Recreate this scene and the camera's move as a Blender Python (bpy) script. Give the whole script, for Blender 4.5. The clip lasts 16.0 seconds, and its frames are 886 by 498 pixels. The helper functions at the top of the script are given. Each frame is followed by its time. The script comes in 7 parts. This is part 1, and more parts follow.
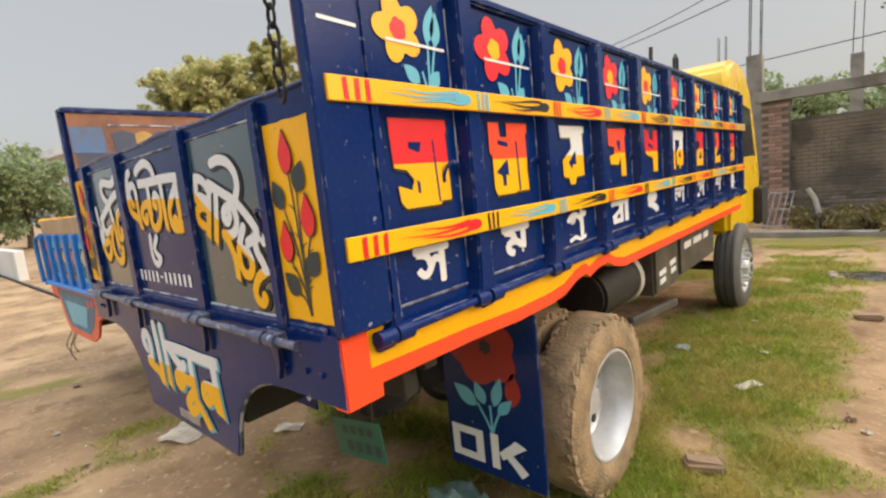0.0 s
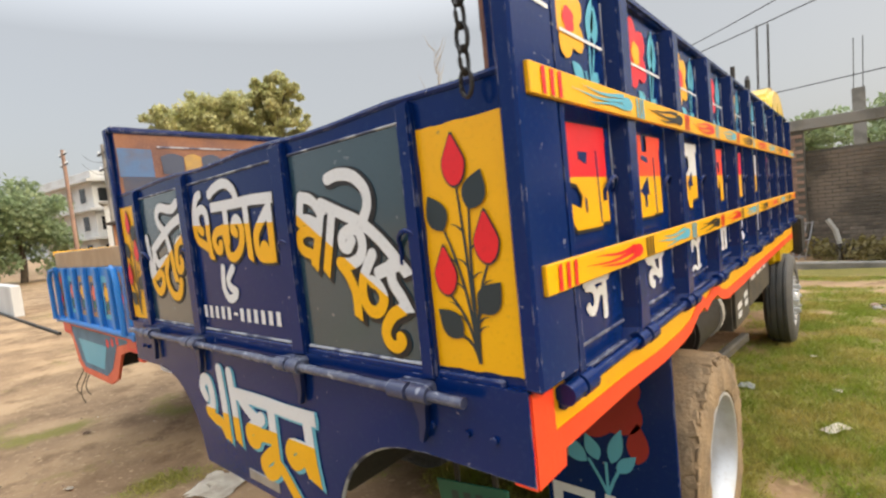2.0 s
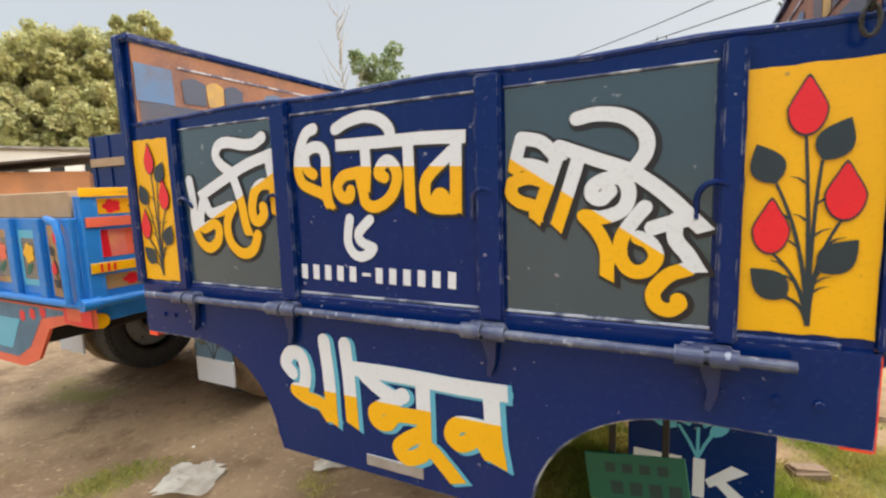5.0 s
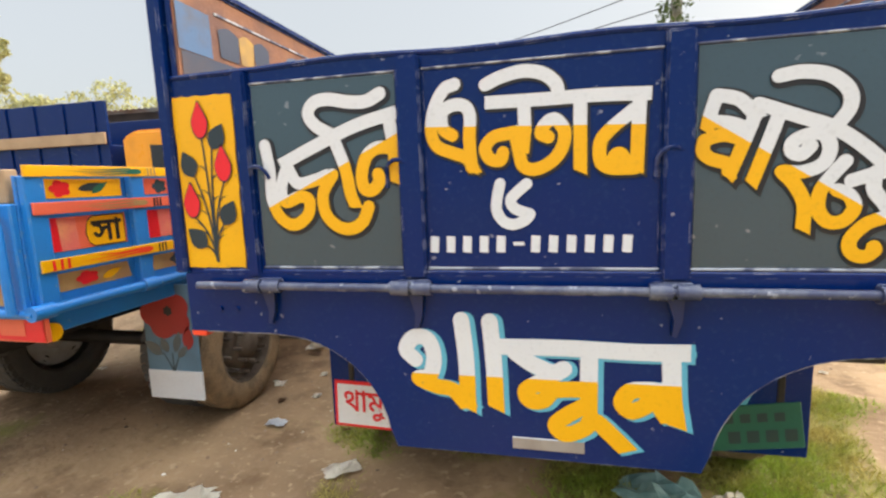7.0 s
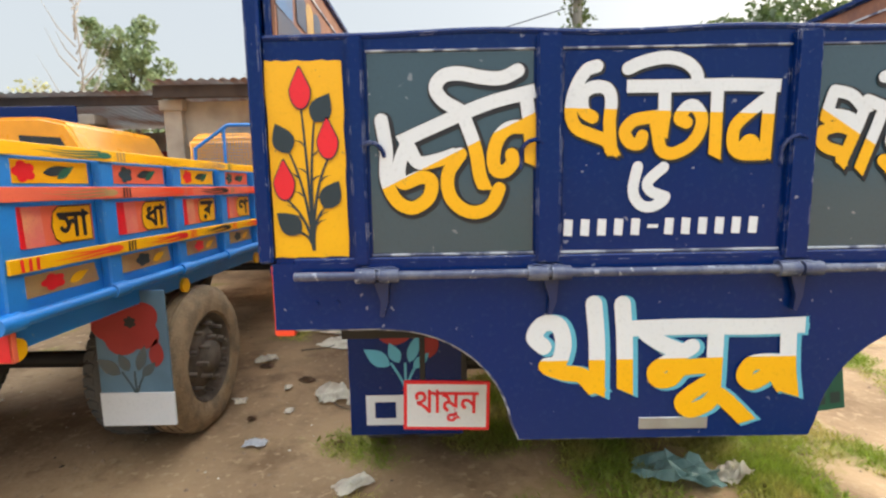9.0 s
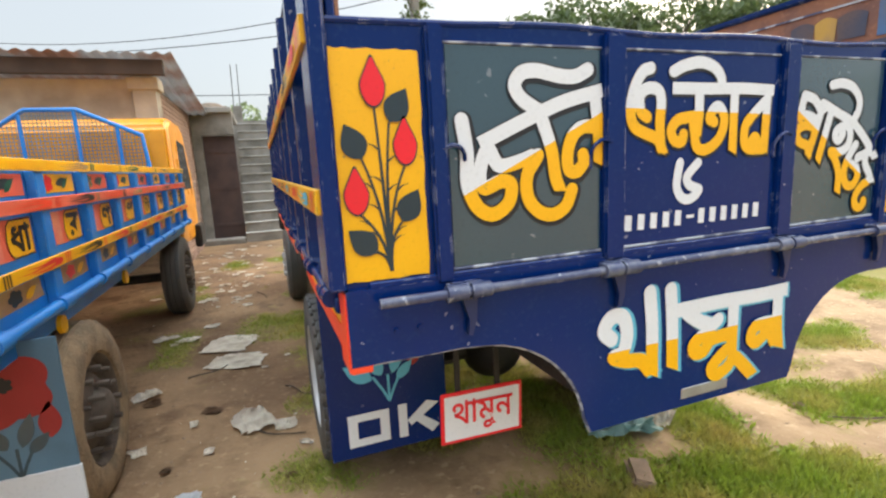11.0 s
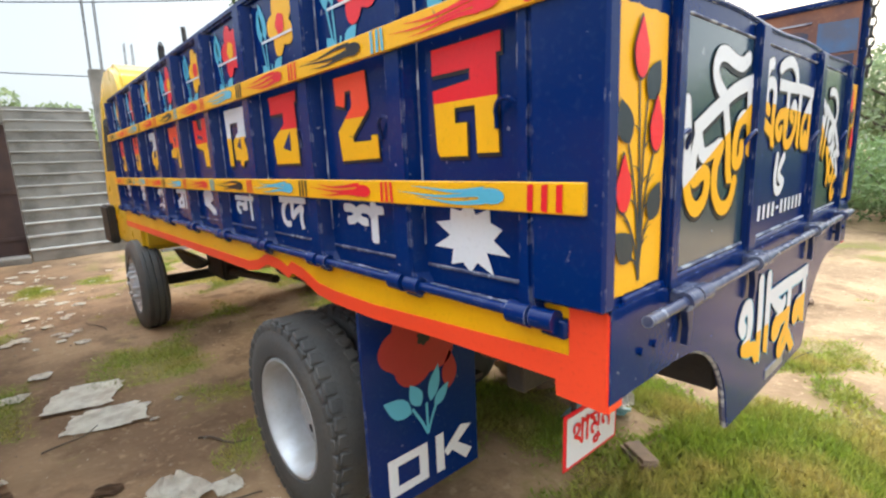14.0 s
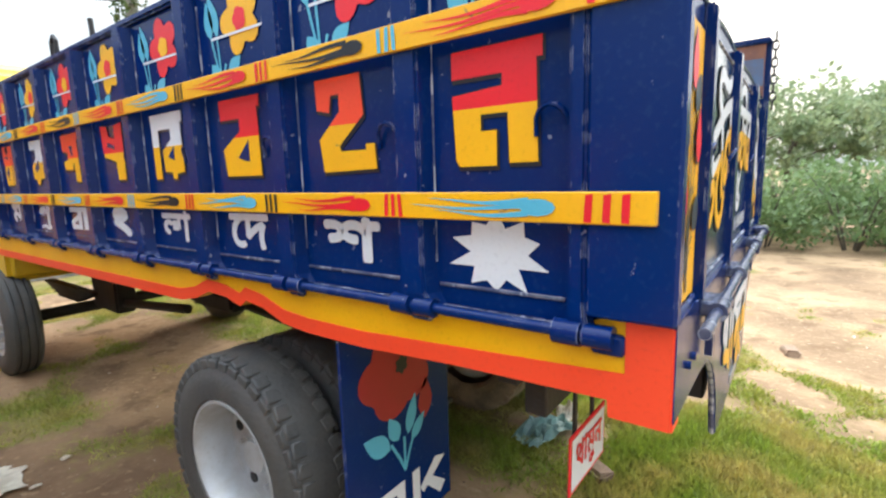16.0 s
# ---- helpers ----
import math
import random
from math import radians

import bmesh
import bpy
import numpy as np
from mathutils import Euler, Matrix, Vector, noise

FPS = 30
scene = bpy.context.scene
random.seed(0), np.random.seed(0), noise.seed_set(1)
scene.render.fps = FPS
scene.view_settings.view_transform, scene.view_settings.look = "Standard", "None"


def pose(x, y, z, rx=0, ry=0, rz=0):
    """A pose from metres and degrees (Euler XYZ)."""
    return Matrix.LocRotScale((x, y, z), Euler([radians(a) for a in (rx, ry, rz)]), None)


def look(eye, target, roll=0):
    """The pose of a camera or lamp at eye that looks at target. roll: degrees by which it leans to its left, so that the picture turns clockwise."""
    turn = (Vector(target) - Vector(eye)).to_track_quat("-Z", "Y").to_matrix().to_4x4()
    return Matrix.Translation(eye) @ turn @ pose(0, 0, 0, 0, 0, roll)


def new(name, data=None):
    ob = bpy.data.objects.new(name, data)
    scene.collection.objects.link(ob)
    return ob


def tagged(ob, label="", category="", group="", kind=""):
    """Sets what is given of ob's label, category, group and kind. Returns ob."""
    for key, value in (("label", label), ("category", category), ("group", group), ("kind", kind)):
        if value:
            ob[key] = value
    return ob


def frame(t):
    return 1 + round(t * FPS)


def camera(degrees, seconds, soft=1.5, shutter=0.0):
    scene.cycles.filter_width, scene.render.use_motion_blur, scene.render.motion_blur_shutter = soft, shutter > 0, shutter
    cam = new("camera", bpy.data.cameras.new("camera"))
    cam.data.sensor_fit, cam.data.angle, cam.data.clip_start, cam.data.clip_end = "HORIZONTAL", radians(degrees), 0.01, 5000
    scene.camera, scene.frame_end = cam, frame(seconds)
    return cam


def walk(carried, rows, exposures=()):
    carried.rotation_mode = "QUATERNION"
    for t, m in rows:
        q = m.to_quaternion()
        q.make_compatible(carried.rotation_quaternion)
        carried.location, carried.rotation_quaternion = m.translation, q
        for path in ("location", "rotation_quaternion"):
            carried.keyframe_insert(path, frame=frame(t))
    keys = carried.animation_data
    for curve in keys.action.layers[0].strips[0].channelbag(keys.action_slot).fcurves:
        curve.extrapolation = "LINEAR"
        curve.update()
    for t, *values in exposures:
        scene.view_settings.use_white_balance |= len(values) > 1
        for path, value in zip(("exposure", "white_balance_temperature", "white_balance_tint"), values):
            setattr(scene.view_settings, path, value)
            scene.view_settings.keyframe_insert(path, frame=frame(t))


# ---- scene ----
cam = camera(85.1, 16.0, soft=2.3, shutter=0.3)
PATH = [
    (0, (2.09, -0.67, 1.697), (0.767, 0.806, 1.428), -5.8),
    (0.5, (2.005, -0.676, 1.67), (0.703, 0.821, 1.419), -6.5),
    (1, (1.86, -0.676, 1.668), (0.57, 0.839, 1.469), -7.4),
    (1.5, (1.733, -0.714, 1.704), (0.44, 0.805, 1.552), -7.5),
    (2, (1.606, -0.772, 1.702), (0.301, 0.738, 1.567), -5.9),
    (2.5, (1.493, -0.851, 1.691), (0.201, 0.668, 1.531), -4.1),
    (3, (1.312, -0.959, 1.672), (0.115, 0.628, 1.45), -3.3),
    (3.5, (1.189, -1.045, 1.701), (0.072, 0.591, 1.425), -3.2),
    (4, (1.078, -1.094, 1.716), (0.019, 0.58, 1.44), -3.0),
    (4.2, (1.031, -1.104, 1.712), (-0.002, 0.586, 1.437), -2.9),
    (6.3, (0.32, -1.211, 1.598), (-0.231, 0.7, 1.387), -0.3),
    (6.5, (0.249, -1.231, 1.585), (-0.242, 0.696, 1.37), -0.6),
    (7, (0.044, -1.314, 1.617), (-0.405, 0.614, 1.334), -2.1),
    (7.5, (-0.115, -1.354, 1.617), (-0.544, 0.586, 1.39), -1.4),
    (8, (-0.319, -1.364, 1.596), (-0.647, 0.605, 1.469), -2.0),
    (8.5, (-0.509, -1.339, 1.581), (-0.62, 0.64, 1.315), -2.6),
    (8.7, (-0.558, -1.342, 1.553), (-0.635, 0.64, 1.3), -1.7),
    (10.8, (-1.224, -1.16, 1.643), (-0.566, 0.696, 1.292), -3.2),
    (11, (-1.274, -1.118, 1.632), (-0.601, 0.734, 1.289), -3.0),
    (11.5, (-1.385, -0.981, 1.614), (-0.662, 0.849, 1.258), -3.8),
    (12, (-1.495, -0.831, 1.622), (-0.677, 0.948, 1.215), -3.7),
    (12.5, (-1.576, -0.733, 1.625), (-0.618, 0.982, 1.25), -2.8),
    (13, (-1.703, -0.628, 1.609), (-0.554, 0.97, 1.252), -1.8),
    (13.5, (-1.825, -0.535, 1.633), (-0.581, 0.986, 1.264), -2.3),
    (14, (-1.914, -0.44, 1.644), (-0.612, 1.032, 1.271), -2.5),
    (14.5, (-1.969, -0.353, 1.627), (-0.664, 1.118, 1.264), -2.2),
    (15, (-1.981, -0.246, 1.614), (-0.566, 1.121, 1.253), -3.0),
    (15.5, (-2.001, -0.188, 1.61), (-0.502, 1.083, 1.24), -2.4),
    (16, (-2.036, -0.161, 1.625), (-0.442, 1.01, 1.328), -1.6),
]
walk(cam, [(t, look(eye, target, roll)) for t, eye, target, roll in PATH],
     [(0, 0.30, 7150, 11), (2, 0.38, 6950, 10), (4, 0.50, 6800, 9), (7, 0.72, 6800, 8), (11, 0.80, 6550, 6), (13, 0.92, 6400, 6), (16, 1.06, 6200, 6)])

from mathutils import geometry

# ---- light ----
SUN_EL, SUN_AZ = 25.0, 64.0     # degrees above the horizon; from +y towards +x
world = bpy.data.worlds.new("hazy_sky")
scene.world = world
world.use_nodes = True
wn = world.node_tree.nodes
wn.clear()
sky = wn.new("ShaderNodeTexSky")
sky.sky_type, sky.sun_disc = "NISHITA", False
sky.sun_elevation, sky.sun_rotation = radians(SUN_EL), radians(SUN_AZ)
sky.air_density, sky.dust_density, sky.ozone_density = 1.0, 6.0, 1.0
haze = wn.new("ShaderNodeMix")
haze.data_type = "RGBA"
haze.inputs[0].default_value = 0.62
haze.inputs[7].default_value = (5.9, 6.25, 6.75, 1)
back = wn.new("ShaderNodeBackground")
back.inputs[1].default_value = 0.124
wout = wn.new("ShaderNodeOutputWorld")
wl = world.node_tree.links
wl.new(sky.outputs[0], haze.inputs[6])
# a hazy sky is about three times as bright overhead as at the horizon
wtc = wn.new("ShaderNodeTexCoord")
wsep = wn.new("ShaderNodeSeparateXYZ")
wl.new(wtc.outputs["Generated"], wsep.inputs[0])
wup = wn.new("ShaderNodeMapRange")
wup.inputs[1].default_value, wup.inputs[2].default_value = 0.34, 1.0
wup.inputs[3].default_value, wup.inputs[4].default_value = 0.80, 4.5
wl.new(wsep.outputs[2], wup.inputs[0])
wmul = wn.new("ShaderNodeVectorMath")
wmul.operation = "SCALE"
wl.new(haze.outputs[2], wmul.inputs[0])
wl.new(wup.outputs[0], wmul.inputs["Scale"])
wl.new(wmul.outputs[0], back.inputs[0])
wl.new(back.outputs[0], wout.inputs[0])
sun = new("sun", bpy.data.lights.new("sun", "SUN"))
sun.data.energy, sun.data.angle, sun.data.color = 1.05, radians(11), (1.0, 0.93, 0.82)
sv = Vector((math.cos(radians(SUN_EL)) * math.sin(radians(SUN_AZ)), math.cos(radians(SUN_EL)) * math.cos(radians(SUN_AZ)), math.sin(radians(SUN_EL))))
sun.matrix_world = look(sv * 50, (0, 0, 0))


# ---- materials ----
def material(name, colour, rough=0.5, metal=0.0, second=None, scale=8.0, mix=0.35, bump=0.1, fine=60.0, third=None, rmix=0.15, coat=0.0, coords="Object", edge=(0.42, 0.62)):
    """Colour broken up by broad stains (second) and fine specks (third), with matching roughness and relief."""
    m = bpy.data.materials.new(name)
    m.use_nodes = True
    n, l = m.node_tree.nodes, m.node_tree.links
    b = n["Principled BSDF"]
    tc = n.new("ShaderNodeTexCoord")
    n1 = n.new("ShaderNodeTexNoise")
    n1.inputs["Scale"].default_value, n1.inputs["Detail"].default_value = scale, 6
    n2 = n.new("ShaderNodeTexNoise")
    n2.inputs["Scale"].default_value, n2.inputs["Detail"].default_value = fine, 4
    l.new(tc.outputs[coords], n1.inputs["Vector"])
    l.new(tc.outputs[coords], n2.inputs["Vector"])
    r1 = n.new("ShaderNodeMapRange")
    r1.inputs[1].default_value, r1.inputs[2].default_value = edge
    r1.inputs[3].default_value, r1.inputs[4].default_value = 0, mix
    l.new(n1.outputs[0], r1.inputs[0])
    x1 = n.new("ShaderNodeMix")
    x1.data_type = "RGBA"
    x1.inputs[6].default_value = (*colour, 1)
    x1.inputs[7].default_value = (*(second or [c * 0.6 for c in colour]), 1)
    l.new(r1.outputs[0], x1.inputs[0])
    r2 = n.new("ShaderNodeMapRange")
    r2.inputs[1].default_value, r2.inputs[2].default_value = 0.55, 0.75
    r2.inputs[3].default_value, r2.inputs[4].default_value = 0, 0.6
    l.new(n2.outputs[0], r2.inputs[0])
    x2 = n.new("ShaderNodeMix")
    x2.data_type = "RGBA"
    l.new(x1.outputs[2], x2.inputs[6])
    x2.inputs[7].default_value = (*(third or [c * 0.8 for c in colour]), 1)
    l.new(r2.outputs[0], x2.inputs[0])
    l.new(x2.outputs[2], b.inputs["Base Color"])
    rr = n.new("ShaderNodeMapRange")
    rr.inputs[3].default_value, rr.inputs[4].default_value = max(0.03, rough - rmix), min(1, rough + rmix)
    l.new(n1.outputs[0], rr.inputs[0])
    l.new(rr.outputs[0], b.inputs["Roughness"])
    b.inputs["Metallic"].default_value = metal
    b.inputs["Coat Weight"].default_value = coat
    b.inputs["Coat Roughness"].default_value = 0.12
    if bump:
        bp = n.new("ShaderNodeBump")
        bp.inputs["Strength"].default_value, bp.inputs["Distance"].default_value = bump, 0.01
        ad = n.new("ShaderNodeMath")
        ad.operation = "ADD"
        l.new(n1.outputs[0], ad.inputs[0])
        l.new(n2.outputs[0], ad.inputs[1])
        l.new(ad.outputs[0], bp.inputs["Height"])
        l.new(bp.outputs[0], b.inputs["Normal"])
    return m


def paint(name, colour, **k):
    a = dict(rough=0.32, scale=3.0, mix=0.3, bump=0.06, fine=90.0, rmix=0.12)
    a.update(k)
    return material(name, colour, **a)


NAVY = paint("navy_enamel", (0.0010, 0.0165, 0.108), second=(0.003, 0.022, 0.098), third=(0.010, 0.032, 0.12), rough=0.19, rmix=0.10, bump=0.05, scale=5, fine=70)
NAVY.node_tree.nodes["Principled BSDF"].inputs["Specular IOR Level"].default_value = 0.24
WORN = paint("chipped_pale_edge", (0.40, 0.42, 0.46), second=(0.03, 0.04, 0.10), mix=0.9, scale=18, rough=0.5, edge=(0.46, 0.54))
SLATE = paint("slate_green_enamel", (0.026, 0.062, 0.084), second=(0.020, 0.049, 0.070), rough=0.18, rmix=0.1, coat=0.8)
YELLOW = paint("chrome_yellow_enamel", (0.86, 0.435, 0.001), second=(0.76, 0.36, 0.002), rough=0.38, mix=0.4)
ORANGE = paint("signal_orange_enamel", (0.88, 0.068, 0.020), second=(0.80, 0.058, 0.018), rough=0.4)
RED = paint("poppy_red_enamel", (0.78, 0.012, 0.024), rough=0.36)
DULLRED = paint("dull_red_flap_paint", (0.34, 0.020, 0.018), rough=0.5)
WHITE = paint("white_enamel", (0.70, 0.71, 0.72), second=(0.6, 0.62, 0.64), rough=0.4)
CYAN = paint("sky_blue_enamel", (0.10, 0.42, 0.56), second=(0.08, 0.34, 0.46), rough=0.4)
BLACK = paint("black_enamel", (0.010, 0.011, 0.015), rough=0.4)
LEAF = paint("dark_leaf_enamel", (0.016, 0.032, 0.042), rough=0.4)
RUST = material("rusty_inner_steel", (0.27, 0.115, 0.06), 0.7, second=(0.13, 0.07, 0.065), scale=5, mix=0.7, third=(0.34, 0.16, 0.09), bump=0.3)
STEELBLUE = paint("faded_navy_on_rust", (0.04, 0.055, 0.10), second=(0.13, 0.08, 0.06), mix=0.7, rough=0.55)
OCHRE = paint("faded_ochre_paint", (0.50, 0.30, 0.06), second=(0.30, 0.20, 0.10), rough=0.6, mix=0.7, scale=9)
PANELBLUE = paint("chalky_blue_paint", (0.07, 0.15, 0.30), second=(0.12, 0.10, 0.10), rough=0.6, mix=0.6, scale=9)
UNDER = material("oily_chassis_steel", (0.012, 0.011, 0.010), 0.65, second=(0.034, 0.026, 0.018), scale=6, mix=0.6, bump=0.3)
RUBBER = material("worn_tyre_rubber", (0.075, 0.073, 0.069), 0.7, second=(0.13, 0.115, 0.095), scale=7, mix=0.4, bump=0.35, third=(0.05, 0.045, 0.04))
MUDRUBBER = material("mud_caked_rubber", (0.30, 0.205, 0.115), 0.9, second=(0.16, 0.115, 0.07), scale=9, mix=0.8, bump=0.8, third=(0.36, 0.26, 0.16))
RIM = material("silver_rim_paint", (0.56, 0.57, 0.58), 0.4, 0.35, second=(0.36, 0.33, 0.29), scale=6, mix=0.6, bump=0.08, third=(0.45, 0.43, 0.4))
MUDRIM = material("mud_splashed_rim", (0.13, 0.10, 0.075), 0.85, second=(0.06, 0.045, 0.035), scale=8, mix=0.8, bump=0.4)
GALV = material("galvanised_steel", (0.42, 0.43, 0.45), 0.4, 0.7, second=(0.25, 0.2, 0.16), mix=0.5)
RAILPAINT = paint("worn_navy_rail", (0.05, 0.06, 0.12), second=(0.18, 0.19, 0.23), mix=0.6, rough=0.24, scale=14)
BLUE = paint("bright_blue_enamel", (0.012, 0.20, 0.58), second=(0.02, 0.15, 0.44), rough=0.4, mix=0.5)
DIRTYBLUE = paint("faded_blue_flap", (0.11, 0.21, 0.30), second=(0.06, 0.11, 0.15), rough=0.6, mix=0.6)
CORAL = paint("coral_enamel", (0.78, 0.14, 0.07), second=(0.62, 0.10, 0.05), rough=0.45, mix=0.5)
CABYEL = paint("taxi_yellow_enamel", (0.82, 0.52, 0.008), rough=0.3, coat=0.3)
CABORANGE = paint("amber_cab_enamel", (0.85, 0.33, 0.008), rough=0.3, coat=0.3)
PINK = paint("faded_pink_paint", (0.72, 0.16, 0.13), second=(0.8, 0.35, 0.15), rough=0.5, mix=0.7, scale=5)
TAN = paint("ochre_panel_paint", (0.42, 0.26, 0.10), second=(0.30, 0.14, 0.07), rough=0.5, mix=0.7, scale=7)
GREENPLATE = paint("green_plate", (0.008, 0.12, 0.075), second=(0.008, 0.07, 0.055), rough=0.45)
PALEGREEN = paint("pale_green_figures", (0.02, 0.05, 0.05), rough=0.5)
PLANK = material("sun_bleached_plank", (0.42, 0.29, 0.17), 0.8, second=(0.28, 0.18, 0.1), scale=5, bump=0.3)
CONCRETE = material("weathered_concrete", (0.27, 0.25, 0.22), 0.9, second=(0.13, 0.12, 0.10), scale=2.0, mix=0.8, bump=0.4, third=(0.36, 0.34, 0.3))
NOSING = material("pale_worn_nosing", (0.46, 0.44, 0.40), 0.9, second=(0.3, 0.28, 0.25), scale=4, mix=0.6)
PLASTER = material("stained_plaster", (0.46, 0.40, 0.32), 0.9, second=(0.24, 0.2, 0.16), scale=1.3, mix=0.8, bump=0.2)
BRICK = material("mossy_brick", (0.27, 0.215, 0.17), 0.95, second=(0.09, 0.08, 0.065), scale=1.5, mix=0.8, bump=0.5, third=(0.30, 0.25, 0.20))
REDBRICK = material("pale_red_brick", (0.36, 0.225, 0.165), 0.95, second=(0.25, 0.17, 0.13), scale=2, mix=0.7, bump=0.5)
MORTAR = material("dark_mortar", (0.17, 0.15, 0.125), 0.95, second=(0.07, 0.065, 0.052), scale=1.2, mix=0.8, bump=0.4)
TIN = material("corrugated_tin", (0.44, 0.43, 0.42), 0.45, 0.5, second=(0.30, 0.16, 0.1), scale=1.2, mix=0.8)
DARKWOOD = material("dark_timber", (0.06, 0.04, 0.03), 0.8, second=(0.035, 0.025, 0.02), scale=3, mix=0.7)
DOORPAINT = material("old_maroon_door", (0.075, 0.045, 0.04), 0.7, second=(0.045, 0.03, 0.03), scale=2, mix=0.8)
WALLWHITE = material("whitewashed_wall", (0.62, 0.62, 0.60), 0.9, second=(0.45, 0.43, 0.4), scale=0.4, mix=0.6)
GLASSDARK = material("dark_window_glass", (0.015, 0.018, 0.022), 0.12, second=(0.02, 0.025, 0.03), bump=0)
PAPER = material("dirty_paper", (0.82, 0.76, 0.64), 0.9, second=(0.56, 0.47, 0.36), scale=10, mix=0.7, bump=0.1)
SACK = material("teal_plastic_bag", (0.30, 0.46, 0.42), 0.4, second=(0.14, 0.28, 0.26), scale=12, mix=0.7, bump=0.2)
STONE = material("dusty_brickbat", (0.30, 0.20, 0.13), 0.95, second=(0.2, 0.15, 0.1), scale=12, mix=0.6, bump=0.5)
TWIG = material("dry_twig", (0.10, 0.07, 0.045), 0.9, second=(0.06, 0.045, 0.03), scale=20)
BARK = material("grey_bark", (0.11, 0.085, 0.06), 0.95, second=(0.06, 0.05, 0.04), scale=6, mix=0.8, bump=0.6)
WIRE = material("black_cable", (0.02, 0.02, 0.022), 0.6, bump=0)


for m in (BRICK, REDBRICK):
    n, l = m.node_tree.nodes, m.node_tree.links
    bs = n["Principled BSDF"]
    info, vary, tone = n.new("ShaderNodeObjectInfo"), n.new("ShaderNodeMapRange"), n.new("ShaderNodeHueSaturation")
    vary.inputs[3].default_value, vary.inputs[4].default_value = 0.72, 1.28
    l.new(info.outputs["Random"], vary.inputs[0])
    l.new(vary.outputs[0], tone.inputs["Value"])
    l.new(bs.inputs["Base Color"].links[0].from_socket, tone.inputs["Color"])
    l.new(tone.outputs[0], bs.inputs["Base Color"])


def wear(m, chip, radius=0.004, low=0.018, high=0.07, scale=20, sparse=0.70):
    """Paint knocked off along outer edges, and sparse chips and dust spots on the flats."""
    n, l = m.node_tree.nodes, m.node_tree.links
    bs = n["Principled BSDF"]
    geo, bev = n.new("ShaderNodeNewGeometry"), n.new("ShaderNodeBevel")
    bev.samples = 4
    bev.inputs["Radius"].default_value = radius
    dot = n.new("ShaderNodeVectorMath")
    dot.operation = "DOT_PRODUCT"
    l.new(geo.outputs["True Normal"], dot.inputs[0])
    l.new(bev.outputs[0], dot.inputs[1])
    tc, ns, sp = n.new("ShaderNodeTexCoord"), n.new("ShaderNodeTexNoise"), n.new("ShaderNodeTexNoise")
    ns.inputs["Scale"].default_value, ns.inputs["Detail"].default_value = scale, 8
    sp.inputs["Scale"].default_value, sp.inputs["Detail"].default_value = 34, 5
    l.new(tc.outputs["Object"], ns.inputs["Vector"])
    l.new(tc.outputs["Object"], sp.inputs["Vector"])
    e = n.new("ShaderNodeMapRange")
    e.inputs[1].default_value, e.inputs[2].default_value = 1 - low, 1 - high
    l.new(dot.outputs["Value"], e.inputs[0])
    g = n.new("ShaderNodeMapRange")
    g.inputs[1].default_value, g.inputs[2].default_value = 0.52, 0.62
    l.new(ns.outputs[0], g.inputs[0])
    both = n.new("ShaderNodeMath")
    both.operation = "MULTIPLY"
    l.new(e.outputs[0], both.inputs[0])
    l.new(g.outputs[0], both.inputs[1])
    spot = n.new("ShaderNodeMapRange")
    spot.inputs[1].default_value, spot.inputs[2].default_value = sparse, sparse + 0.025
    spot.inputs[4].default_value = 0.75
    l.new(sp.outputs[0], spot.inputs[0])
    most = n.new("ShaderNodeMath")
    most.operation = "MAXIMUM"
    l.new(both.outputs[0], most.inputs[0])
    l.new(spot.outputs[0], most.inputs[1])
    mix = n.new("ShaderNodeMix")
    mix.data_type = "RGBA"
    l.new(most.outputs[0], mix.inputs[0])
    l.new(bs.inputs["Base Color"].links[0].from_socket, mix.inputs[6])
    mix.inputs[7].default_value = (*chip, 1)
    l.new(mix.outputs[2], bs.inputs["Base Color"])


PLAINNAVY = paint("plain_navy_enamel", (0.004, 0.016, 0.085), second=(0.008, 0.02, 0.07), rough=0.3)
wear(NAVY, (0.24, 0.26, 0.33))
wear(SLATE, (0.20, 0.22, 0.24), sparse=0.70)
wear(YELLOW, (0.30, 0.20, 0.08), low=0.03, high=0.10, sparse=0.71)
wear(BLUE, (0.20, 0.30, 0.40), sparse=0.68)
wear(RAILPAINT, (0.34, 0.36, 0.42), sparse=0.64)


def foliage(name, a, b, patch=0.6):
    m = material(name, a, 0.55, second=b, scale=patch, mix=1.0, bump=0, fine=5, third=[c * 1.3 for c in a])
    n, l = m.node_tree.nodes, m.node_tree.links
    bs = n["Principled BSDF"]
    geo = n.new("ShaderNodeNewGeometry")
    hsv = n.new("ShaderNodeHueSaturation")
    mr = n.new("ShaderNodeMapRange")
    mr.inputs[3].default_value, mr.inputs[4].default_value = 0.72, 1.28
    l.new(geo.outputs["Random Per Island"], mr.inputs[0])
    l.new(mr.outputs[0], hsv.inputs["Value"])
    src = bs.inputs["Base Color"].links[0].from_socket
    l.new(src, hsv.inputs["Color"])
    l.new(hsv.outputs[0], bs.inputs["Base Color"])
    bs.inputs["Subsurface Weight"].default_value = 0.0
    tr = n.new("ShaderNodeBsdfTranslucent")
    l.new(hsv.outputs[0], tr.inputs[0])
    mx = n.new("ShaderNodeMixShader")
    mx.inputs[0].default_value = 0.42
    out = n["Material Output"]
    l.new(bs.outputs[0], mx.inputs[1])
    l.new(tr.outputs[0], mx.inputs[2])
    l.new(mx.outputs[0], out.inputs[0])
    return m


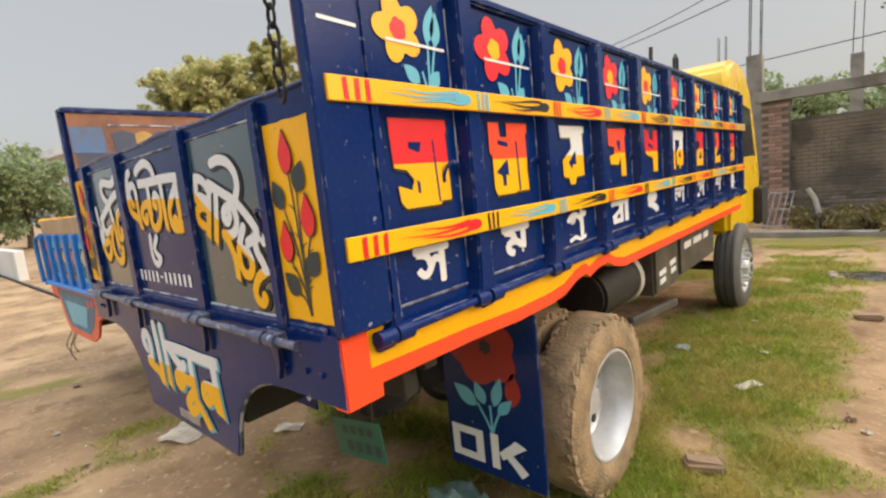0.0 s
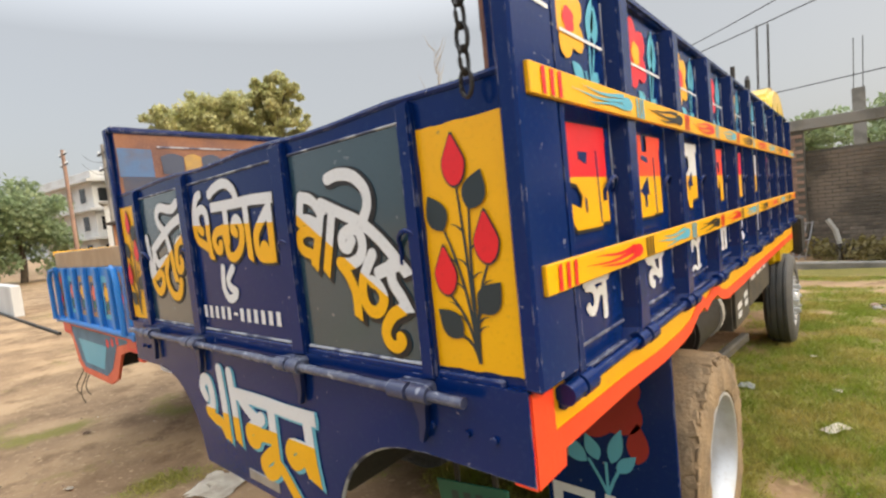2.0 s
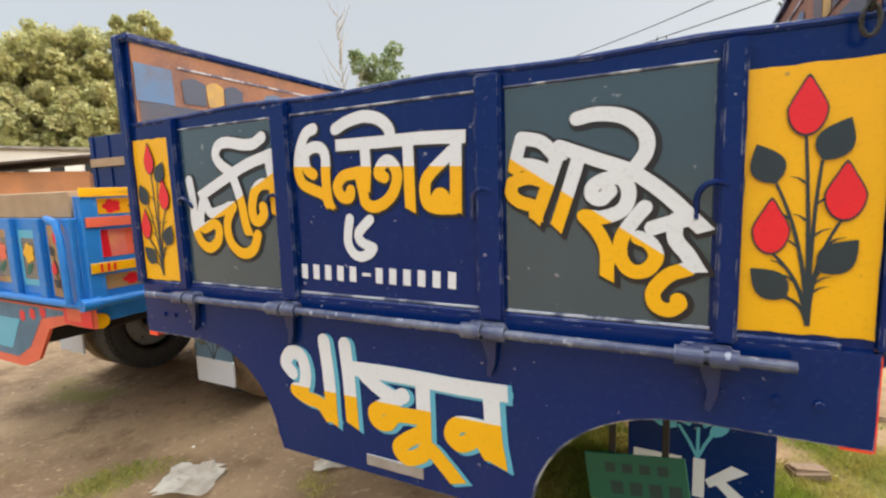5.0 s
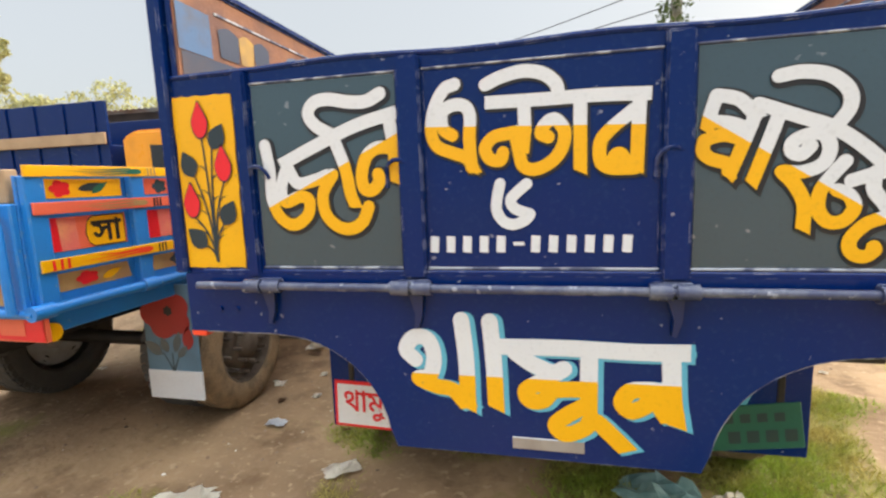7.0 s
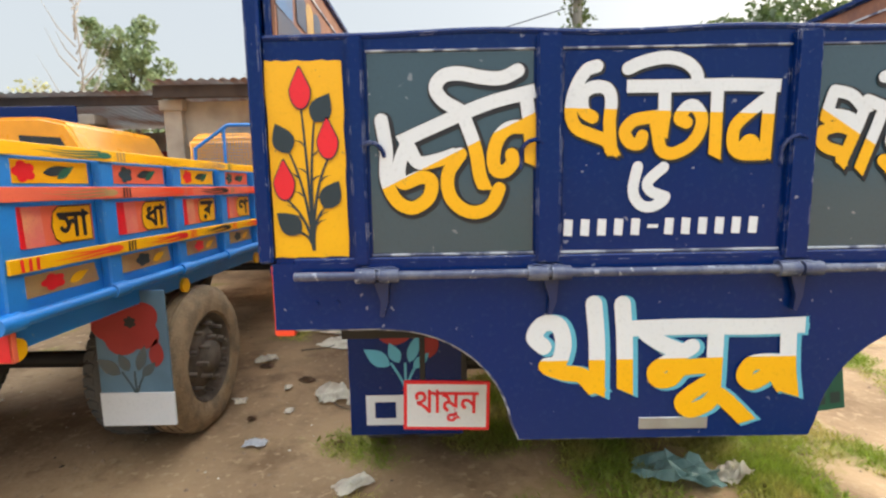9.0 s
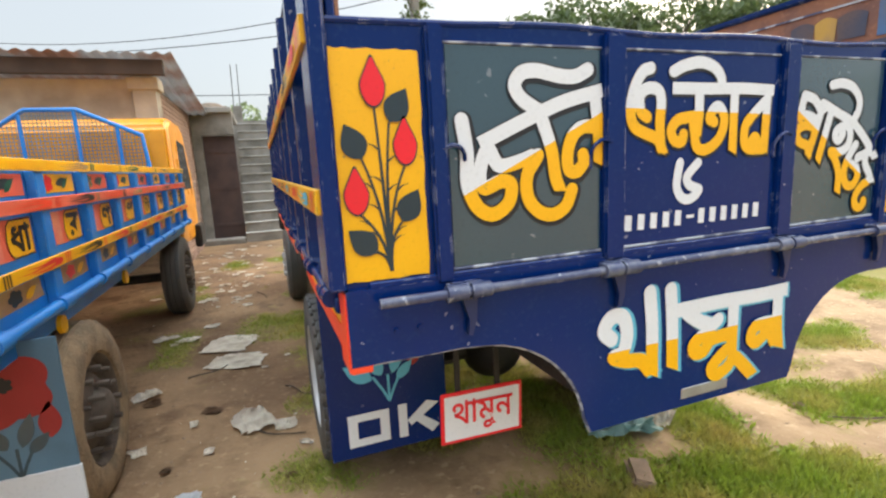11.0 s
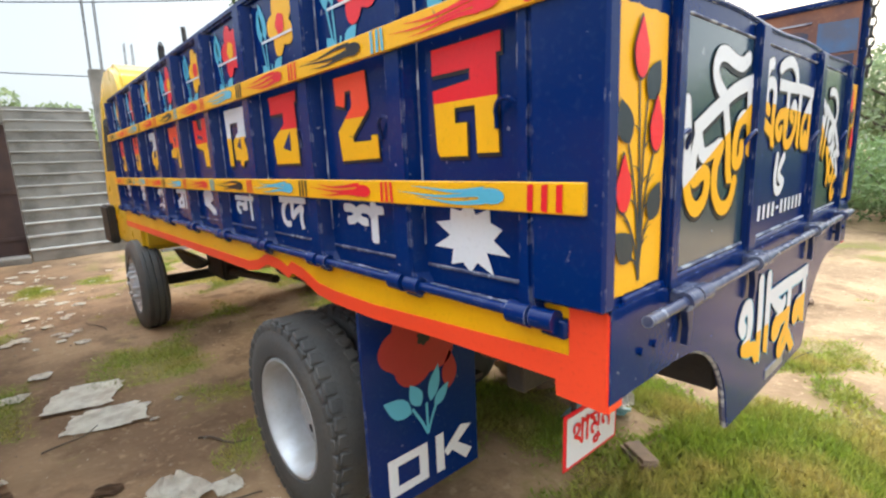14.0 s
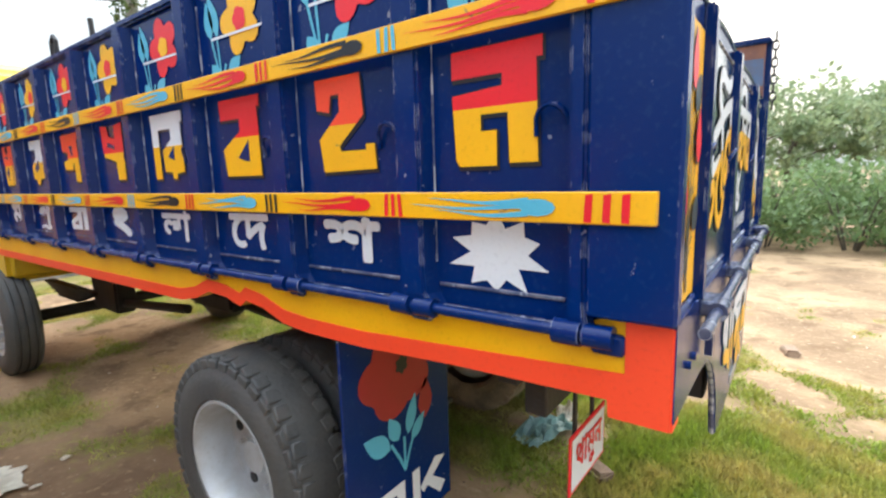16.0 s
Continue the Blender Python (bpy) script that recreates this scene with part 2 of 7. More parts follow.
# far-tree leaves: distance haze is put into the pale base colour
HAZEDTREELEAF = foliage("haze_pale_tree_leaf", (0.47, 0.47, 0.22), (0.52, 0.48, 0.24))
DARKLEAF = foliage("shade_leaf", (0.075, 0.115, 0.04), (0.12, 0.15, 0.055))
SHRUBLEAF = foliage("shrub_leaf", (0.15, 0.23, 0.085), (0.19, 0.26, 0.11))
DRYLEAF = foliage("half_dry_leaf", (0.20, 0.17, 0.055), (0.27, 0.22, 0.10))
# green lifted so the leaf colour itself carries distance haze
HAZELEAF = foliage("haze_lightened_leaf", (0.24, 0.31, 0.16), (0.31, 0.36, 0.19))
GRASSBLADE = foliage("grass_blade", (0.24, 0.31, 0.035), (0.44, 0.36, 0.10), 2.2)


# ---- mesh helpers ----
def block(bm, a, b, bev=0.0, seg=1):
    """A box between two corners, with bevelled edges."""
    lo = [min(p, q) for p, q in zip(a, b)]
    hi = [max(p, q) for p, q in zip(a, b)]
    m = Matrix.LocRotScale([(p + q) / 2 for p, q in zip(lo, hi)], None, [max(q - p, 1e-4) for p, q in zip(lo, hi)])
    r = bmesh.ops.create_cube(bm, size=1, matrix=m)
    if bev:
        es = {e for v in r["verts"] for e in v.link_edges}
        bmesh.ops.bevel(bm, geom=list(es), offset=bev, segments=seg, affect="EDGES")


def rod(bm, p, q, r, n=10, r2=None):
    p, q = Vector(p), Vector(q)
    d = q - p
    m = Matrix.Translation((p + q) / 2) @ d.to_track_quat("Z", "Y").to_matrix().to_4x4()
    bmesh.ops.create_cone(bm, cap_ends=True, segments=n, radius1=r, radius2=r if r2 is None else r2, depth=d.length, matrix=m)


def tube(bm, pts, r, n=6):
    """A pipe along a line of points."""
    rings = []
    pts = [Vector(p) for p in pts]
    for i, p in enumerate(pts):
        d = (pts[min(i + 1, len(pts) - 1)] - pts[max(i - 1, 0)]).normalized()
        q = d.to_track_quat("Z", "Y")
        rr = r(i / (len(pts) - 1)) if callable(r) else r
        rings.append([bm.verts.new(p + q @ Vector((rr * math.cos(2 * math.pi * k / n), rr * math.sin(2 * math.pi * k / n), 0))) for k in range(n)])
    for a, b in zip(rings, rings[1:]):
        for k in range(n):
            bm.faces.new((a[k], a[(k + 1) % n], b[(k + 1) % n], b[k]))
    bm.faces.new(rings[0][::-1])
    bm.faces.new(rings[-1])


def prism(bm, pts, w0, w1):
    """A plate of outline pts (u, v) from depth w0 to w1."""
    a = [bm.verts.new((u, v, w0)) for u, v in pts]
    b = [bm.verts.new((u, v, w1)) for u, v in pts]
    bm.faces.new(a[::-1])
    bm.faces.new(b)
    for i in range(len(pts)):
        j = (i + 1) % len(pts)
        bm.faces.new((a[i], a[j], b[j], b[i]))


def shape(bm, pts, w, mat=0):
    f = bm.faces.new([bm.verts.new((u, v, w)) for u, v in pts])
    f.material_index = mat
    f.normal_update()
    if f.normal.z < 0:
        f.normal_flip()
    return f


def ribbon(bm, pts, width, w, mat=0):
    """A brush stroke along pts; width may be a function of 0..1."""
    pts = [Vector(p) for p in pts]
    lr = []
    for i, p in enumerate(pts):
        d = (pts[min(i + 1, len(pts) - 1)] - pts[max(i - 1, 0)]).normalized()
        h = (width(i / (len(pts) - 1)) if callable(width) else width) / 2
        s = Vector((-d.y, d.x)) * h
        lr.append((bm.verts.new((p.x + s.x, p.y + s.y, w)), bm.verts.new((p.x - s.x, p.y - s.y, w))))
    for (a, b), (c, d) in zip(lr, lr[1:]):
        f = bm.faces.new((b, d, c, a))
        f.material_index = mat


def finish(bm, mats, smooth=False):
    me = bpy.data.meshes.new("mesh")
    bmesh.ops.recalc_face_normals(bm, faces=[f for f in bm.faces]) if smooth is not None else None
    if smooth:
        for f in bm.faces:
            f.smooth = True
    bm.to_mesh(me)
    bm.free()
    for m in (mats if isinstance(mats, (list, tuple)) else [mats]):
        me.materials.append(m)
    if smooth:
        me.set_sharp_from_angle(angle=radians(40))
    return me


def part(name, bm, mats, parent, label="", M=None, smooth=False):
    if M is not None:
        bmesh.ops.transform(bm, matrix=M, verts=bm.verts)
    ob = new(name, finish(bm, mats, smooth))
    ob.parent = parent
    if label:
        tagged(ob, label)
    return ob


def thing(name, bm, mats, label, category, group="", kind="", M=None, at=None, smooth=False):
    if M is not None:
        bmesh.ops.transform(bm, matrix=M, verts=bm.verts)
    ob = new(name, finish(bm, mats, smooth))
    if at is not None:
        ob.matrix_world = at
    return tagged(ob, label, category, group, kind)


def empty(name, label, category, m, group="", kind=""):
    ob = new(name)
    ob.matrix_world = m
    return tagged(ob, label, category, group, kind)


def axes(u, v, w, o=(0, 0, 0)):
    m = Matrix((u, v, w)).transposed().to_4x4()
    m.translation = o
    return m


REAR = axes((1, 0, 0), (0, 0, 1), (0, -1, 0))
RIGHT = axes((0, 1, 0), (0, 0, 1), (1, 0, 0))
LEFT = axes((0, -1, 0), (0, 0, 1), (-1, 0, 0))

glyphs = {}


def glyph(text):
    """Outline of a run of characters in the built-in font, as points and faces; contours that overlap are filled one by one."""
    if text not in glyphs:
        c = bpy.data.curves.new("text", "FONT")
        c.body, c.size = text, 1
        o = bpy.data.objects.new("text", c)
        scene.collection.objects.link(o)
        bpy.context.view_layer.update()
        loops = []
        for s in o.to_curve(bpy.context.evaluated_depsgraph_get()).splines:
            p, line = s.bezier_points, []
            for a, b in zip(p, [*p[1:], p[0]]):
                line += geometry.interpolate_bezier(a.co, a.handle_right, b.handle_left, b.co, 5)[:-1]
            area = sum(u.x * v.y - v.x * u.y for u, v in zip(line, line[1:] + line[:1])) / 2
            loops.append((area, line))
        o.to_curve_clear()
        bpy.data.objects.remove(o)

        def inside(q, line):
            hit = False
            for u, v in zip(line, line[1:] + line[:1]):
                if (u.y > q.y) != (v.y > q.y) and q.x < (v.x - u.x) * (q.y - u.y) / (v.y - u.y) + u.x:
                    hit = not hit
            return hit

        pts, faces = [], []
        for area, line in loops:
            if area < 0:
                group = [line] + [hole for x, hole in loops if x > 0 and inside(hole[0], line)]
                flat = [v for g in group for v in g]
                faces += [tuple(len(pts) + k for k in t) for t in geometry.tessellate_polygon(group)]
                pts += [(v.x, v.y) for v in flat]
        glyphs[text] = (pts, faces)
    return glyphs[text]


def lettering(parent, M, text, box, w, top, bottom=None, outline=None, split=0.5, turn=0.0, bold=0.03, rim=0.03, shift=(0.0, 0.0), name="lettering", label="", extra=None):
    """Painted letters that fill box = (u0, u1, v0, v1): an upper and a lower colour and a brushed outline."""
    u0, u1, v0, v1 = box
    pts, faces = glyph(text)
    x0, x1 = min(p[0] for p in pts) - bold, max(p[0] for p in pts) + bold
    y0, y1 = min(p[1] for p in pts) - bold, max(p[1] for p in pts) + bold
    sx, sy = (u1 - u0) / (x1 - x0), (v1 - v0) / (y1 - y0)
    bm = bmesh.new()

    def lay(pts, faces, depth, index, dx=0.0, dy=0.0):
        vs = [bm.verts.new(((p[0] - (x0 + x1) / 2) * sx + dx, (p[1] - (y0 + y1) / 2) * sy + dy, depth)) for p in pts]
        for f in faces:
            try:
                face = bm.faces.new([vs[i] for i in f])
                face.material_index = index
            except ValueError:
                pass

    # a broad brush: the thin letter laid down several times round a small circle
    def brush(r, depth, index, dx=0.0, dy=0.0):
        lay(pts, faces, depth, index, dx, dy)
        for k in range(8):
            a = 2 * math.pi * k / 8
            lay(pts, faces, depth - 0.00012 * (k + 1), index, dx + r * sx * math.cos(a), dy + r * sx * math.sin(a))

    if outline:
        brush(bold + rim, w, 2, *shift)
    brush(bold, w + 0.0016, 0)
    if extra:
        extra(bm, w + 0.0016, u1 - u0, v1 - v0)
    if bottom:
        cut = (split - 0.5) * (v1 - v0)
        geom = [f for f in bm.faces if f.material_index == 0]
        geom += list({e for f in geom for e in f.edges}) + list({v for f in geom for v in f.verts})
        bmesh.ops.bisect_plane(bm, geom=geom, plane_co=(0, cut, 0), plane_no=(0, 1, 0))
        for f in bm.faces:
            if f.material_index == 0 and f.calc_center_median().y < cut:
                f.material_index = 1
    bmesh.ops.transform(bm, matrix=pose((u0 + u1) / 2, (v0 + v1) / 2, 0, 0, 0, turn), verts=bm.verts)
    for f in bm.faces:
        f.normal_update()
        if f.normal.z < 0:
            f.normal_flip()
    bmesh.ops.transform(bm, matrix=M, verts=bm.verts)
    ob = new(name, finish(bm, [top, bottom or top, outline or top], None))
    ob.parent = parent
    if label:
        tagged(ob, label)
    return ob


def bristle(pts, n=6):
    """A smooth line through the points of a brush stroke."""
    p = [Vector(v) for v in pts]
    p = [2 * p[0] - p[1]] + p + [2 * p[-1] - p[-2]]
    out = []
    for a, b, c, d in zip(p, p[1:], p[2:], p[3:]):
        for k in range(n):
            t = k / n
            out.append(0.5 * (2 * b + (c - a) * t + (2 * a - 5 * b + 4 * c - d) * t * t + (3 * b - a - 3 * c + d) * t ** 3))
    return out + [p[-2]]


# heavy sign-painter's letters on a unit square: the body, then its counters and slits
BLOCK = {
    "ন": [[(0, 0.99), (1, 1), (1, 0.84), (0.94, 0.84), (0.96, 0.02), (0.66, 0.02), (0.64, 0.44), (0.34, 0.44), (0.34, 0.30), (0.52, 0.30), (0.52, 0), (0.08, 0), (0.04, 0.06), (0, 0.62), (0.58, 0.66), (0.58, 0.76), (0, 0.76)]],
    "হ": [[(0, 1), (0.78, 1), (0.82, 0.58), (0.40, 0.28), (0.42, 0.22), (0.84, 0.22), (0.84, 0.28), (0.98, 0.28), (1, 0.02), (0.10, 0), (0.04, 0.36), (0.42, 0.64), (0.42, 0.82), (0.28, 0.82), (0.24, 0.64), (0.02, 0.68)]],
    "ব": [[(0, 1), (1, 1), (1, 0.86), (0.94, 0.86), (0.96, 0), (0.1, 0), (0.05, 0.36), (0.5, 0.58), (0.5, 0.74), (0.02, 0.74)], [(0.42, 0.24), (0.70, 0.46), (0.70, 0.18), (0.56, 0.20)]],
    "র": [[(0, 1), (1, 1), (1, 0.88), (0.92, 0.88), (0.95, 0.14), (0.6, 0.12), (0.55, 0.0), (0.35, 0.0), (0.30, 0.12), (0.10, 0.14), (0.08, 0.42), (0.45, 0.62), (0.42, 0.80), (0.04, 0.80)], [(0.30, 0.38), (0.60, 0.58), (0.62, 0.34), (0.48, 0.34), (0.42, 0.26)]],
    "রি": [[(0, 1), (1, 1), (1, 0.84), (0.94, 0.84), (0.96, 0.10), (0.74, 0.08), (0.72, 0), (0.6, 0), (0.58, 0.10), (0.36, 0.12), (0.34, 0.44), (0.62, 0.60), (0.62, 0.76), (0.24, 0.76), (0.24, 0), (0.04, 0), (0.02, 0.8)], [(0.50, 0.34), (0.70, 0.50), (0.70, 0.28)]],
    "প": [[(0, 1), (0.3, 0.98), (0.36, 0.80), (0.62, 0.74), (0.64, 0.98), (0.98, 1), (0.96, 0.02), (0.62, 0.02), (0.60, 0.34), (0.10, 0.44), (0.04, 0.6)], [(0.26, 0.62), (0.60, 0.56), (0.60, 0.62), (0.30, 0.70)]],
    "ণ": [[(0, 0.98), (1, 1), (1, 0.86), (0.92, 0.86), (0.97, 0.02), (0.68, 0.02), (0.66, 0.42), (0.52, 0.26), (0.10, 0.28), (0.06, 0.44), (0.30, 0.48), (0.34, 0.62), (0.02, 0.66)], [(0.44, 0.74), (0.64, 0.76), (0.64, 0.56), (0.56, 0.54)]],
    "ধা": [[(0, 1), (0.25, 1), (0.27, 0.80), (0.45, 0.80), (0.45, 1), (1, 1), (1, 0.88), (0.95, 0.85), (0.97, 0.02), (0.62, 0.02), (0.6, 0), (0.12, 0), (0.06, 0.10), (0.06, 0.56), (0, 0.58)], [(0.20, 0.70), (0.45, 0.66), (0.45, 0.73), (0.20, 0.76)], [(0.12, 0.32), (0.42, 0.50), (0.44, 0.26), (0.36, 0.28), (0.35, 0.12), (0.28, 0.12), (0.26, 0.26)], [(0.66, 0.74), (0.70, 0.74), (0.73, 0.03), (0.69, 0.03)]],
    "সা": [[(0, 1), (0.98, 1), (1, 0.86), (0.97, 0.86), (0.99, 0.04), (0.80, 0.04), (0.78, 0), (0.16, 0), (0.08, 0.08), (0.06, 0.26), (0.28, 0.20), (0.33, 0.32), (0.22, 0.43), (0.02, 0.46), (0, 0.80)], [(0.28, 0.67), (0.46, 0.62), (0.50, 0.74), (0.28, 0.74)], [(0.70, 0.76), (0.73, 0.76), (0.77, 0.03), (0.74, 0.03)], [(0.37, 0.32), (0.42, 0.28), (0.42, 0.16), (0.38, 0.16)]],
    "বা": [[(0, 1), (1, 1), (1, 0.84), (0.97, 0.84), (0.97, 0), (0.10, 0), (0.04, 0.36), (0.42, 0.62), (0.42, 0.78), (0, 0.78)], [(0.24, 0.24), (0.46, 0.44), (0.46, 0.20)], [(0.66, 0.78), (0.74, 0.78), (0.74, 0.0), (0.66, 0.0)]],
}


def block_letter(parent, M, text, box, w, top, bottom, outline, split, name, label, rim=0.006, ground=None):
    """A heavy letter, one colour above the split and one below, with a dark edge thrown down and to the right."""
    u0, u1, v0, v1 = box
    P = lambda pts: [Vector((u0 + (u1 - u0) * x, v0 + (v1 - v0) * y)) for x, y in pts]
    body, *holes = [P(q) for q in BLOCK[text]]
    v = v0 + (v1 - v0) * split
    bm = bmesh.new()
    shape(bm, body, w + 0.0022, 0)
    bmesh.ops.bisect_plane(bm, geom=bm.verts[:] + bm.edges[:] + bm.faces[:], plane_co=(0, v, 0), plane_no=(0, 1, 0))
    for f in bm.faces:
        f.material_index = 0 if f.calc_center_median().y > v else 1
    for dx, dy in ((rim, 0), (-rim * 0.6, 0), (0, -rim * 1.5), (0, rim * 0.5), (rim, -rim * 1.5)):
        shape(bm, [q + Vector((dx, dy)) for q in body], w + 0.0002 * (1 + abs(dx + 2 * dy) / rim), 2)
    for q in holes:
        shape(bm, q, w + 0.0032, 3)
    for f in bm.faces:
        f.normal_update()
        if f.normal.z < 0:
            f.normal_flip()
    bmesh.ops.transform(bm, matrix=M, verts=bm.verts)
    ob = new(name, finish(bm, [top, bottom, outline, ground or NAVY], None))
    ob.parent = parent
    return tagged(ob, label)


def brush_word(parent, M, strokes, width, w, top, bottom, outline, cut, rim=0.008, shift=(0.0, 0.0), name="painted_letter", label="", square=False, chisel=True):
    """Sign-writer's letters: one mesh a stroke group, white above the line cut and yellow below it, over a darker edge."""
    p, q = Vector(cut[0]), Vector(cut[1])
    no = Vector((-(q - p).y, (q - p).x, 0)).normalized()
    bm = bmesh.new()

    def stroke(line, wd, depth, mat, flat=False):
        for k, (a, b) in enumerate(zip(line, line[1:])):
            d = (b - a).normalized() * wd / 2
            s = Vector((-d.y, d.x))
            shape(bm, [a + s, a - s, b - s, b + s], depth + 4e-6 * k, mat)
            if square:
                continue
            last = k == len(line) - 2
            if last and chisel and d.y < -0.35 * wd:
                shape(bm, [b - s, b + s, b + s + 1.25 * d, b - s + 0.25 * d], depth + 4e-6 * k + 2e-6, mat)
            for c, lift in ([(a, -4e-6), (b, 2e-6)] if k == 0 else [(b, 2e-6)]):
                if last and c is b and chisel and d.y < -0.35 * wd:
                    continue
                if flat and (c is b and last or c is a and k == 0) and abs(d.x) > 0.42 * wd:
                    continue
                shape(bm, [c + Vector((math.cos(t), math.sin(t))) * wd / 2 for t in [2 * math.pi * x / 12 for x in range(12)]], depth + 4e-6 * k + lift, mat)

    for k, pts in enumerate(strokes.values()):
        line = [Vector(v) for v in pts] if square else bristle(pts)
        if square:
            line[0] += (line[0] - line[1]).normalized() * width * 0.30
            line[-1] += (line[-1] - line[-2]).normalized() * width * 0.30
            full = [line[0]]
            for a, b, c in zip(line, line[1:], line[2:]):
                full += [b + (b - a).normalized() * width * 0.30, b + (b - c).normalized() * width * 0.30]
            line = full + [line[-1]]
        flat = len(pts) <= 4 and chisel
        stroke([v + Vector(shift) for v in line], width + 2 * rim, w + 0.00012 * k, 2, flat)
        stroke(line, width, w + 0.0022 + 0.00012 * k, 0, flat)
    geom = [f for f in bm.faces if f.material_index == 0]
    geom += list({e for f in geom for e in f.edges}) + list({v for f in geom for v in f.verts})
    bmesh.ops.bisect_plane(bm, geom=geom, plane_co=(*p, 0), plane_no=no)
    for f in bm.faces:
        c = f.calc_center_median() - Vector((*p, 0))
        if f.material_index == 0 and c.dot(no) < 0:
            f.material_index = 1
        f.normal_update()
        if f.normal.z < 0:
            f.normal_flip()
    bmesh.ops.transform(bm, matrix=M, verts=bm.verts)
    ob = new(name, finish(bm, [top, bottom, outline], None))
    ob.parent = parent
    return tagged(ob, label)


def leaf_pts(cx, cy, length, width, angle, n=8):
    out = []
    for k in range(2 * n):
        t = k / n if k < n else 2 - k / n
        s = 1 if k < n else -1
        a, b = t * length, s * width / 2 * math.sin(math.pi * min(1, t) ** 0.8)
        out.append((cx + a * math.cos(angle) - b * math.sin(angle), cy + a * math.sin(angle) + b * math.cos(angle)))
    return out


def bloom_pts(cx, cy, r, petals, n=48, depth=0.28, turn=0.0, sq=1.0):
    return [(cx + r * sq * (1 - depth + depth * abs(math.sin(petals * (a := 2 * math.pi * k / n + turn) / 2))) * math.cos(a),
             cy + r * (1 - depth + depth * abs(math.sin(petals * a / 2))) * math.sin(a)) for k in range(n)]


# ---- setting: ground ----
def smooth(a, b, x):
    t = min(1, max(0, (x - a) / (b - a)))
    return t * t * (3 - 2 * t)


def ground_z(x, y):
    near = 1 - smooth(14, 30, math.hypot(x, y))
    return 0.012 + near * (0.045 * noise.noise((x * 0.45, y * 0.45, 3.1)) + 0.018 * noise.noise((x * 1.7, y * 1.7, 8.2)) + 0.006 * noise.noise((x * 6, y * 6, 1.2)))


def grassiness(x, y):
    """How much of the soil is grown over: turf beside and under the painted lorry, trodden sand elsewhere."""
    py = max(y, 0)
    edge = -1.1 + 1.4 * smooth(0.1, 1.7, -y)
    sand = 1.55 + 0.05 * py + 0.75 * (1 - smooth(0.5, 1.5, y))
    band = smooth(edge, edge + 0.9, x) * (1 - smooth(sand, sand + 0.5, x))
    far = 0.72 * smooth(2.0 + 0.13 * py, 2.5 + 0.16 * py, x) * smooth(0.8, 2.5, y)
    back = 1 - smooth(1.4, 2.6, -y) * 0.5
    lane = 0.60 * smooth(-1.9, -1.2, x) * (1 - smooth(-0.9, -0.3, x)) * smooth(1.0, 2.5, y) * (1 - smooth(6, 9, y))
    under = 1 - 0.45 * smooth(0.1, 0.9, y) * (1 - smooth(0.7, 1.1, abs(x)))
    g = max(band * back * under, far, lane, 0.12) + 0.42 * smooth(-0.7, 0.1, x) * (1 - smooth(1.3, 1.9, x)) * (1 - smooth(0.2, 0.8, y)) * smooth(-1.7, -1.0, y)
    g += 0.95 * noise.noise((x * 0.75, y * 0.75, 0.3)) + 0.75 * noise.noise((x * 2.4, y * 2.4, 5.0))
    return min(1, max(0, g * 1.2 - 0.36))


def spread(near, step, far):
    out, d, s = [0.0], 0.0, step
    while d < far:
        s = step if d < near else s * 1.28
        d += s
        out.append(d)
    return [-v for v in out[:0:-1]] + out


gx, gy = spread(7.0, 0.11, 900), spread(7.0, 0.11, 900)
gy = [v + 3 for v in gy]
gx = [v + 0.3 for v in gx]
verts = [(x, y, ground_z(x, y)) for y in gy for x in gx]
cols = len(gx)
faces = [(j * cols + i, j * cols + i + 1, (j + 1) * cols + i + 1, (j + 1) * cols + i) for j in range(len(gy) - 1) for i in range(cols - 1)]
gm = bpy.data.meshes.new("ground")
gm.from_pydata(verts, [], faces)
attr = gm.attributes.new("turf", "FLOAT", "POINT")
attr.data.foreach_set("value", [grassiness(x, y) for x, y, z in verts])
# noisy mask for a darker soil tone along the lane between the lorries
lane_dark = gm.attributes.new("lane_dark", "FLOAT", "POINT")
lane_dark.data.foreach_set("value", [min(1, max(0, smooth(-3.4, -2.4, x) * (1 - smooth(-1.1, -0.2, x)) * smooth(1.2, 2.6, y) * (1 - smooth(9.5, 12, y)) + 0.5 * noise.noise((x * 1.1, y * 1.1, 4.4)))) for x, y, z in verts])
for p in gm.polygons:
    p.use_smooth = True
SOIL = material("dusty_soil", (0.41, 0.268, 0.142), 0.95, second=(0.225, 0.140, 0.072), scale=0.9, mix=0.95, bump=0.8, fine=22, third=(0.41, 0.285, 0.17), edge=(0.40, 0.60), coords="Object")
n, l = SOIL.node_tree.nodes, SOIL.node_tree.links
bs = n["Principled BSDF"]
src = bs.inputs["Base Color"].links[0].from_socket
at = n.new("ShaderNodeAttribute")
at.attribute_name = "turf"
tn = n.new("ShaderNodeTexNoise")
tn.inputs["Scale"].default_value, tn.inputs["Detail"].default_value = 14, 8
tcn = n.new("ShaderNodeTexCoord")
l.new(tcn.outputs["Object"], tn.inputs["Vector"])
ad = n.new("ShaderNodeMath")
ad.operation = "ADD"
l.new(at.outputs["Fac"], ad.inputs[0])
l.new(tn.outputs[0], ad.inputs[1])
mr = n.new("ShaderNodeMapRange")
mr.inputs[1].default_value, mr.inputs[2].default_value = 0.72, 1.2
l.new(ad.outputs[0], mr.inputs[0])
turf = n.new("ShaderNodeMix")
turf.data_type = "RGBA"
turf.inputs[6].default_value, turf.inputs[7].default_value = (0.105, 0.110, 0.016, 1), (0.27, 0.21, 0.05, 1)
l.new(tn.outputs[0], turf.inputs[0])
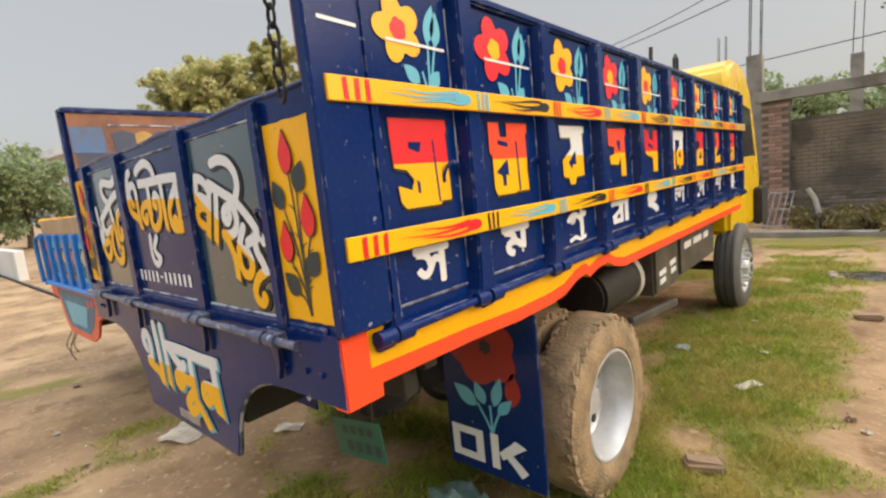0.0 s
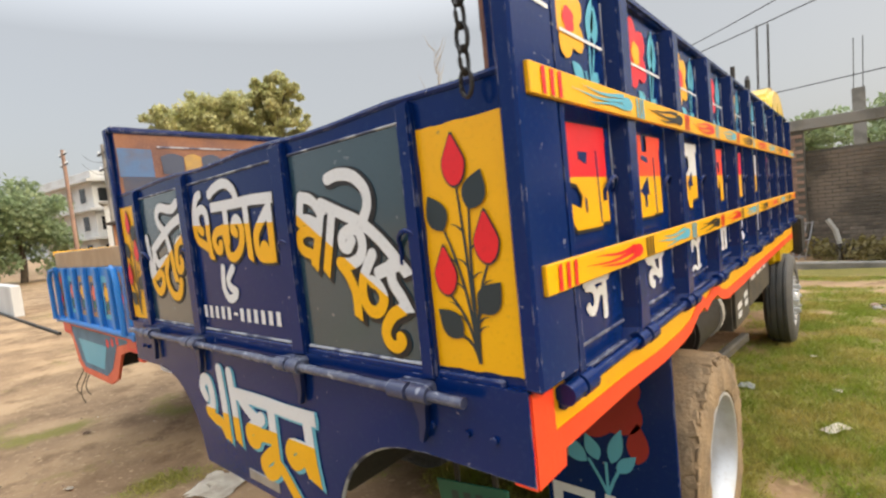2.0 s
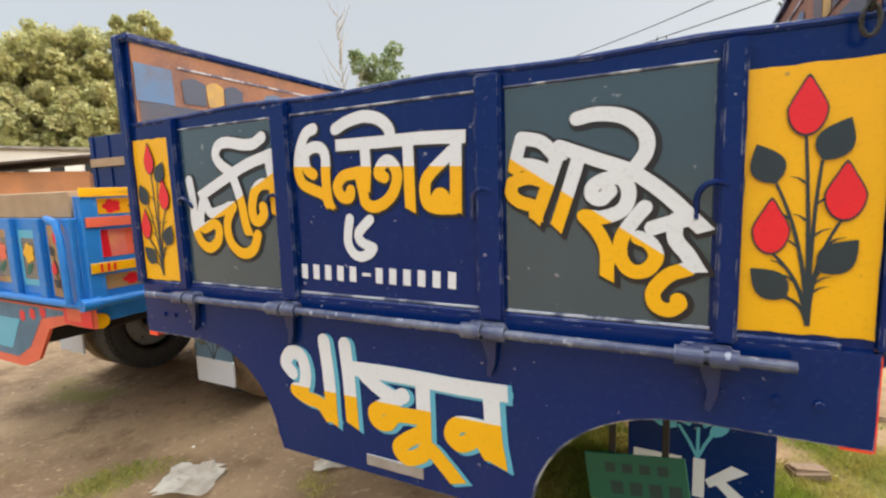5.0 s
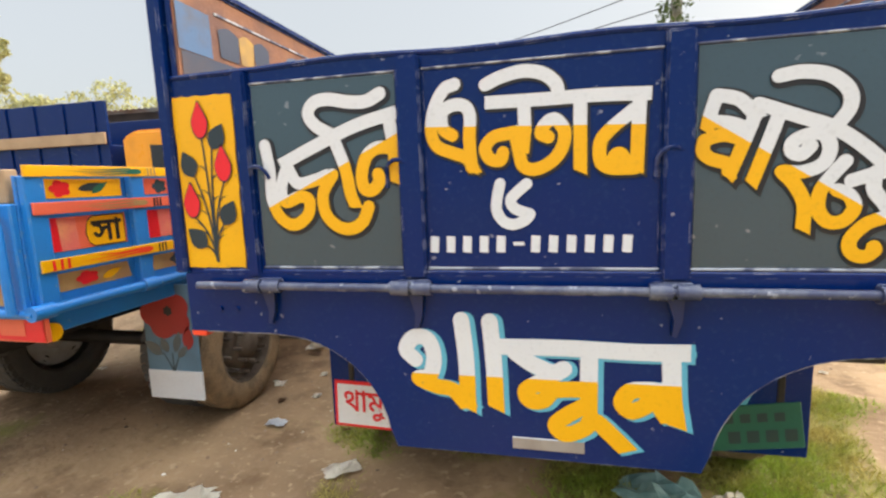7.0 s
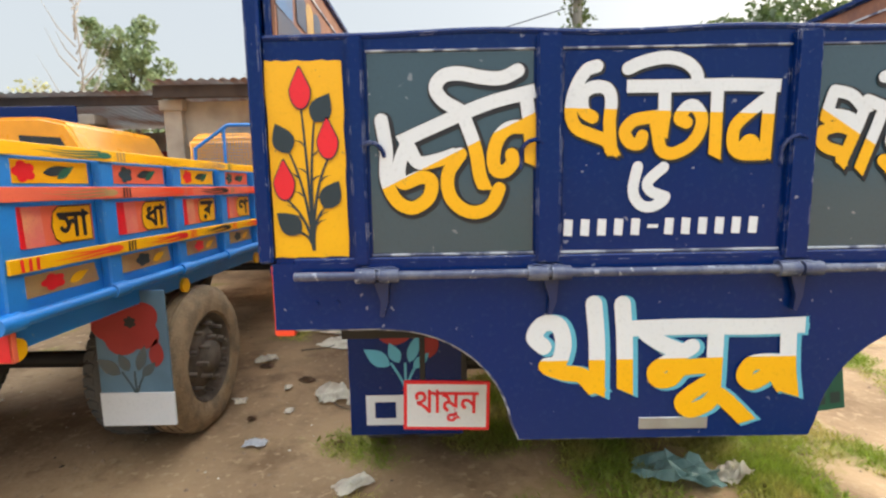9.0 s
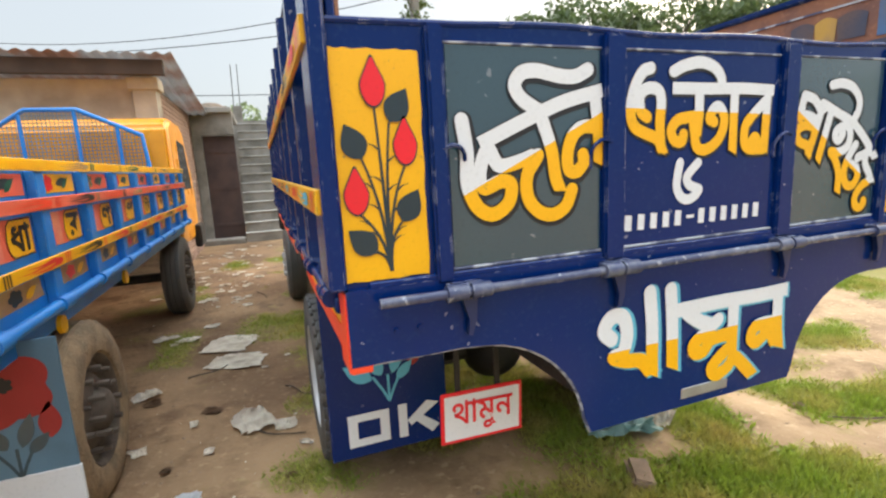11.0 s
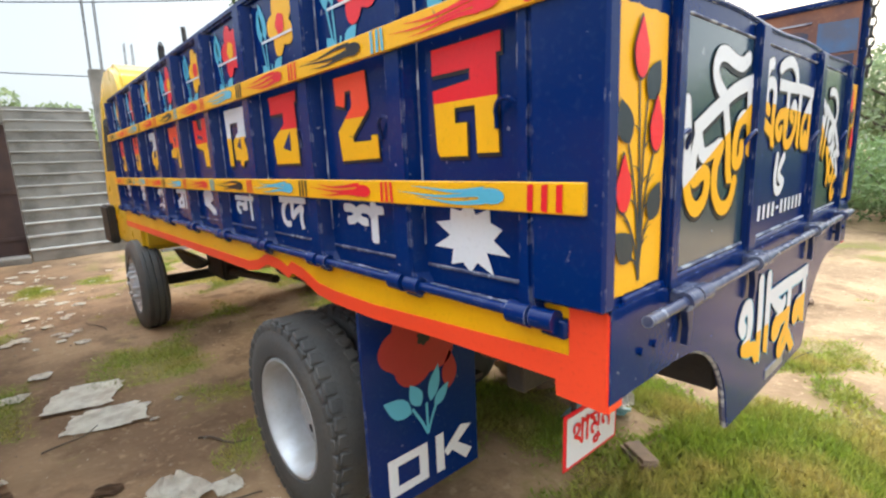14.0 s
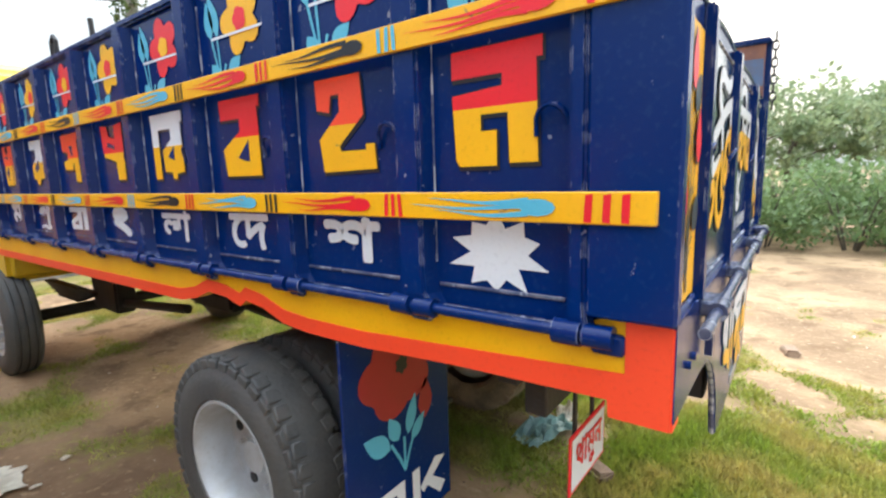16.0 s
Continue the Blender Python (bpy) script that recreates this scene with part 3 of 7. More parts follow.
mixg = n.new("ShaderNodeMix")
mixg.data_type = "RGBA"
l.new(mr.outputs[0], mixg.inputs[0])
pn, pr, pm = n.new("ShaderNodeTexNoise"), n.new("ShaderNodeMapRange"), n.new("ShaderNodeMix")
pn.inputs["Scale"].default_value, pn.inputs["Detail"].default_value, pn.inputs["Roughness"].default_value = 2.6, 9, 0.62
pr.inputs[1].default_value, pr.inputs[2].default_value, pr.inputs[4].default_value = 0.50, 0.64, 0.8
pm.data_type = "RGBA"
l.new(tcn.outputs["Object"], pn.inputs["Vector"])
l.new(pn.outputs[0], pr.inputs[0])
l.new(pr.outputs[0], pm.inputs[0])
l.new(src, pm.inputs[6])
pm.inputs[7].default_value = (0.165, 0.094, 0.042, 1)
fn, fr_, fm = n.new("ShaderNodeTexNoise"), n.new("ShaderNodeMapRange"), n.new("ShaderNodeMix")
fn.inputs["Scale"].default_value, fn.inputs["Detail"].default_value = 16, 6
fr_.inputs[1].default_value, fr_.inputs[2].default_value, fr_.inputs[4].default_value = 0.60, 0.68, 0.7
fm.data_type = "RGBA"
l.new(tcn.outputs["Object"], fn.inputs["Vector"])
l.new(fn.outputs[0], fr_.inputs[0])
l.new(fr_.outputs[0], fm.inputs[0])
l.new(pm.outputs[2], fm.inputs[6])
fm.inputs[7].default_value = (0.47, 0.33, 0.19, 1)
# lane soil is multiplied to a darker brown
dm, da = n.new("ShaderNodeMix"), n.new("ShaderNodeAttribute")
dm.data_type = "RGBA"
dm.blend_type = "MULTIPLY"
da.attribute_name = "lane_dark"
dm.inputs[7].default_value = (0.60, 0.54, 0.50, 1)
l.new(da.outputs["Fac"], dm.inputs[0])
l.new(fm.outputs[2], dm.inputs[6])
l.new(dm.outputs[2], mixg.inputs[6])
l.new(turf.outputs[2], mixg.inputs[7])
l.new(mixg.outputs[2], bs.inputs["Base Color"])
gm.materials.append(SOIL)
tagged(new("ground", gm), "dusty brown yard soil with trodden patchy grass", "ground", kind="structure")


# ---- the painted lorry ----
def revolve(bm, profile, n=48, x=0.0, mat=0):
    rings = []
    for px, r in profile:
        rings.append([bm.verts.new((x + px, r * math.cos(2 * math.pi * k / n), r * math.sin(2 * math.pi * k / n))) for k in range(n)])
    for a, b in zip(rings, rings[1:]):
        for k in range(n):
            f = bm.faces.new((a[k], a[(k + 1) % n], b[(k + 1) % n], b[k]))
            f.material_index = mat
    return rings


def wheel(parent, x, y, z, side, rubber, front=False, R=0.47, label="", rim=None):
    """One wheel with a lugged tyre and a pressed steel rim; side +1 faces +x."""
    M = pose(x, y, z) @ Matrix.Diagonal((side, 1, 1, 1))
    bm = bmesh.new()
    h = 0.118
    side_a = [(-h + 0.03, 0.275), (-h, 0.30), (-h - 0.008, 0.36), (-h + 0.006, R - 0.035), (-h + 0.03, R - 0.012)]
    crown = [(-0.055, R - 0.002), (0.055, R - 0.002)]
    if front:
        # ribbed tread with grooves running round it
        crown = [(-0.085, R - 0.004)]
        for g in (-0.055, 0.0, 0.055):
            crown += [(g - 0.007, R), (g - 0.006, R - 0.014), (g + 0.006, R - 0.014), (g + 0.007, R)]
        crown += [(0.085, R - 0.004)]
    revolve(bm, side_a + crown + [(-a, r) for a, r in side_a[::-1]], 56)
    lugs = 40
    muddy = rubber is MUDRUBBER
    rng = random.Random(int(y * 100) + (7 if side > 0 else 0))
    jit = (lambda s: rng.gauss(0, s)) if muddy else (lambda s: 0.0)
    half = 0.024 if muddy else 0.0285
    for k in range(0 if front else lugs):
        for s in (-1, 1):
            a = 2 * math.pi * (k + (0.25 * s)) / lugs
            b0 = len(bm.verts)
            block(bm, (s * (0.012 if muddy else 0.045) + jit(0.006), -half - abs(jit(0.006)), R - 0.018), (s * (h - 0.014) + jit(0.006), half + abs(jit(0.006)), R - (0.006 if muddy else 0.0) + jit(0.002)), 0.006)
            bm.verts.ensure_lookup_table()
            bmesh.ops.transform(bm, matrix=Matrix.Rotation(a + jit(0.02), 4, "X") @ Matrix.Rotation(s * (0.3 if muddy else 0.16) + jit(0.12), 4, "Z"), verts=bm.verts[b0:])
            b0 = len(bm.verts)
            block(bm, (s * (h - 0.02), -half, R - 0.050 + jit(0.010)), (s * (h - (0.007 if muddy else 0.001) + jit(0.002)), half + abs(jit(0.006)), R - 0.012), 0.004)
            bm.verts.ensure_lookup_table()
            bmesh.ops.transform(bm, matrix=Matrix.Rotation(a, 4, "X"), verts=bm.verts[b0:])
    if rubber is MUDRUBBER:
        for v in bm.verts:
            v.co += v.co.normalized() * (0.006 * noise.noise(v.co * 12) + 0.005 * noise.noise(v.co * 31)) + Vector((0.007 * noise.noise(v.co * 19), 0, 0))
    w = part("wheel", bm, rubber, parent, label or "lugged black rubber tyre", M, smooth=True)
    bm = bmesh.new()
    if front:
        revolve(bm, [(0.10, 0.292), (0.108, 0.284), (0.10, 0.27), (0.06, 0.255), (0.04, 0.21), (0.085, 0.16), (0.09, 0.11), (0.13, 0.095), (0.15, 0.06), (0.15, 0.001)], 40)
        for k in range(10):
            a = 2 * math.pi * k / 10 + 0.2
            rod(bm, (0.035, 0.215 * math.cos(a), 0.215 * math.sin(a)), (0.125, 0.215 * math.cos(a), 0.215 * math.sin(a)), 0.019, 6, 0.014)
        for k in range(8):
            a = 2 * math.pi * k / 8
            rod(bm, (0.085, 0.135 * math.cos(a), 0.135 * math.sin(a)), (0.16, 0.135 * math.cos(a), 0.135 * math.sin(a)), 0.016, 6)
    else:
        revolve(bm, [(0.10, 0.292), (0.116, 0.288), (0.116, 0.276), (0.10, 0.266), (0.02, 0.252), (-0.045, 0.246), (-0.06, 0.22), (-0.052, 0.12), (-0.03, 0.11), (-0.02, 0.075), (0.01, 0.07), (0.01, 0.001)], 40)
        for k in range(8):
            a = 2 * math.pi * k / 8
            rod(bm, (-0.06, 0.165 * math.cos(a), 0.165 * math.sin(a)), (-0.03, 0.165 * math.cos(a), 0.165 * math.sin(a)), 0.014, 6)
        for k in range(5):
            a = 2 * math.pi * k / 5 + 0.3
            old = set(bm.faces)
            rod(bm, (-0.058, 0.205 * math.cos(a), 0.205 * math.sin(a)), (-0.0515, 0.205 * math.cos(a), 0.205 * math.sin(a)), 0.026, 14)
            for f in bm.faces:
                f.material_index = f.material_index if f in old else 1
    part("rim", bm, [rim or RIM, UNDER], w, "muddy brown steel rim" if rim else "silver painted steel rim", M, smooth=True)
    return w


def flame(bm, u0, u1, v0, v1, w, mat, rng):
    """A brushed comet: a round head with wavy tails."""
    h, L = v1 - v0, u1 - u0
    head, vm = u1 - 0.14 * L, (v0 + v1) / 2
    shape(bm, [(head + 0.10 * L * math.cos(a), vm + 0.36 * h * math.sin(a)) for a in [2 * math.pi * k / 12 for k in range(12)]], w + 0.0012, mat)
    for j, (s, ln, th) in enumerate(((0.26, 0.66, 0.24), (0.0, 0.80, 0.22), (-0.28, 0.60, 0.24))):
        ph = rng.random() * 3
        ribbon(bm, [(head - (0.05 + ln * t) * L, vm + s * h + 0.10 * h * math.sin(5 * t + ph)) for t in [k / 8 for k in range(9)]], lambda t, th=th: h * th * (1.05 - t), w + 0.0004 * j, mat)


def decorated_bar(parent, M, y0, y1, v0, v1, w, base, tones, flip, seed, ends=True, pitch=0.49, order=(0, 1, 2, 1), ticks=(2, 1, 0), name="painted_bar", label=""):
    """A flat steel bar along the side, with groups of ticks at the ribs and flames between them."""
    rng = random.Random(seed)
    S = (lambda a, b: (-b, -a)) if flip else (lambda a, b: (a, b))
    bm = bmesh.new()
    a, b = S(y0, y1)
    block(bm, (a, v0, w - 0.013), (b, v1, w), 0.002)
    bar = part(name, bm, base, parent, label, M)
    bm = bmesh.new()
    h = v1 - v0
    if ends:
        for k in range(3):
            c = y0 + 0.045 + 0.034 * k
            a, b = S(c, c + 0.014)
            lean = rng.uniform(-0.004, 0.004)
            shape(bm, [(a, v0 + 0.08 * h), (b, v0 + 0.05 * h), (b + lean, v1 - 0.06 * h), (a + lean, v1 - 0.1 * h)], w + 0.0022, 1)
    y, i = y0 + 0.155, 0
    while y < y1 - 0.2:
        m = order[i % len(order)]
        e = min(y + pitch * 0.80, y1 - 0.03)
        a, b = S(y + 0.012, e)
        flame(bm, a, b, v0 + 0.1 * h, v1 - 0.1 * h, w + 0.0022, m, rng)
        if e + 0.08 < y1:
            for k in range(3):
                c = e + 0.022 + 0.023 * k
                a, b = S(c, c + 0.011)
                lean = rng.uniform(-0.003, 0.003)
                shape(bm, [(a, v0 + 0.06 * h), (b, v0 + 0.04 * h), (b + lean, v1 - 0.05 * h), (a + lean, v1 - 0.07 * h)], w + 0.0022, ticks[i % len(ticks)])
        y += pitch
        i += 1
    part("flame_pattern", bm, tones, parent, "", M)
    return bar


RIBS = [0.59, 1.085, 1.59, 2.10, 2.63, 3.18, 3.74, 4.32]
BAYS = [(0.20, 0.545)] + [(a + 0.045, b - 0.045) for a, b in zip(RIBS, RIBS[1:] + [4.915])]
MID = ["সা", "ধা", "র", "ণ", "প", "রি", "ব", "হ", "ন"]
LOW = ["স", "ম", "গ", "বা", "ং", "লা", "েদ", "শ", "*"]
SIDE_TONES = [CYAN, RED, BLACK]


def flower(bm, cx, cy, s, tone, mirror):
    """A five-petalled painted flower with two buds and leaves; slots: petal, heart, leaf."""
    d = -1 if mirror else 1
    fx = cx - d * 0.045 * s
    for px, py, ang, ln in ((0.075, 0.005, 1.25, 0.13), (0.115, 0.0, 1.45, 0.11), (0.03, -0.115, 2.5, 0.08), (0.085, -0.12, 0.9, 0.06)):
        a = ang if d > 0 else math.pi - ang
        shape(bm, leaf_pts(cx + d * px * s, cy + py * s, ln * s, 0.048 * s, a), 0.0015, 2)
    for px, py in ((0.085, 0.05), (0.12, 0.03), (0.045, -0.08)):
        ribbon(bm, [(cx + d * (0.10 - 0.03 * t) * s + d * (px - 0.10) * s * (1 - t), cy + py * s * (1 - t) - 0.16 * s * t) for t in (0, 0.3, 0.6, 1)], 0.009 * s, 0.0012, 2)
    shape(bm, bloom_pts(fx, cy + 0.03 * s, 0.10 * s, 5, turn=0.4, depth=0.36), 0.0030, 0)
    shape(bm, bloom_pts(fx, cy + 0.03 * s, 0.034 * s, 5, n=20, depth=0.15), 0.0045, 1)


def side_wall(truck, M, flip):
    S = (lambda a, b: (-b, -a)) if flip else (lambda a, b: (a, b))
    END, TOP = 4.96, 2.27
    bm = bmesh.new()
    a, b = S(0.014, END)
    block(bm, (a, 1.30, 1.085), (b, TOP, 1.105), 0.003)
    wall = part("side_wall", bm, NAVY, truck, "navy enamelled steel side with welded ribs", M)
    bm = bmesh.new()
    block(bm, (a + 0.004, 1.24, 1.075), (b - 0.004, TOP - 0.014, 1.0835))
    part("inner_lining", bm, RUST, wall, "rusty brown inner face with faded blue patches", M)
    bm = bmesh.new()
    a, b = S(0.03, END - 0.02)
    shape(bm, [(a, 1.80), (b, 1.80), (b, 2.035), (a, 2.045)], -1.0728)
    part("faded_band", bm, STEELBLUE, wall, "faded blue band on rusty steel", M)
    bm = bmesh.new()
    a, b = S(0.02, 0.175)
    shape(bm, [(a, 2.048), (b, 2.046), (b - 0.004, 2.185), (a, 2.188)], -1.0716)
    bmesh.ops.reverse_faces(bm, faces=bm.faces[:])
    part("faded_end", bm, PANELBLUE, wall, "chalky blue end of the inner face", M)
    for i, (p, q) in enumerate(BAYS):
        for k, (f0, f1) in enumerate(((0.03, 0.36), (0.36, 0.62), (0.62, 0.92))):
            u0, u1 = S(p + f0 * (q - p), p + f1 * (q - p))
            tone = [(STEELBLUE, OCHRE, STEELBLUE), (PANELBLUE, YELLOW, PANELBLUE), (STEELBLUE, TAN, STEELBLUE)][i % 3][k]
            bm = bmesh.new()
            arch = [(u1 + (u0 - u1) * t, 2.150 + 0.018 * math.sin(math.pi * t)) for t in [j / 8 for j in range(9)]]
            shape(bm, [(u0 + 0.006, 2.062), (u1 - 0.006, 2.060)] + arch, -1.0712)
            bmesh.ops.reverse_faces(bm, faces=bm.faces[:])
            part("faded_pattern", bm, tone, wall, "", M)
    bm = bmesh.new()
    a, b = S(0.2, END - 0.1)
    block(bm, (a, 2.195, 1.070), (b, 2.203, 1.0752))
    part("white_line", bm, WORN, wall, "", M)
    bm = bmesh.new()
    a, b = S(-0.008, 0.155)
    block(bm, (a, 1.35, 1.1125), (b, TOP + 0.015, 1.1535), 0.006)
    part("corner_post", bm, NAVY, wall, "", M)
    if not flip:
        bm = bmesh.new()
        shape(bm, [(0.028, 2.092), (0.140, 2.088), (0.140, 2.097), (0.028, 2.101)], 1.1555)
        part("white_stroke", bm, WHITE, wall, "", M)
    bm = bmesh.new()
    a, b = S(-0.004, END + 0.01)
    block(bm, (a, TOP - 0.012, 1.062), (b, TOP + 0.018, 1.1265), 0.008, 2)
    part("top_rail", bm, NAVY, wall, "", M)
    edges = [0.175] + RIBS + [END - 0.035]
    for i, c in enumerate(edges):
        h = 0.02 if i == 0 else 0.042
        bm = bmesh.new()
        cc = -c if flip else c
        sections = [(1.315, 1.62, 1.146), (1.345, 1.18, 1.15), (1.40, 1.0, 1.15), (TOP - 0.02, 1.0, 1.15)]
        rings = [[bm.verts.new((cc + s * h * wd * k, v, ww)) for s, k, ww in ((-1, 1.15, 1.104), (-1, 0.85, w), (1, 0.85, w), (1, 1.15, 1.104))] for v, wd, w in sections]
        for r0, r1 in zip(rings, rings[1:]):
            for k in range(3):
                bm.faces.new((r0[k], r0[k + 1], r1[k + 1], r1[k]))
        bm.faces.new(rings[0][::-1])
        bm.faces.new(rings[-1])
        es = [e for e in bm.edges if abs(e.verts[0].co.y - e.verts[1].co.y) > 0.01 and e.verts[0].co.z > 1.12]
        bmesh.ops.bevel(bm, geom=es, offset=0.006, segments=2, affect="EDGES")
        old = set(bm.faces)
        for s in (-1, 1):
            tube(bm, [(cc + s * h * 1.17, 1.42 + 0.08 * k, 1.1055 + 0.0008 * math.sin(5 * k)) for k in range(11)], lambda t: 0.0024 + 0.001 * math.sin(40 * t), 5)
        for f in bm.faces:
            f.material_index = 0 if f in old else 1
        part("rib", bm, [NAVY, WORN], wall, "", M)
    for i, (p, q) in enumerate(BAYS):
        u0, u1 = S(p, q)
        bm = bmesh.new()
        block(bm, (u0 + 0.012, 1.362, 1.1045), (u1 - 0.012, 1.371, 1.1105), 0.002)
        block(bm, (u0 + 0.012, 1.300, 1.1045), (u1 - 0.012, 1.318, 1.118), 0.003)
        part("weld_ledge", bm, RAILPAINT, wall, "", M)
        c, wd = (u0 + u1) / 2, (u1 - u0)
        k = 8 - i if flip else i
        red = (RED, ORANGE)[k % 2] if k in (0, 1, 3, 4, 6, 7, 8) else WHITE
        t = MID[k]
        hw = (0.122 if t in ("সা", "ধা", "রি") else 0.112) * min(1.06, max(0.98, wd / 0.40))
        lift = 0.010 if flip else 0.0
        block_letter(wall, M, t, (c - hw, c + hw, 1.635 + lift, 1.887 + lift), 1.1075, red, YELLOW, BLACK, 0.50, "letter", "block letter, " + ("white" if red is WHITE else "red") + " over yellow")
        low = LOW[k]
        if low == "*":
            bm = bmesh.new()
            pts = []
            for j in range(20):
                r = (0.115, 0.072)[j % 2] * (1 + 0.12 * math.sin(j * 2.3))
                ang = math.pi / 2 + 2 * math.pi * j / 20
                pts.append((c + 1.06 * r * math.cos(ang), 1.452 + 0.84 * r * math.sin(ang)))
            shape(bm, pts, 1.1085)
            part("painted_star", bm, WHITE, wall, "white painted ten-pointed star", M)
        elif low == "বা":
            block_letter(wall, M, low, (c - 0.28 * wd, c + 0.28 * wd, 1.40, 1.518), 1.1075, WHITE, WHITE, NAVY, 0.5, "letter", "white painted letter", 0.001)
        else:
            tail = None
            if low == "গ":
                tail = lambda b, w, W, H: ribbon(b, [(-0.4 * W, -0.60 * H), (-0.1 * W, -0.5 * H), (0.15 * W, -0.62 * H), (0.45 * W, -0.55 * H)], 0.018, w)
            hw = 0.23 * wd if low in "সমগং" else 0.28 * wd
            lettering(wall, M, low, (c - hw, c + hw, 1.40, 1.518), 1.1075, WHITE, bold=0.025, name="letter", label="white painted letter", extra=tail)
        bm = bmesh.new()
        flower(bm, c, 2.100, 1.10 * min(1.0, wd / 0.40), i, flip)
        tones = [[YELLOW, RED, CYAN], [RED, YELLOW, CYAN]][i % 2]
        bmesh.ops.translate(bm, verts=bm.verts, vec=(0, 0, 1.106))
        part("painted_flower", bm, tones, wall, ("yellow" if i % 2 == 0 else "red") + " painted flower with blue leaves", M)
        bm = bmesh.new()
        shape(bm, [(c - 0.28 * wd, 2.092), (c + 0.42 * wd, 2.089), (c + 0.42 * wd, 2.097), (c - 0.28 * wd, 2.100)], 1.1122)
        part("white_stroke", bm, WHITE, wall, "", M)
        bm = bmesh.new()
        e = u1 - 0.02 if not flip else u1 - 0.01
        arc = [(e + 0.035 * math.cos(x) - 0.03, 1.72 + 0.04 * math.sin(x), 1.112 + 0.016 * math.sin(x)) for x in [math.pi * j / 8 for j in range(9)]]
        tube(bm, arc + [(e - 0.065, 1.70, 1.112)], 0.0055)
        part("rope_hook", bm, NAVY, wall, "", M)
    decorated_bar(wall, M, 0.028, END, 1.910, 1.970, 1.163, YELLOW, SIDE_TONES, flip, 3, order=(1, 2, 1, 0) if flip else (0, 2, 1), ticks=(0, 1, 2, 1) if flip else (0, 1), label="yellow steel bar with painted flames")
    decorated_bar(wall, M, 0.028, END, 1.530, 1.590, 1.163, YELLOW, SIDE_TONES, flip, 5, order=(0, 1, 0, 2, 1) if flip else (1, 0, 2), ticks=(1, 2, 1, 0) if flip else (2, 0, 1), label="yellow steel bar with painted flames")
    # sill with its scalloped lower edge, yellow inside orange
    prof = [(0.002, 1.152), (0.115, 1.152), (0.118, 1.188), (0.50, 1.180), (0.80, 1.165), (1.04, 1.166), (1.16, 1.176), (1.27, 1.212), (1.37, 1.226), (1.41, 1.200), (1.50, 1.222), (1.62, 1.228), (1.72, 1.190), (1.84, 1.168), (3.2, 1.160), (END, 1.148)]
    prof = [(y, v - (0.010 if flip else 0.0)) for y, v in prof]
    full = [(y, v) for y, v in prof] + [(END, 1.30), (0.25, 1.30), (0.12, 1.345), (0.002, 1.345)]
    bm = bmesh.new()
    flipu = lambda pts: [(-y, v) for y, v in pts][::-1] if flip else pts
    prism(bm, flipu(full), 1.07, 1.118)
    sill = part("sill", bm, YELLOW, wall, "yellow side sill edged in orange", M)
    bm = bmesh.new()
    inner = [(y, v + 0.047) for y, v in prof[3:]]
    band = prof + inner[::-1] + [(0.085, 1.238), (0.085, 1.3435), (0.002, 1.3435)]
    prism(bm, flipu(band), 1.1185, 1.1225)
    part("orange_border", bm, ORANGE, wall, "", M)
    bm = bmesh.new()
    a, b = S(-0.003, 0.085)
    block(bm, (a, prof[0][1] - 0.002, 1.066), (b, 1.342, 1.1182), 0.002)
    part("corner_plate", bm, ORANGE, wall, "", M)
    bm = bmesh.new()
    p, q = S(0.13, END - 0.03)
    rod(bm, (p, 1.311, 1.140), (q, 1.311, 1.140), 0.0135, 12)
    part("hinge_rod", bm, NAVY, wall, "", M, smooth=True)
    for c in [0.13] + edges[1:]:
        bm = bmesh.new()
        s = -1 if flip else 1
        for d in ((0.0, 0.062) if c < 0.2 else (-0.036, 0.036)):
            rod(bm, (s * (c + d) - 0.028, 1.311, 1.140), (s * (c + d) + 0.028, 1.311, 1.140), 0.027 if d > 0 else 0.024, 14)
        block(bm, (s * c - 0.02, 1.272, 1.112), (s * c + 0.045, 1.315, 1.134), 0.006)
        part("hinge_knuckle", bm, NAVY, wall, "", M, smooth=True)
    return wall


lorry = empty("painted_lorry", "navy painted cargo lorry with flowers, yellow bars and lettering, parked", "truck", pose(0, 0, 0))
side_wall(lorry, RIGHT, False)
side_wall(lorry, LEFT, True)

# tailgate
bm = bmesh.new()
top = [(-1.1105, 1.955)] + [(x, 1.962 + 0.005 * math.sin(9 * x) - (0.004 if abs(x) > 0.9 else 0)) for x in [-1.0 + 0.1 * k for k in range(21)]] + [(1.1105, 1.962)]
prism(bm, [(-1.1105, 1.338), (1.1105, 1.338)] + top[::-1], -0.0, 0.008)
gate = part("tailgate", bm, NAVY, lorry, "navy steel tailgate painted with words", REAR)
gate.location = (0, 0.02, 0)
bm = bmesh.new()
prism(bm, [(-1.06, 1.34), (1.06, 1.34), (1.06, 1.93), (-1.06, 1.93)], -0.012, -0.0015)
part("inner_lining", bm, RUST, gate, "", REAR)
for x, hw in ((-0.345, 0.035), (0.345, 0.035), (-0.865, 0.022), (0.865, 0.022)):
    bm = bmesh.new()
    block(bm, (x - hw, 1.338, 0.004), (x + hw, 1.955, 0.030), 0.006, 2)
    part("rib", bm, NAVY, gate, "", REAR)
bm = bmesh.new()
tube(bm, [(u, v + 0.002, 0.004) for u, v in top], 0.0095, 8)
part("top_lip", bm, NAVY, gate, "", REAR, smooth=True)
bm = bmesh.new()
block(bm, (-1.06, 1.338, 0.005), (1.06, 1.362, 0.018), 0.004)
part("bottom_rail", bm, NAVY, gate, "", REAR)
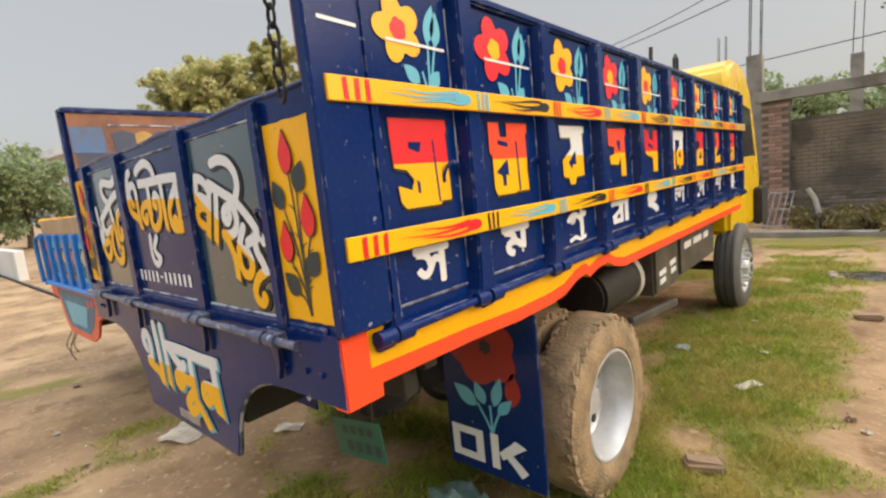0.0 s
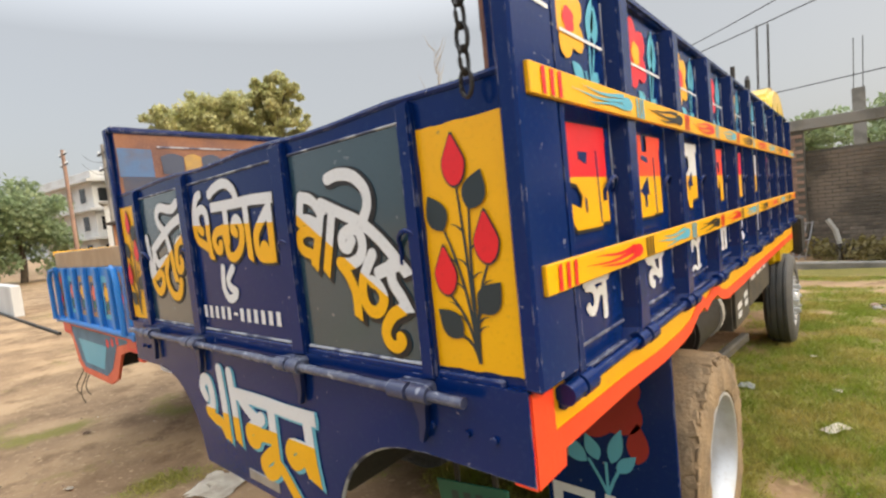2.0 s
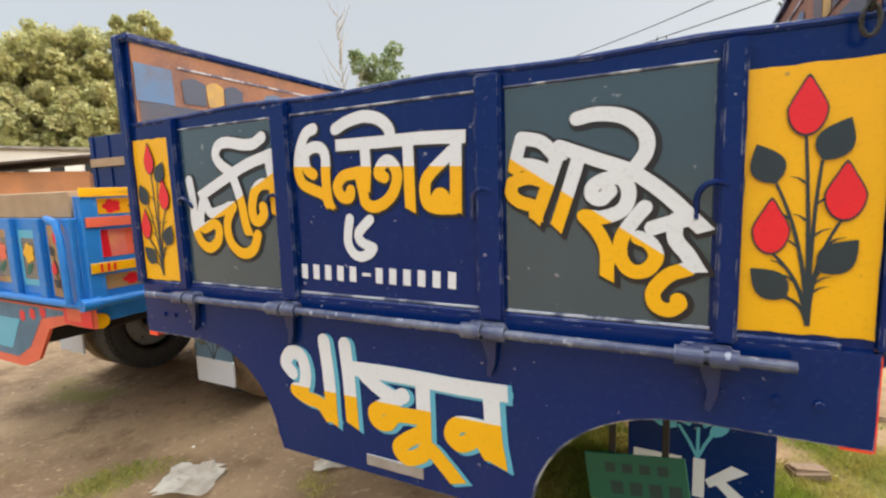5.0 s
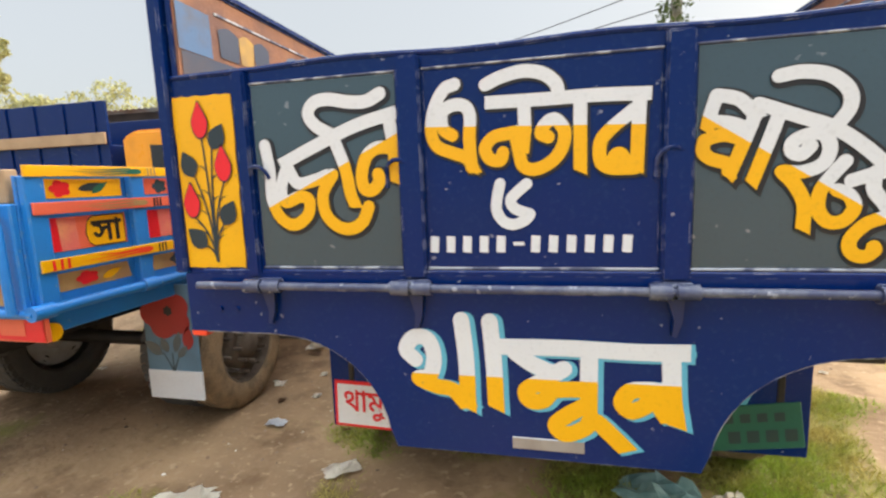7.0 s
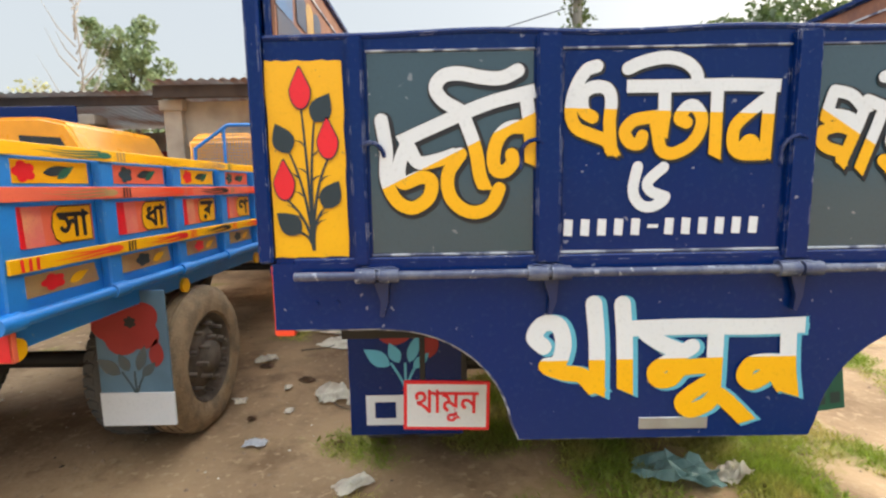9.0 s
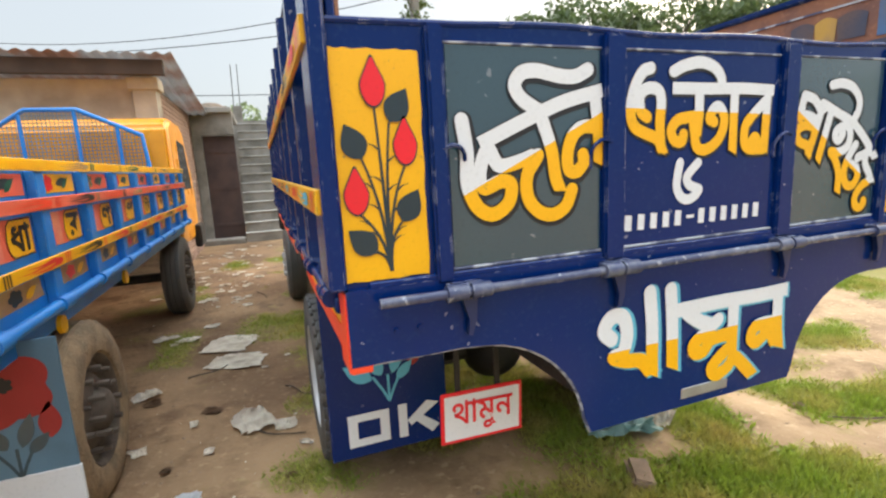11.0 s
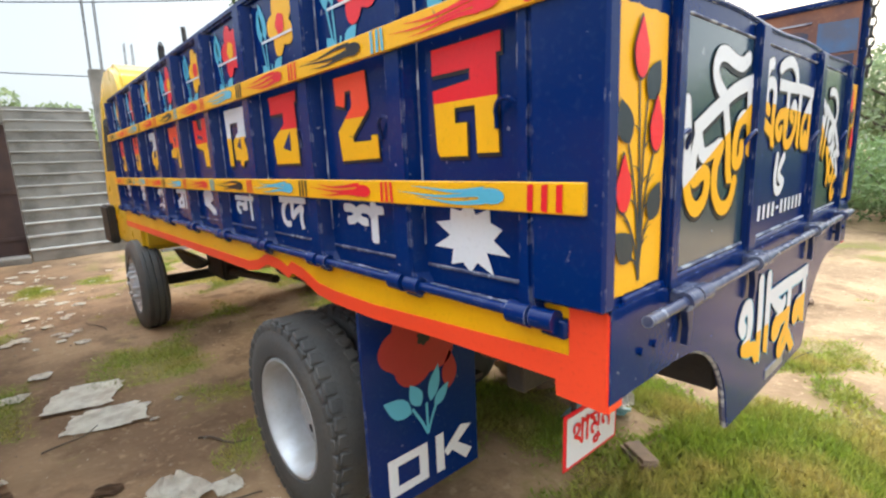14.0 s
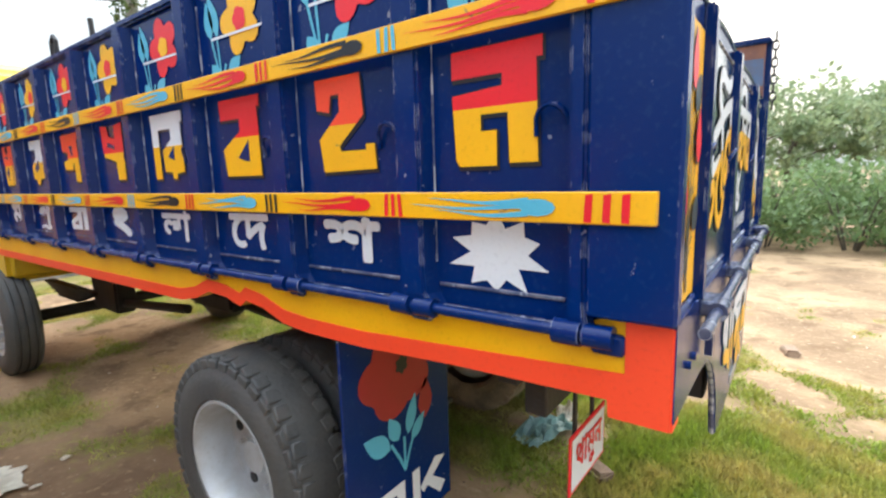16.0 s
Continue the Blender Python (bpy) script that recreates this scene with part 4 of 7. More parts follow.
for x0, x1, mt in ((-0.835, -0.385, SLATE), (-0.305, 0.305, NAVY), (0.385, 0.835, SLATE)):
    bm = bmesh.new()
    block(bm, (x0, 1.372, 0.0075), (x1, 1.915 if mt is SLATE else 1.91, 0.0098), 0.001)
    part("painted_panel", bm, mt, gate, "slate green panel" if mt is SLATE else "", REAR)
    bm = bmesh.new()
    block(bm, (x0 - 0.003, 1.364, 0.006), (x1 + 0.003, 1.3715, 0.0145), 0.002)
    part("panel_bead", bm, WORN, gate, "", REAR)
    bm = bmesh.new()
    block(bm, (x0 - 0.003, 1.9155, 0.006), (x1 + 0.003, 1.9215, 0.0135), 0.002)
    part("panel_bead", bm, WORN, gate, "", REAR)


BUDS = ((0.44, 0.845), (0.735, 0.535), (0.22, 0.407))
LEAVES = ((0.245, 0.573, 2.0), (0.565, 0.652, 1.1), (0.365, 0.138, 2.4), (0.59, 0.242, 0.85))
BUDS_B = ((0.45, 0.859), (0.78, 0.607), (0.18, 0.400))
LEAVES_B = ((0.27, 0.54, 1.98), (0.61, 0.695, 1.03), (0.37, 0.125, 2.4), (0.69, 0.255, 1.04))


def tulip_panel(parent, u0, u1, v0, v1, w, M, seed, base_paint=None, buds=BUDS, leaves=LEAVES):
    """A yellow plate with three red buds on a branching stem with dark leaves."""
    rng = random.Random(seed)
    bm = bmesh.new()
    pts = []
    for (a, b), (c, d) in (((u0, v0), (u1, v0)), ((u1, v0), (u1, v1)), ((u1, v1), (u0, v1)), ((u0, v1), (u0, v0))):
        for k in range(12):
            t = k / 12
            pts.append((a + (c - a) * t + rng.uniform(-0.002, 0.002), b + (d - b) * t + rng.uniform(-0.002, 0.002)))
    prism(bm, pts, w - 0.003, w)
    p = part("tulip_panel", bm, base_paint or YELLOW, parent, ("ochre" if base_paint else "yellow") + " panel with red tulip buds and dark leaves", M)
    bm = bmesh.new()
    W, H = u1 - u0, v1 - v0
    P = lambda a, b: (u0 + a * W, v0 + b * H)
    base = P(0.53, 0.035)
    tips = [(a, b - 0.09) for a, b in buds] + [(a, b) for a, b, g in leaves]
    for a, b in tips:
        q = P(a, b)
        bend = P(0.50 + 0.10 * (a - 0.47), 0.05 + 0.55 * b)
        line = []
        for k in range(11):
            t = k / 10
            line.append(((1 - t) ** 2 * base[0] + 2 * t * (1 - t) * bend[0] + t * t * q[0], (1 - t) ** 2 * base[1] + 2 * t * (1 - t) * bend[1] + t * t * q[1]))
        ribbon(bm, line, lambda t: 0.009 - 0.004 * t, w + 0.002 + 0.0001 * len(bm.faces) / 10, 0)
        for t in (5, 7):
            d = 0.03 * (1 if a > 0.5 else -1)
            ribbon(bm, [line[t], (line[t][0] + d * 0.5, line[t][1] + 0.012), (line[t][0] + d, line[t][1] + 0.016)], lambda x: 0.005 * (1.1 - x), w + 0.0030, 0)
    part("painted_stem", bm, LEAF, parent, "", M)
    for a, b, ang in leaves:
        ln = 0.165
        bm = bmesh.new()
        shape(bm, leaf_pts(*P(a, b), ln * H, 0.115 * H, ang), w + 0.0045, 0)
        part("painted_leaf", bm, LEAF, parent, "", M)
    for a, b in buds:
        c = P(a, b - 0.09)
        bm = bmesh.new()
        for rr, mt, dw in ((1.1, 1, 0.0045), (1.0, 0, 0.006)):
            bud = []
            for k in range(28):
                t = 2 * math.pi * k / 28
                y = -math.cos(t)
                x = math.sin(t) * (1 - 0.50 * max(0, y) ** 1.1)
                bud.append((c[0] + 0.135 * W * rr * x, c[1] + 0.085 * H + 0.09 * H * rr * (y + 0.22 * max(0, y) ** 6)))
            shape(bm, bud, w + dw, mt)
        part("painted_bud", bm, [RED, LEAF], parent, "red painted tulip bud", M)


tulip_panel(gate, 0.888, 1.108, 1.372, 1.892, 0.0115, REAR, 4)
tulip_panel(gate, -1.1095, -0.902, 1.366, 1.898, 0.0115, REAR, 9, None, BUDS_B, LEAVES_B)

LW = 0.0115
# the strokes of the four sign-written words, in metres across and up the plate
JENI = {
    "A": [(-0.8, 1.744), (-0.789, 1.664), (-0.773, 1.587), (-0.741, 1.527), (-0.697, 1.505), (-0.652, 1.532), (-0.647, 1.577), (-0.679, 1.589), (-0.723, 1.574), (-0.743, 1.603), (-0.744, 1.645), (-0.729, 1.681)],
    "B": [(-0.726, 1.669), (-0.693, 1.629), (-0.638, 1.636), (-0.595, 1.651)],
    "C": [(-0.584, 1.65), (-0.605, 1.597), (-0.593, 1.539), (-0.56, 1.501), (-0.517, 1.49), (-0.477, 1.51), (-0.456, 1.554)],
    "D": [(-0.754, 1.684), (-0.637, 1.734), (-0.51, 1.784), (-0.382, 1.815)],
    "E": [(-0.578, 1.757), (-0.546, 1.667), (-0.517, 1.593), (-0.5, 1.565)],
    "F": [(-0.584, 1.765), (-0.631, 1.793), (-0.651, 1.826), (-0.631, 1.856), (-0.586, 1.863), (-0.521, 1.851), (-0.47, 1.85), (-0.429, 1.868)],
    "G": [(-0.407, 1.807), (-0.396, 1.722), (-0.391, 1.631)],
    "H": [(-0.4, 1.719), (-0.447, 1.719), (-0.479, 1.695), (-0.492, 1.648), (-0.478, 1.608), (-0.451, 1.602), (-0.434, 1.626), (-0.442, 1.646)],
}
ENTAR = {
    "A": [(-0.216, 1.87), (-0.246, 1.858), (-0.274, 1.811), (-0.285, 1.752), (-0.27, 1.71), (-0.229, 1.69), (-0.187, 1.673), (-0.17, 1.644)],
    "B": [(-0.226, 1.736), (-0.25, 1.754), (-0.253, 1.795), (-0.227, 1.815), (-0.191, 1.812), (-0.176, 1.784), (-0.179, 1.722), (-0.174, 1.647)],
    "C": [(-0.135, 1.816), (0.009, 1.815), (0.148, 1.816), (0.281, 1.811)],
    "D": [(-0.032, 1.806), (-0.031, 1.741), (-0.035, 1.698)],
    "E": [(-0.029, 1.738), (-0.074, 1.733), (-0.114, 1.725), (-0.137, 1.697), (-0.123, 1.668), (-0.096, 1.664), (-0.089, 1.684)],
    "F": [(-0.055, 1.729), (-0.046, 1.684), (-0.036, 1.647), (-0.003, 1.636), (0.041, 1.657), (0.066, 1.692), (0.071, 1.731), (0.05, 1.761), (0.028, 1.757), (0.011, 1.73), (0.03, 1.718)],
    "G": [(-0.133, 1.862), (-0.091, 1.879), (-0.032, 1.889), (0.018, 1.878), (0.049, 1.852), (0.057, 1.82)],
    "H": [(0.11, 1.808), (0.111, 1.637)],
    "I": [(0.253, 1.81), (0.249, 1.635)],
    "J": [(0.239, 1.774), (0.186, 1.731), (0.161, 1.7), (0.161, 1.652), (0.186, 1.632), (0.245, 1.63)],
    "K": [(0.186, 1.642), (0.197, 1.664), (0.21, 1.666), (0.224, 1.645), (0.242, 1.636)],
}
THAMUN = {
    "A": [(-0.356, 1.093), (-0.383, 1.12), (-0.358, 1.154), (-0.315, 1.15), (-0.299, 1.099), (-0.314, 1.05), (-0.347, 1.041), (-0.297, 1.022), (-0.246, 1.014), (-0.209, 0.978)],
    "B": [(-0.215, 1.206), (-0.204, 1.102), (-0.201, 0.978)],
    "C": [(-0.134, 1.204), (-0.125, 1.105), (-0.12, 0.983)],
    "D": [(-0.134, 1.138), (0.068, 1.141), (0.244, 1.138), (0.388, 1.141)],
    "E": [(0.135, 1.13), (0.135, 0.992)],
    "F": [(-0.063, 1.124), (-0.017, 1.096), (0.045, 1.072)],
    "G": [(0.068, 1.087), (0.006, 1.05), (-0.034, 1.025), (-0.024, 0.998), (0.012, 1.0), (0.044, 1.029), (0.127, 1.036)],
    "H": [(0.134, 0.997), (0.081, 0.967), (0.047, 0.937), (0.072, 0.913), (0.12, 0.93), (0.149, 0.955), (0.193, 0.922), (0.227, 0.891)],
    "I": [(0.341, 1.134), (0.347, 1.028), (0.357, 0.968)],
    "J": [(0.345, 1.04), (0.286, 1.044), (0.241, 1.038), (0.222, 1.008), (0.244, 0.987), (0.275, 0.999), (0.303, 1.019), (0.336, 0.976)],
}
PRAIJ = {
    "A": [(0.427, 1.795), (0.415, 1.752), (0.409, 1.72)],
    "B": [(0.429, 1.795), (0.476, 1.782), (0.513, 1.744)],
    "C": [(0.517, 1.758), (0.488, 1.674), (0.463, 1.607)],
    "D": [(0.414, 1.734), (0.459, 1.728), (0.498, 1.711)],
    "E": [(0.404, 1.69), (0.401, 1.663), (0.42, 1.644), (0.456, 1.631), (0.461, 1.61)],
    "F": [(0.41, 1.693), (0.447, 1.7), (0.486, 1.689)],
    "G": [(0.518, 1.769), (0.603, 1.735), (0.677, 1.705), (0.746, 1.654), (0.816, 1.583)],
    "H": [(0.563, 1.743), (0.541, 1.672), (0.514, 1.589)],
    "I": [(0.558, 1.829), (0.606, 1.835), (0.662, 1.823), (0.701, 1.788), (0.706, 1.749), (0.685, 1.714)],
    "J": [(0.632, 1.665), (0.613, 1.646), (0.593, 1.655), (0.596, 1.677), (0.628, 1.692), (0.658, 1.69), (0.672, 1.659), (0.66, 1.623), (0.618, 1.605), (0.578, 1.608)],
    "K": [(0.575, 1.608), (0.605, 1.574), (0.626, 1.529), (0.627, 1.475)],
    "L": [(0.705, 1.627), (0.68, 1.595), (0.658, 1.557), (0.656, 1.516), (0.677, 1.486), (0.709, 1.487), (0.73, 1.517), (0.718, 1.547), (0.693, 1.56)],
    "M": [(0.714, 1.579), (0.754, 1.592), (0.791, 1.601)],
    "N": [(0.766, 1.599), (0.767, 1.558), (0.79, 1.527), (0.807, 1.498)],
    "O": [(0.794, 1.495), (0.755, 1.478), (0.726, 1.441), (0.732, 1.411), (0.757, 1.401), (0.777, 1.415), (0.775, 1.425)],
}
JENI = {k: [(x - 0.024 * max(0.0, min(1.0, (1.66 - z) / 0.10)) * (1 if x < -0.42 else 0), z - 0.006) for x, z in line] for k, line in JENI.items()}
THAMUN = {k: [(x, 1.05 + 1.10 * (z - 1.05)) for x, z in line] for k, line in THAMUN.items()}
WORD = "white and yellow sign-written word"
brush_word(gate, REAR, JENI, 0.037, LW, WHITE, YELLOW, BLACK, ((-0.755, 1.575), (-0.378, 1.754)), shift=(0.004, -0.004), name="painted_word", label=WORD)
brush_word(gate, REAR, ENTAR, 0.034, LW, WHITE, YELLOW, BLACK, ((-0.312, 1.763), (0.295, 1.736)), rim=0.005, shift=(0.003, -0.003), name="painted_word", label=WORD)
brush_word(gate, REAR, PRAIJ, 0.032, LW, WHITE, YELLOW, BLACK, ((0.396, 1.75), (0.807, 1.483)), shift=(0.005, -0.004), name="painted_word", label=WORD)
FIVE = {"a": [(-0.1255, 1.6045), (-0.1332, 1.569), (-0.1357, 1.533), (-0.118, 1.5025), (-0.090, 1.493), (-0.059, 1.505), (-0.0465, 1.520)], "b": [(-0.054, 1.602), (-0.087, 1.574), (-0.0975, 1.556), (-0.085, 1.5355), (-0.0465, 1.521)]}
FIVE = {k: [(x + 0.027, z - 0.003) for x, z in line] for k, line in FIVE.items()}
brush_word(gate, REAR, FIVE, 0.030, LW, WHITE, WHITE, NAVY, ((-0.2, 1.4), (0.1, 1.4)), rim=0.001, chisel=False, name="painted_numeral", label="white numeral")
for k in range(12):
    x = -0.30 + 0.047 * k
    bm = bmesh.new()
    if k != 5:
        shape(bm, [(x, 1.414), (x + 0.024, 1.412), (x + 0.026, 1.458), (x + 0.002, 1.460)], LW + 0.001)
    else:
        shape(bm, [(x, 1.432), (x + 0.03, 1.432), (x + 0.03, 1.442), (x, 1.442)], LW + 0.001)
    part("painted_bar", bm, WHITE, gate, "small white painted bar", REAR)
for x in (-0.83, -0.385, 0.33, 0.84):
    bm = bmesh.new()
    arc = [(x + 0.035 * math.cos(a), 1.64 + 0.038 * math.sin(a), 0.012 + 0.018 * math.sin(a)) for a in [math.pi * j / 8 for j in range(9)]]
    tube(bm, arc + [(x - 0.035, 1.60, 0.012)], 0.006)
    part("rope_hook", bm, NAVY, gate, "", REAR, smooth=True)

# rear skirt with its two arches
bm = bmesh.new()
arch = [(-1.118, 1.349), (-1.118, 1.158), (-0.83, 1.158)]
arch += [(-0.80 + 0.36 * math.sin(a), 0.82 + 0.335 * math.cos(a)) for a in [math.pi / 2 * k / 12 for k in range(1, 12)]]
arch += [(-0.425, 0.815), (0.425, 0.815)]
arch += [(-x, v) for x, v in arch[2:14][::-1]] + [(1.118, 1.158), (1.118, 1.349)]
prism(bm, arch[::-1], -0.016, 0.004)
skirt = part("rear_skirt", bm, NAVY, lorry, "navy steel rear skirt plate with painted word", REAR)
bm = bmesh.new()
edge = [(u, v, -0.006) for u, v in arch[1:-1]]
tube(bm, edge, 0.0068, 6)
part("rolled_edge", bm, WORN, skirt, "", REAR, smooth=True)
brush_word(skirt, REAR, THAMUN, 0.047, 0.0065, WHITE, YELLOW, CYAN, ((-0.426, 1.055), (0.41, 1.059)), rim=0.004, shift=(0.011, -0.004), name="painted_word", label="white and yellow word with pale blue shading")
bm = bmesh.new()
block(bm, (-0.075, 0.842, 0.003), (0.125, 0.878, 0.0075), 0.0015)
part("worn_patch", bm, GALV, skirt, "bare metal patch", REAR)
for x in (-1.0, -0.94, 0.96, 1.03, 0.86):
    bm = bmesh.new()
    rod(bm, (x, 1.235, 0), (x, 1.235, 0.012), 0.009, 8)
    part("bolt", bm, NAVY, skirt, "", REAR)
bm = bmesh.new()
rod(bm, (-1.045, 1.318, 0.038), (0.985, 1.318, 0.038), 0.0125, 12)
part("hinge_rod", bm, RAILPAINT, lorry, "worn steel hinge rod", REAR, smooth=True)
for c in (-0.82, -0.35, 0.335, 0.83):
    bm = bmesh.new()
    rod(bm, (c - 0.058, 1.318, 0.038), (c - 0.004, 1.318, 0.038), 0.0215, 14)
    rod(bm, (c + 0.007, 1.318, 0.038), (c + 0.060, 1.318, 0.038), 0.0205, 14)
    block(bm, (c - 0.050, 1.303, 0.0), (c + 0.052, 1.338, 0.034), 0.006)
    part("hinge_knuckle", bm, RAILPAINT, lorry, "", REAR, smooth=True)
    bm = bmesh.new()
    prism(bm, [(c - 0.012, 1.298), (c + 0.030, 1.298), (c + 0.026, 1.235), (c + 0.012, 1.195), (c + 0.002, 1.20), (c + 0.006, 1.24)], 0.010, 0.026)
    part("latch_hook", bm, PLAINNAVY, lorry, "", REAR)

# corner chain
bm = bmesh.new()
for k in range(9):
    cx, cz = 1.085, 1.945 + 0.042 * k
    pts = [Vector((0.013 * math.cos(a), 0, 0.026 * math.sin(a))) for a in [2 * math.pi * j / 12 for j in range(13)]]
    R = Matrix.Rotation(math.pi / 2 * (k % 2), 3, "Z")
    tube(bm, [R @ p + Vector((cx - 0.025, -0.025, cz)) for p in pts], 0.0045, 6)
part("chain", bm, UNDER, lorry, "rusty steel gate chain", None, smooth=True)

# bed, headboard and chassis
bm = bmesh.new()
block(bm, (-1.068, 0.03, 1.20), (1.068, 4.89, 1.235), 0.003)
part("bed_floor", bm, RUST, lorry, "rusty steel load floor")
bm = bmesh.new()
block(bm, (-1.07, 4.90, 1.236), (1.07, 4.95, 2.25), 0.005)
part("headboard", bm, NAVY, lorry)
for s in (-1, 1):
    bm = bmesh.new()
    block(bm, (s * 0.38, -0.0 + 0.03, 0.93), (s * 0.46, 6.6, 1.12), 0.006)
    part("chassis_rail", bm, UNDER, lorry)
for y in (0.35, 1.1, 2.1, 3.0, 3.9, 4.7):
    bm = bmesh.new()
    block(bm, (-1.05, y, 1.12), (1.05, y + 0.06, 1.20), 0.004)
    part("cross_bearer", bm, UNDER, lorry)
for y, z in ((1.58, 0.47), (5.36, 0.47)):
    bm = bmesh.new()
    rod(bm, (-0.98, y, z), (0.98, y, z), 0.055, 12)
    if y < 3:
        bmesh.ops.create_uvsphere(bm, u_segments=16, v_segments=10, radius=0.2, matrix=pose(0, y, z))
    part("axle", bm, UNDER, lorry, smooth=True)
for s in (-1, 1):
    for y in (1.58, 5.36):
        bm = bmesh.new()
        for k in range(5):
            L = 0.62 - 0.09 * k
            block(bm, (s * 0.47, y - L, 0.68 - 0.025 * k + 0.0), (s * 0.55, y + L, 0.70 - 0.025 * k))
        part("leaf_spring", bm, UNDER, lorry)
bm = bmesh.new()
rod(bm, (0.0, 1.6, 0.55), (0.0, 4.6, 0.80), 0.045, 12)
part("propeller_shaft", bm, UNDER, lorry, smooth=True)
for s, rub in ((1, MUDRUBBER), (-1, RUBBER)):
    wheel(lorry, s * 0.995, 1.62, 0.475, s, rub, label="mud-caked tyre" if s > 0 else "")
    wheel(lorry, s * 0.70, 1.62, 0.475, s, rub)
    wheel(lorry, s * 0.97, 5.36, 0.475, s, RUBBER, front=True)

# boxes and tank under the right side
DUSTBLACK = material("dusty_black_box", (0.040, 0.036, 0.030), 0.6, second=(0.10, 0.085, 0.06), scale=5, mix=0.8, bump=0.2, third=(0.13, 0.11, 0.08))
bm = bmesh.new()
block(bm, (0.60, 2.68, 0.775), (1.0, 3.22, 1.12), 0.02, 2)
box = part("tool_box", bm, DUSTBLACK, lorry, "dusty black steel box with white bars")
for y, v, w in ((2.76, 0.90, 0.15), (2.77, 0.84, 0.13), (3.00, 0.93, 0.14), (3.02, 0.87, 0.12)):
    bm = bmesh.new()
    shape(bm, [(y, v), (y + w, v + 0.006), (y + w, v + 0.046), (y, v + 0.04)], 1.0025)
    part("white_bar", bm, WHITE, box, "", RIGHT)
bm = bmesh.new()
block(bm, (0.58, 3.32, 0.76), (0.98, 4.45, 1.12), 0.04, 3)
box = part("fuel_tank", bm, DUSTBLACK, lorry, "dusty black square fuel tank")
for y, w in ((3.45, 0.20), (3.72, 0.26), (4.04, 0.18)):
    bm = bmesh.new()
    shape(bm, [(y, 0.98), (y + w, 0.98), (y + w, 1.035), (y, 1.035)], 0.9825)
    part("white_bar", bm, WHITE, box, "", RIGHT)
bm = bmesh.new()
rod(bm, (0.78, 1.98, 0.93), (0.78, 2.56, 0.93), 0.17, 28)
bmesh.ops.bevel(bm, geom=[e for e in bm.edges if len(e.link_faces) == 2 and e.calc_face_angle(0) > 1], offset=0.02, segments=2, affect="EDGES")
tank = part("air_tank", bm, UNDER, lorry, "black round air tank", smooth=True)
bm = bmesh.new()
revolve(bm, [(-0.035, 0.150), (-0.035, 0.182), (0.03, 0.182), (0.035, 0.150)], 28)
part("end_ring", bm, NOSING, tank, "cream-painted end ring", pose(0.78, 2.56, 0.93, 0, 0, 90), smooth=True)
bm = bmesh.new()
block(bm, (0.93, 2.3, -0.03), (0.98, 3.25, 0.03), 0.008)
bmesh.ops.transform(bm, matrix=pose(0, 2.3, 0.70, -6) @ pose(0, -2.3, 0), verts=bm.verts)
part("guard_rail", bm, DUSTBLACK, lorry)
bm = bmesh.new()
block(bm, (-0.52, 2.55, 0.84), (-0.40, 3.05, 0.95), 0.02, 2)
part("brake_chamber", bm, UNDER, lorry, smooth=True)
bm = bmesh.new()
block(bm, (-0.50, 4.35, 0.56), (-0.34, 4.85, 0.95), 0.02, 2)
part("gearbox_bracket", bm, UNDER, lorry)
bm = bmesh.new()
rod(bm, (-0.42, 3.3, 0.74), (-0.42, 5.0, 0.58), 0.035, 10)
part("drag_link", bm, UNDER, lorry, smooth=True)


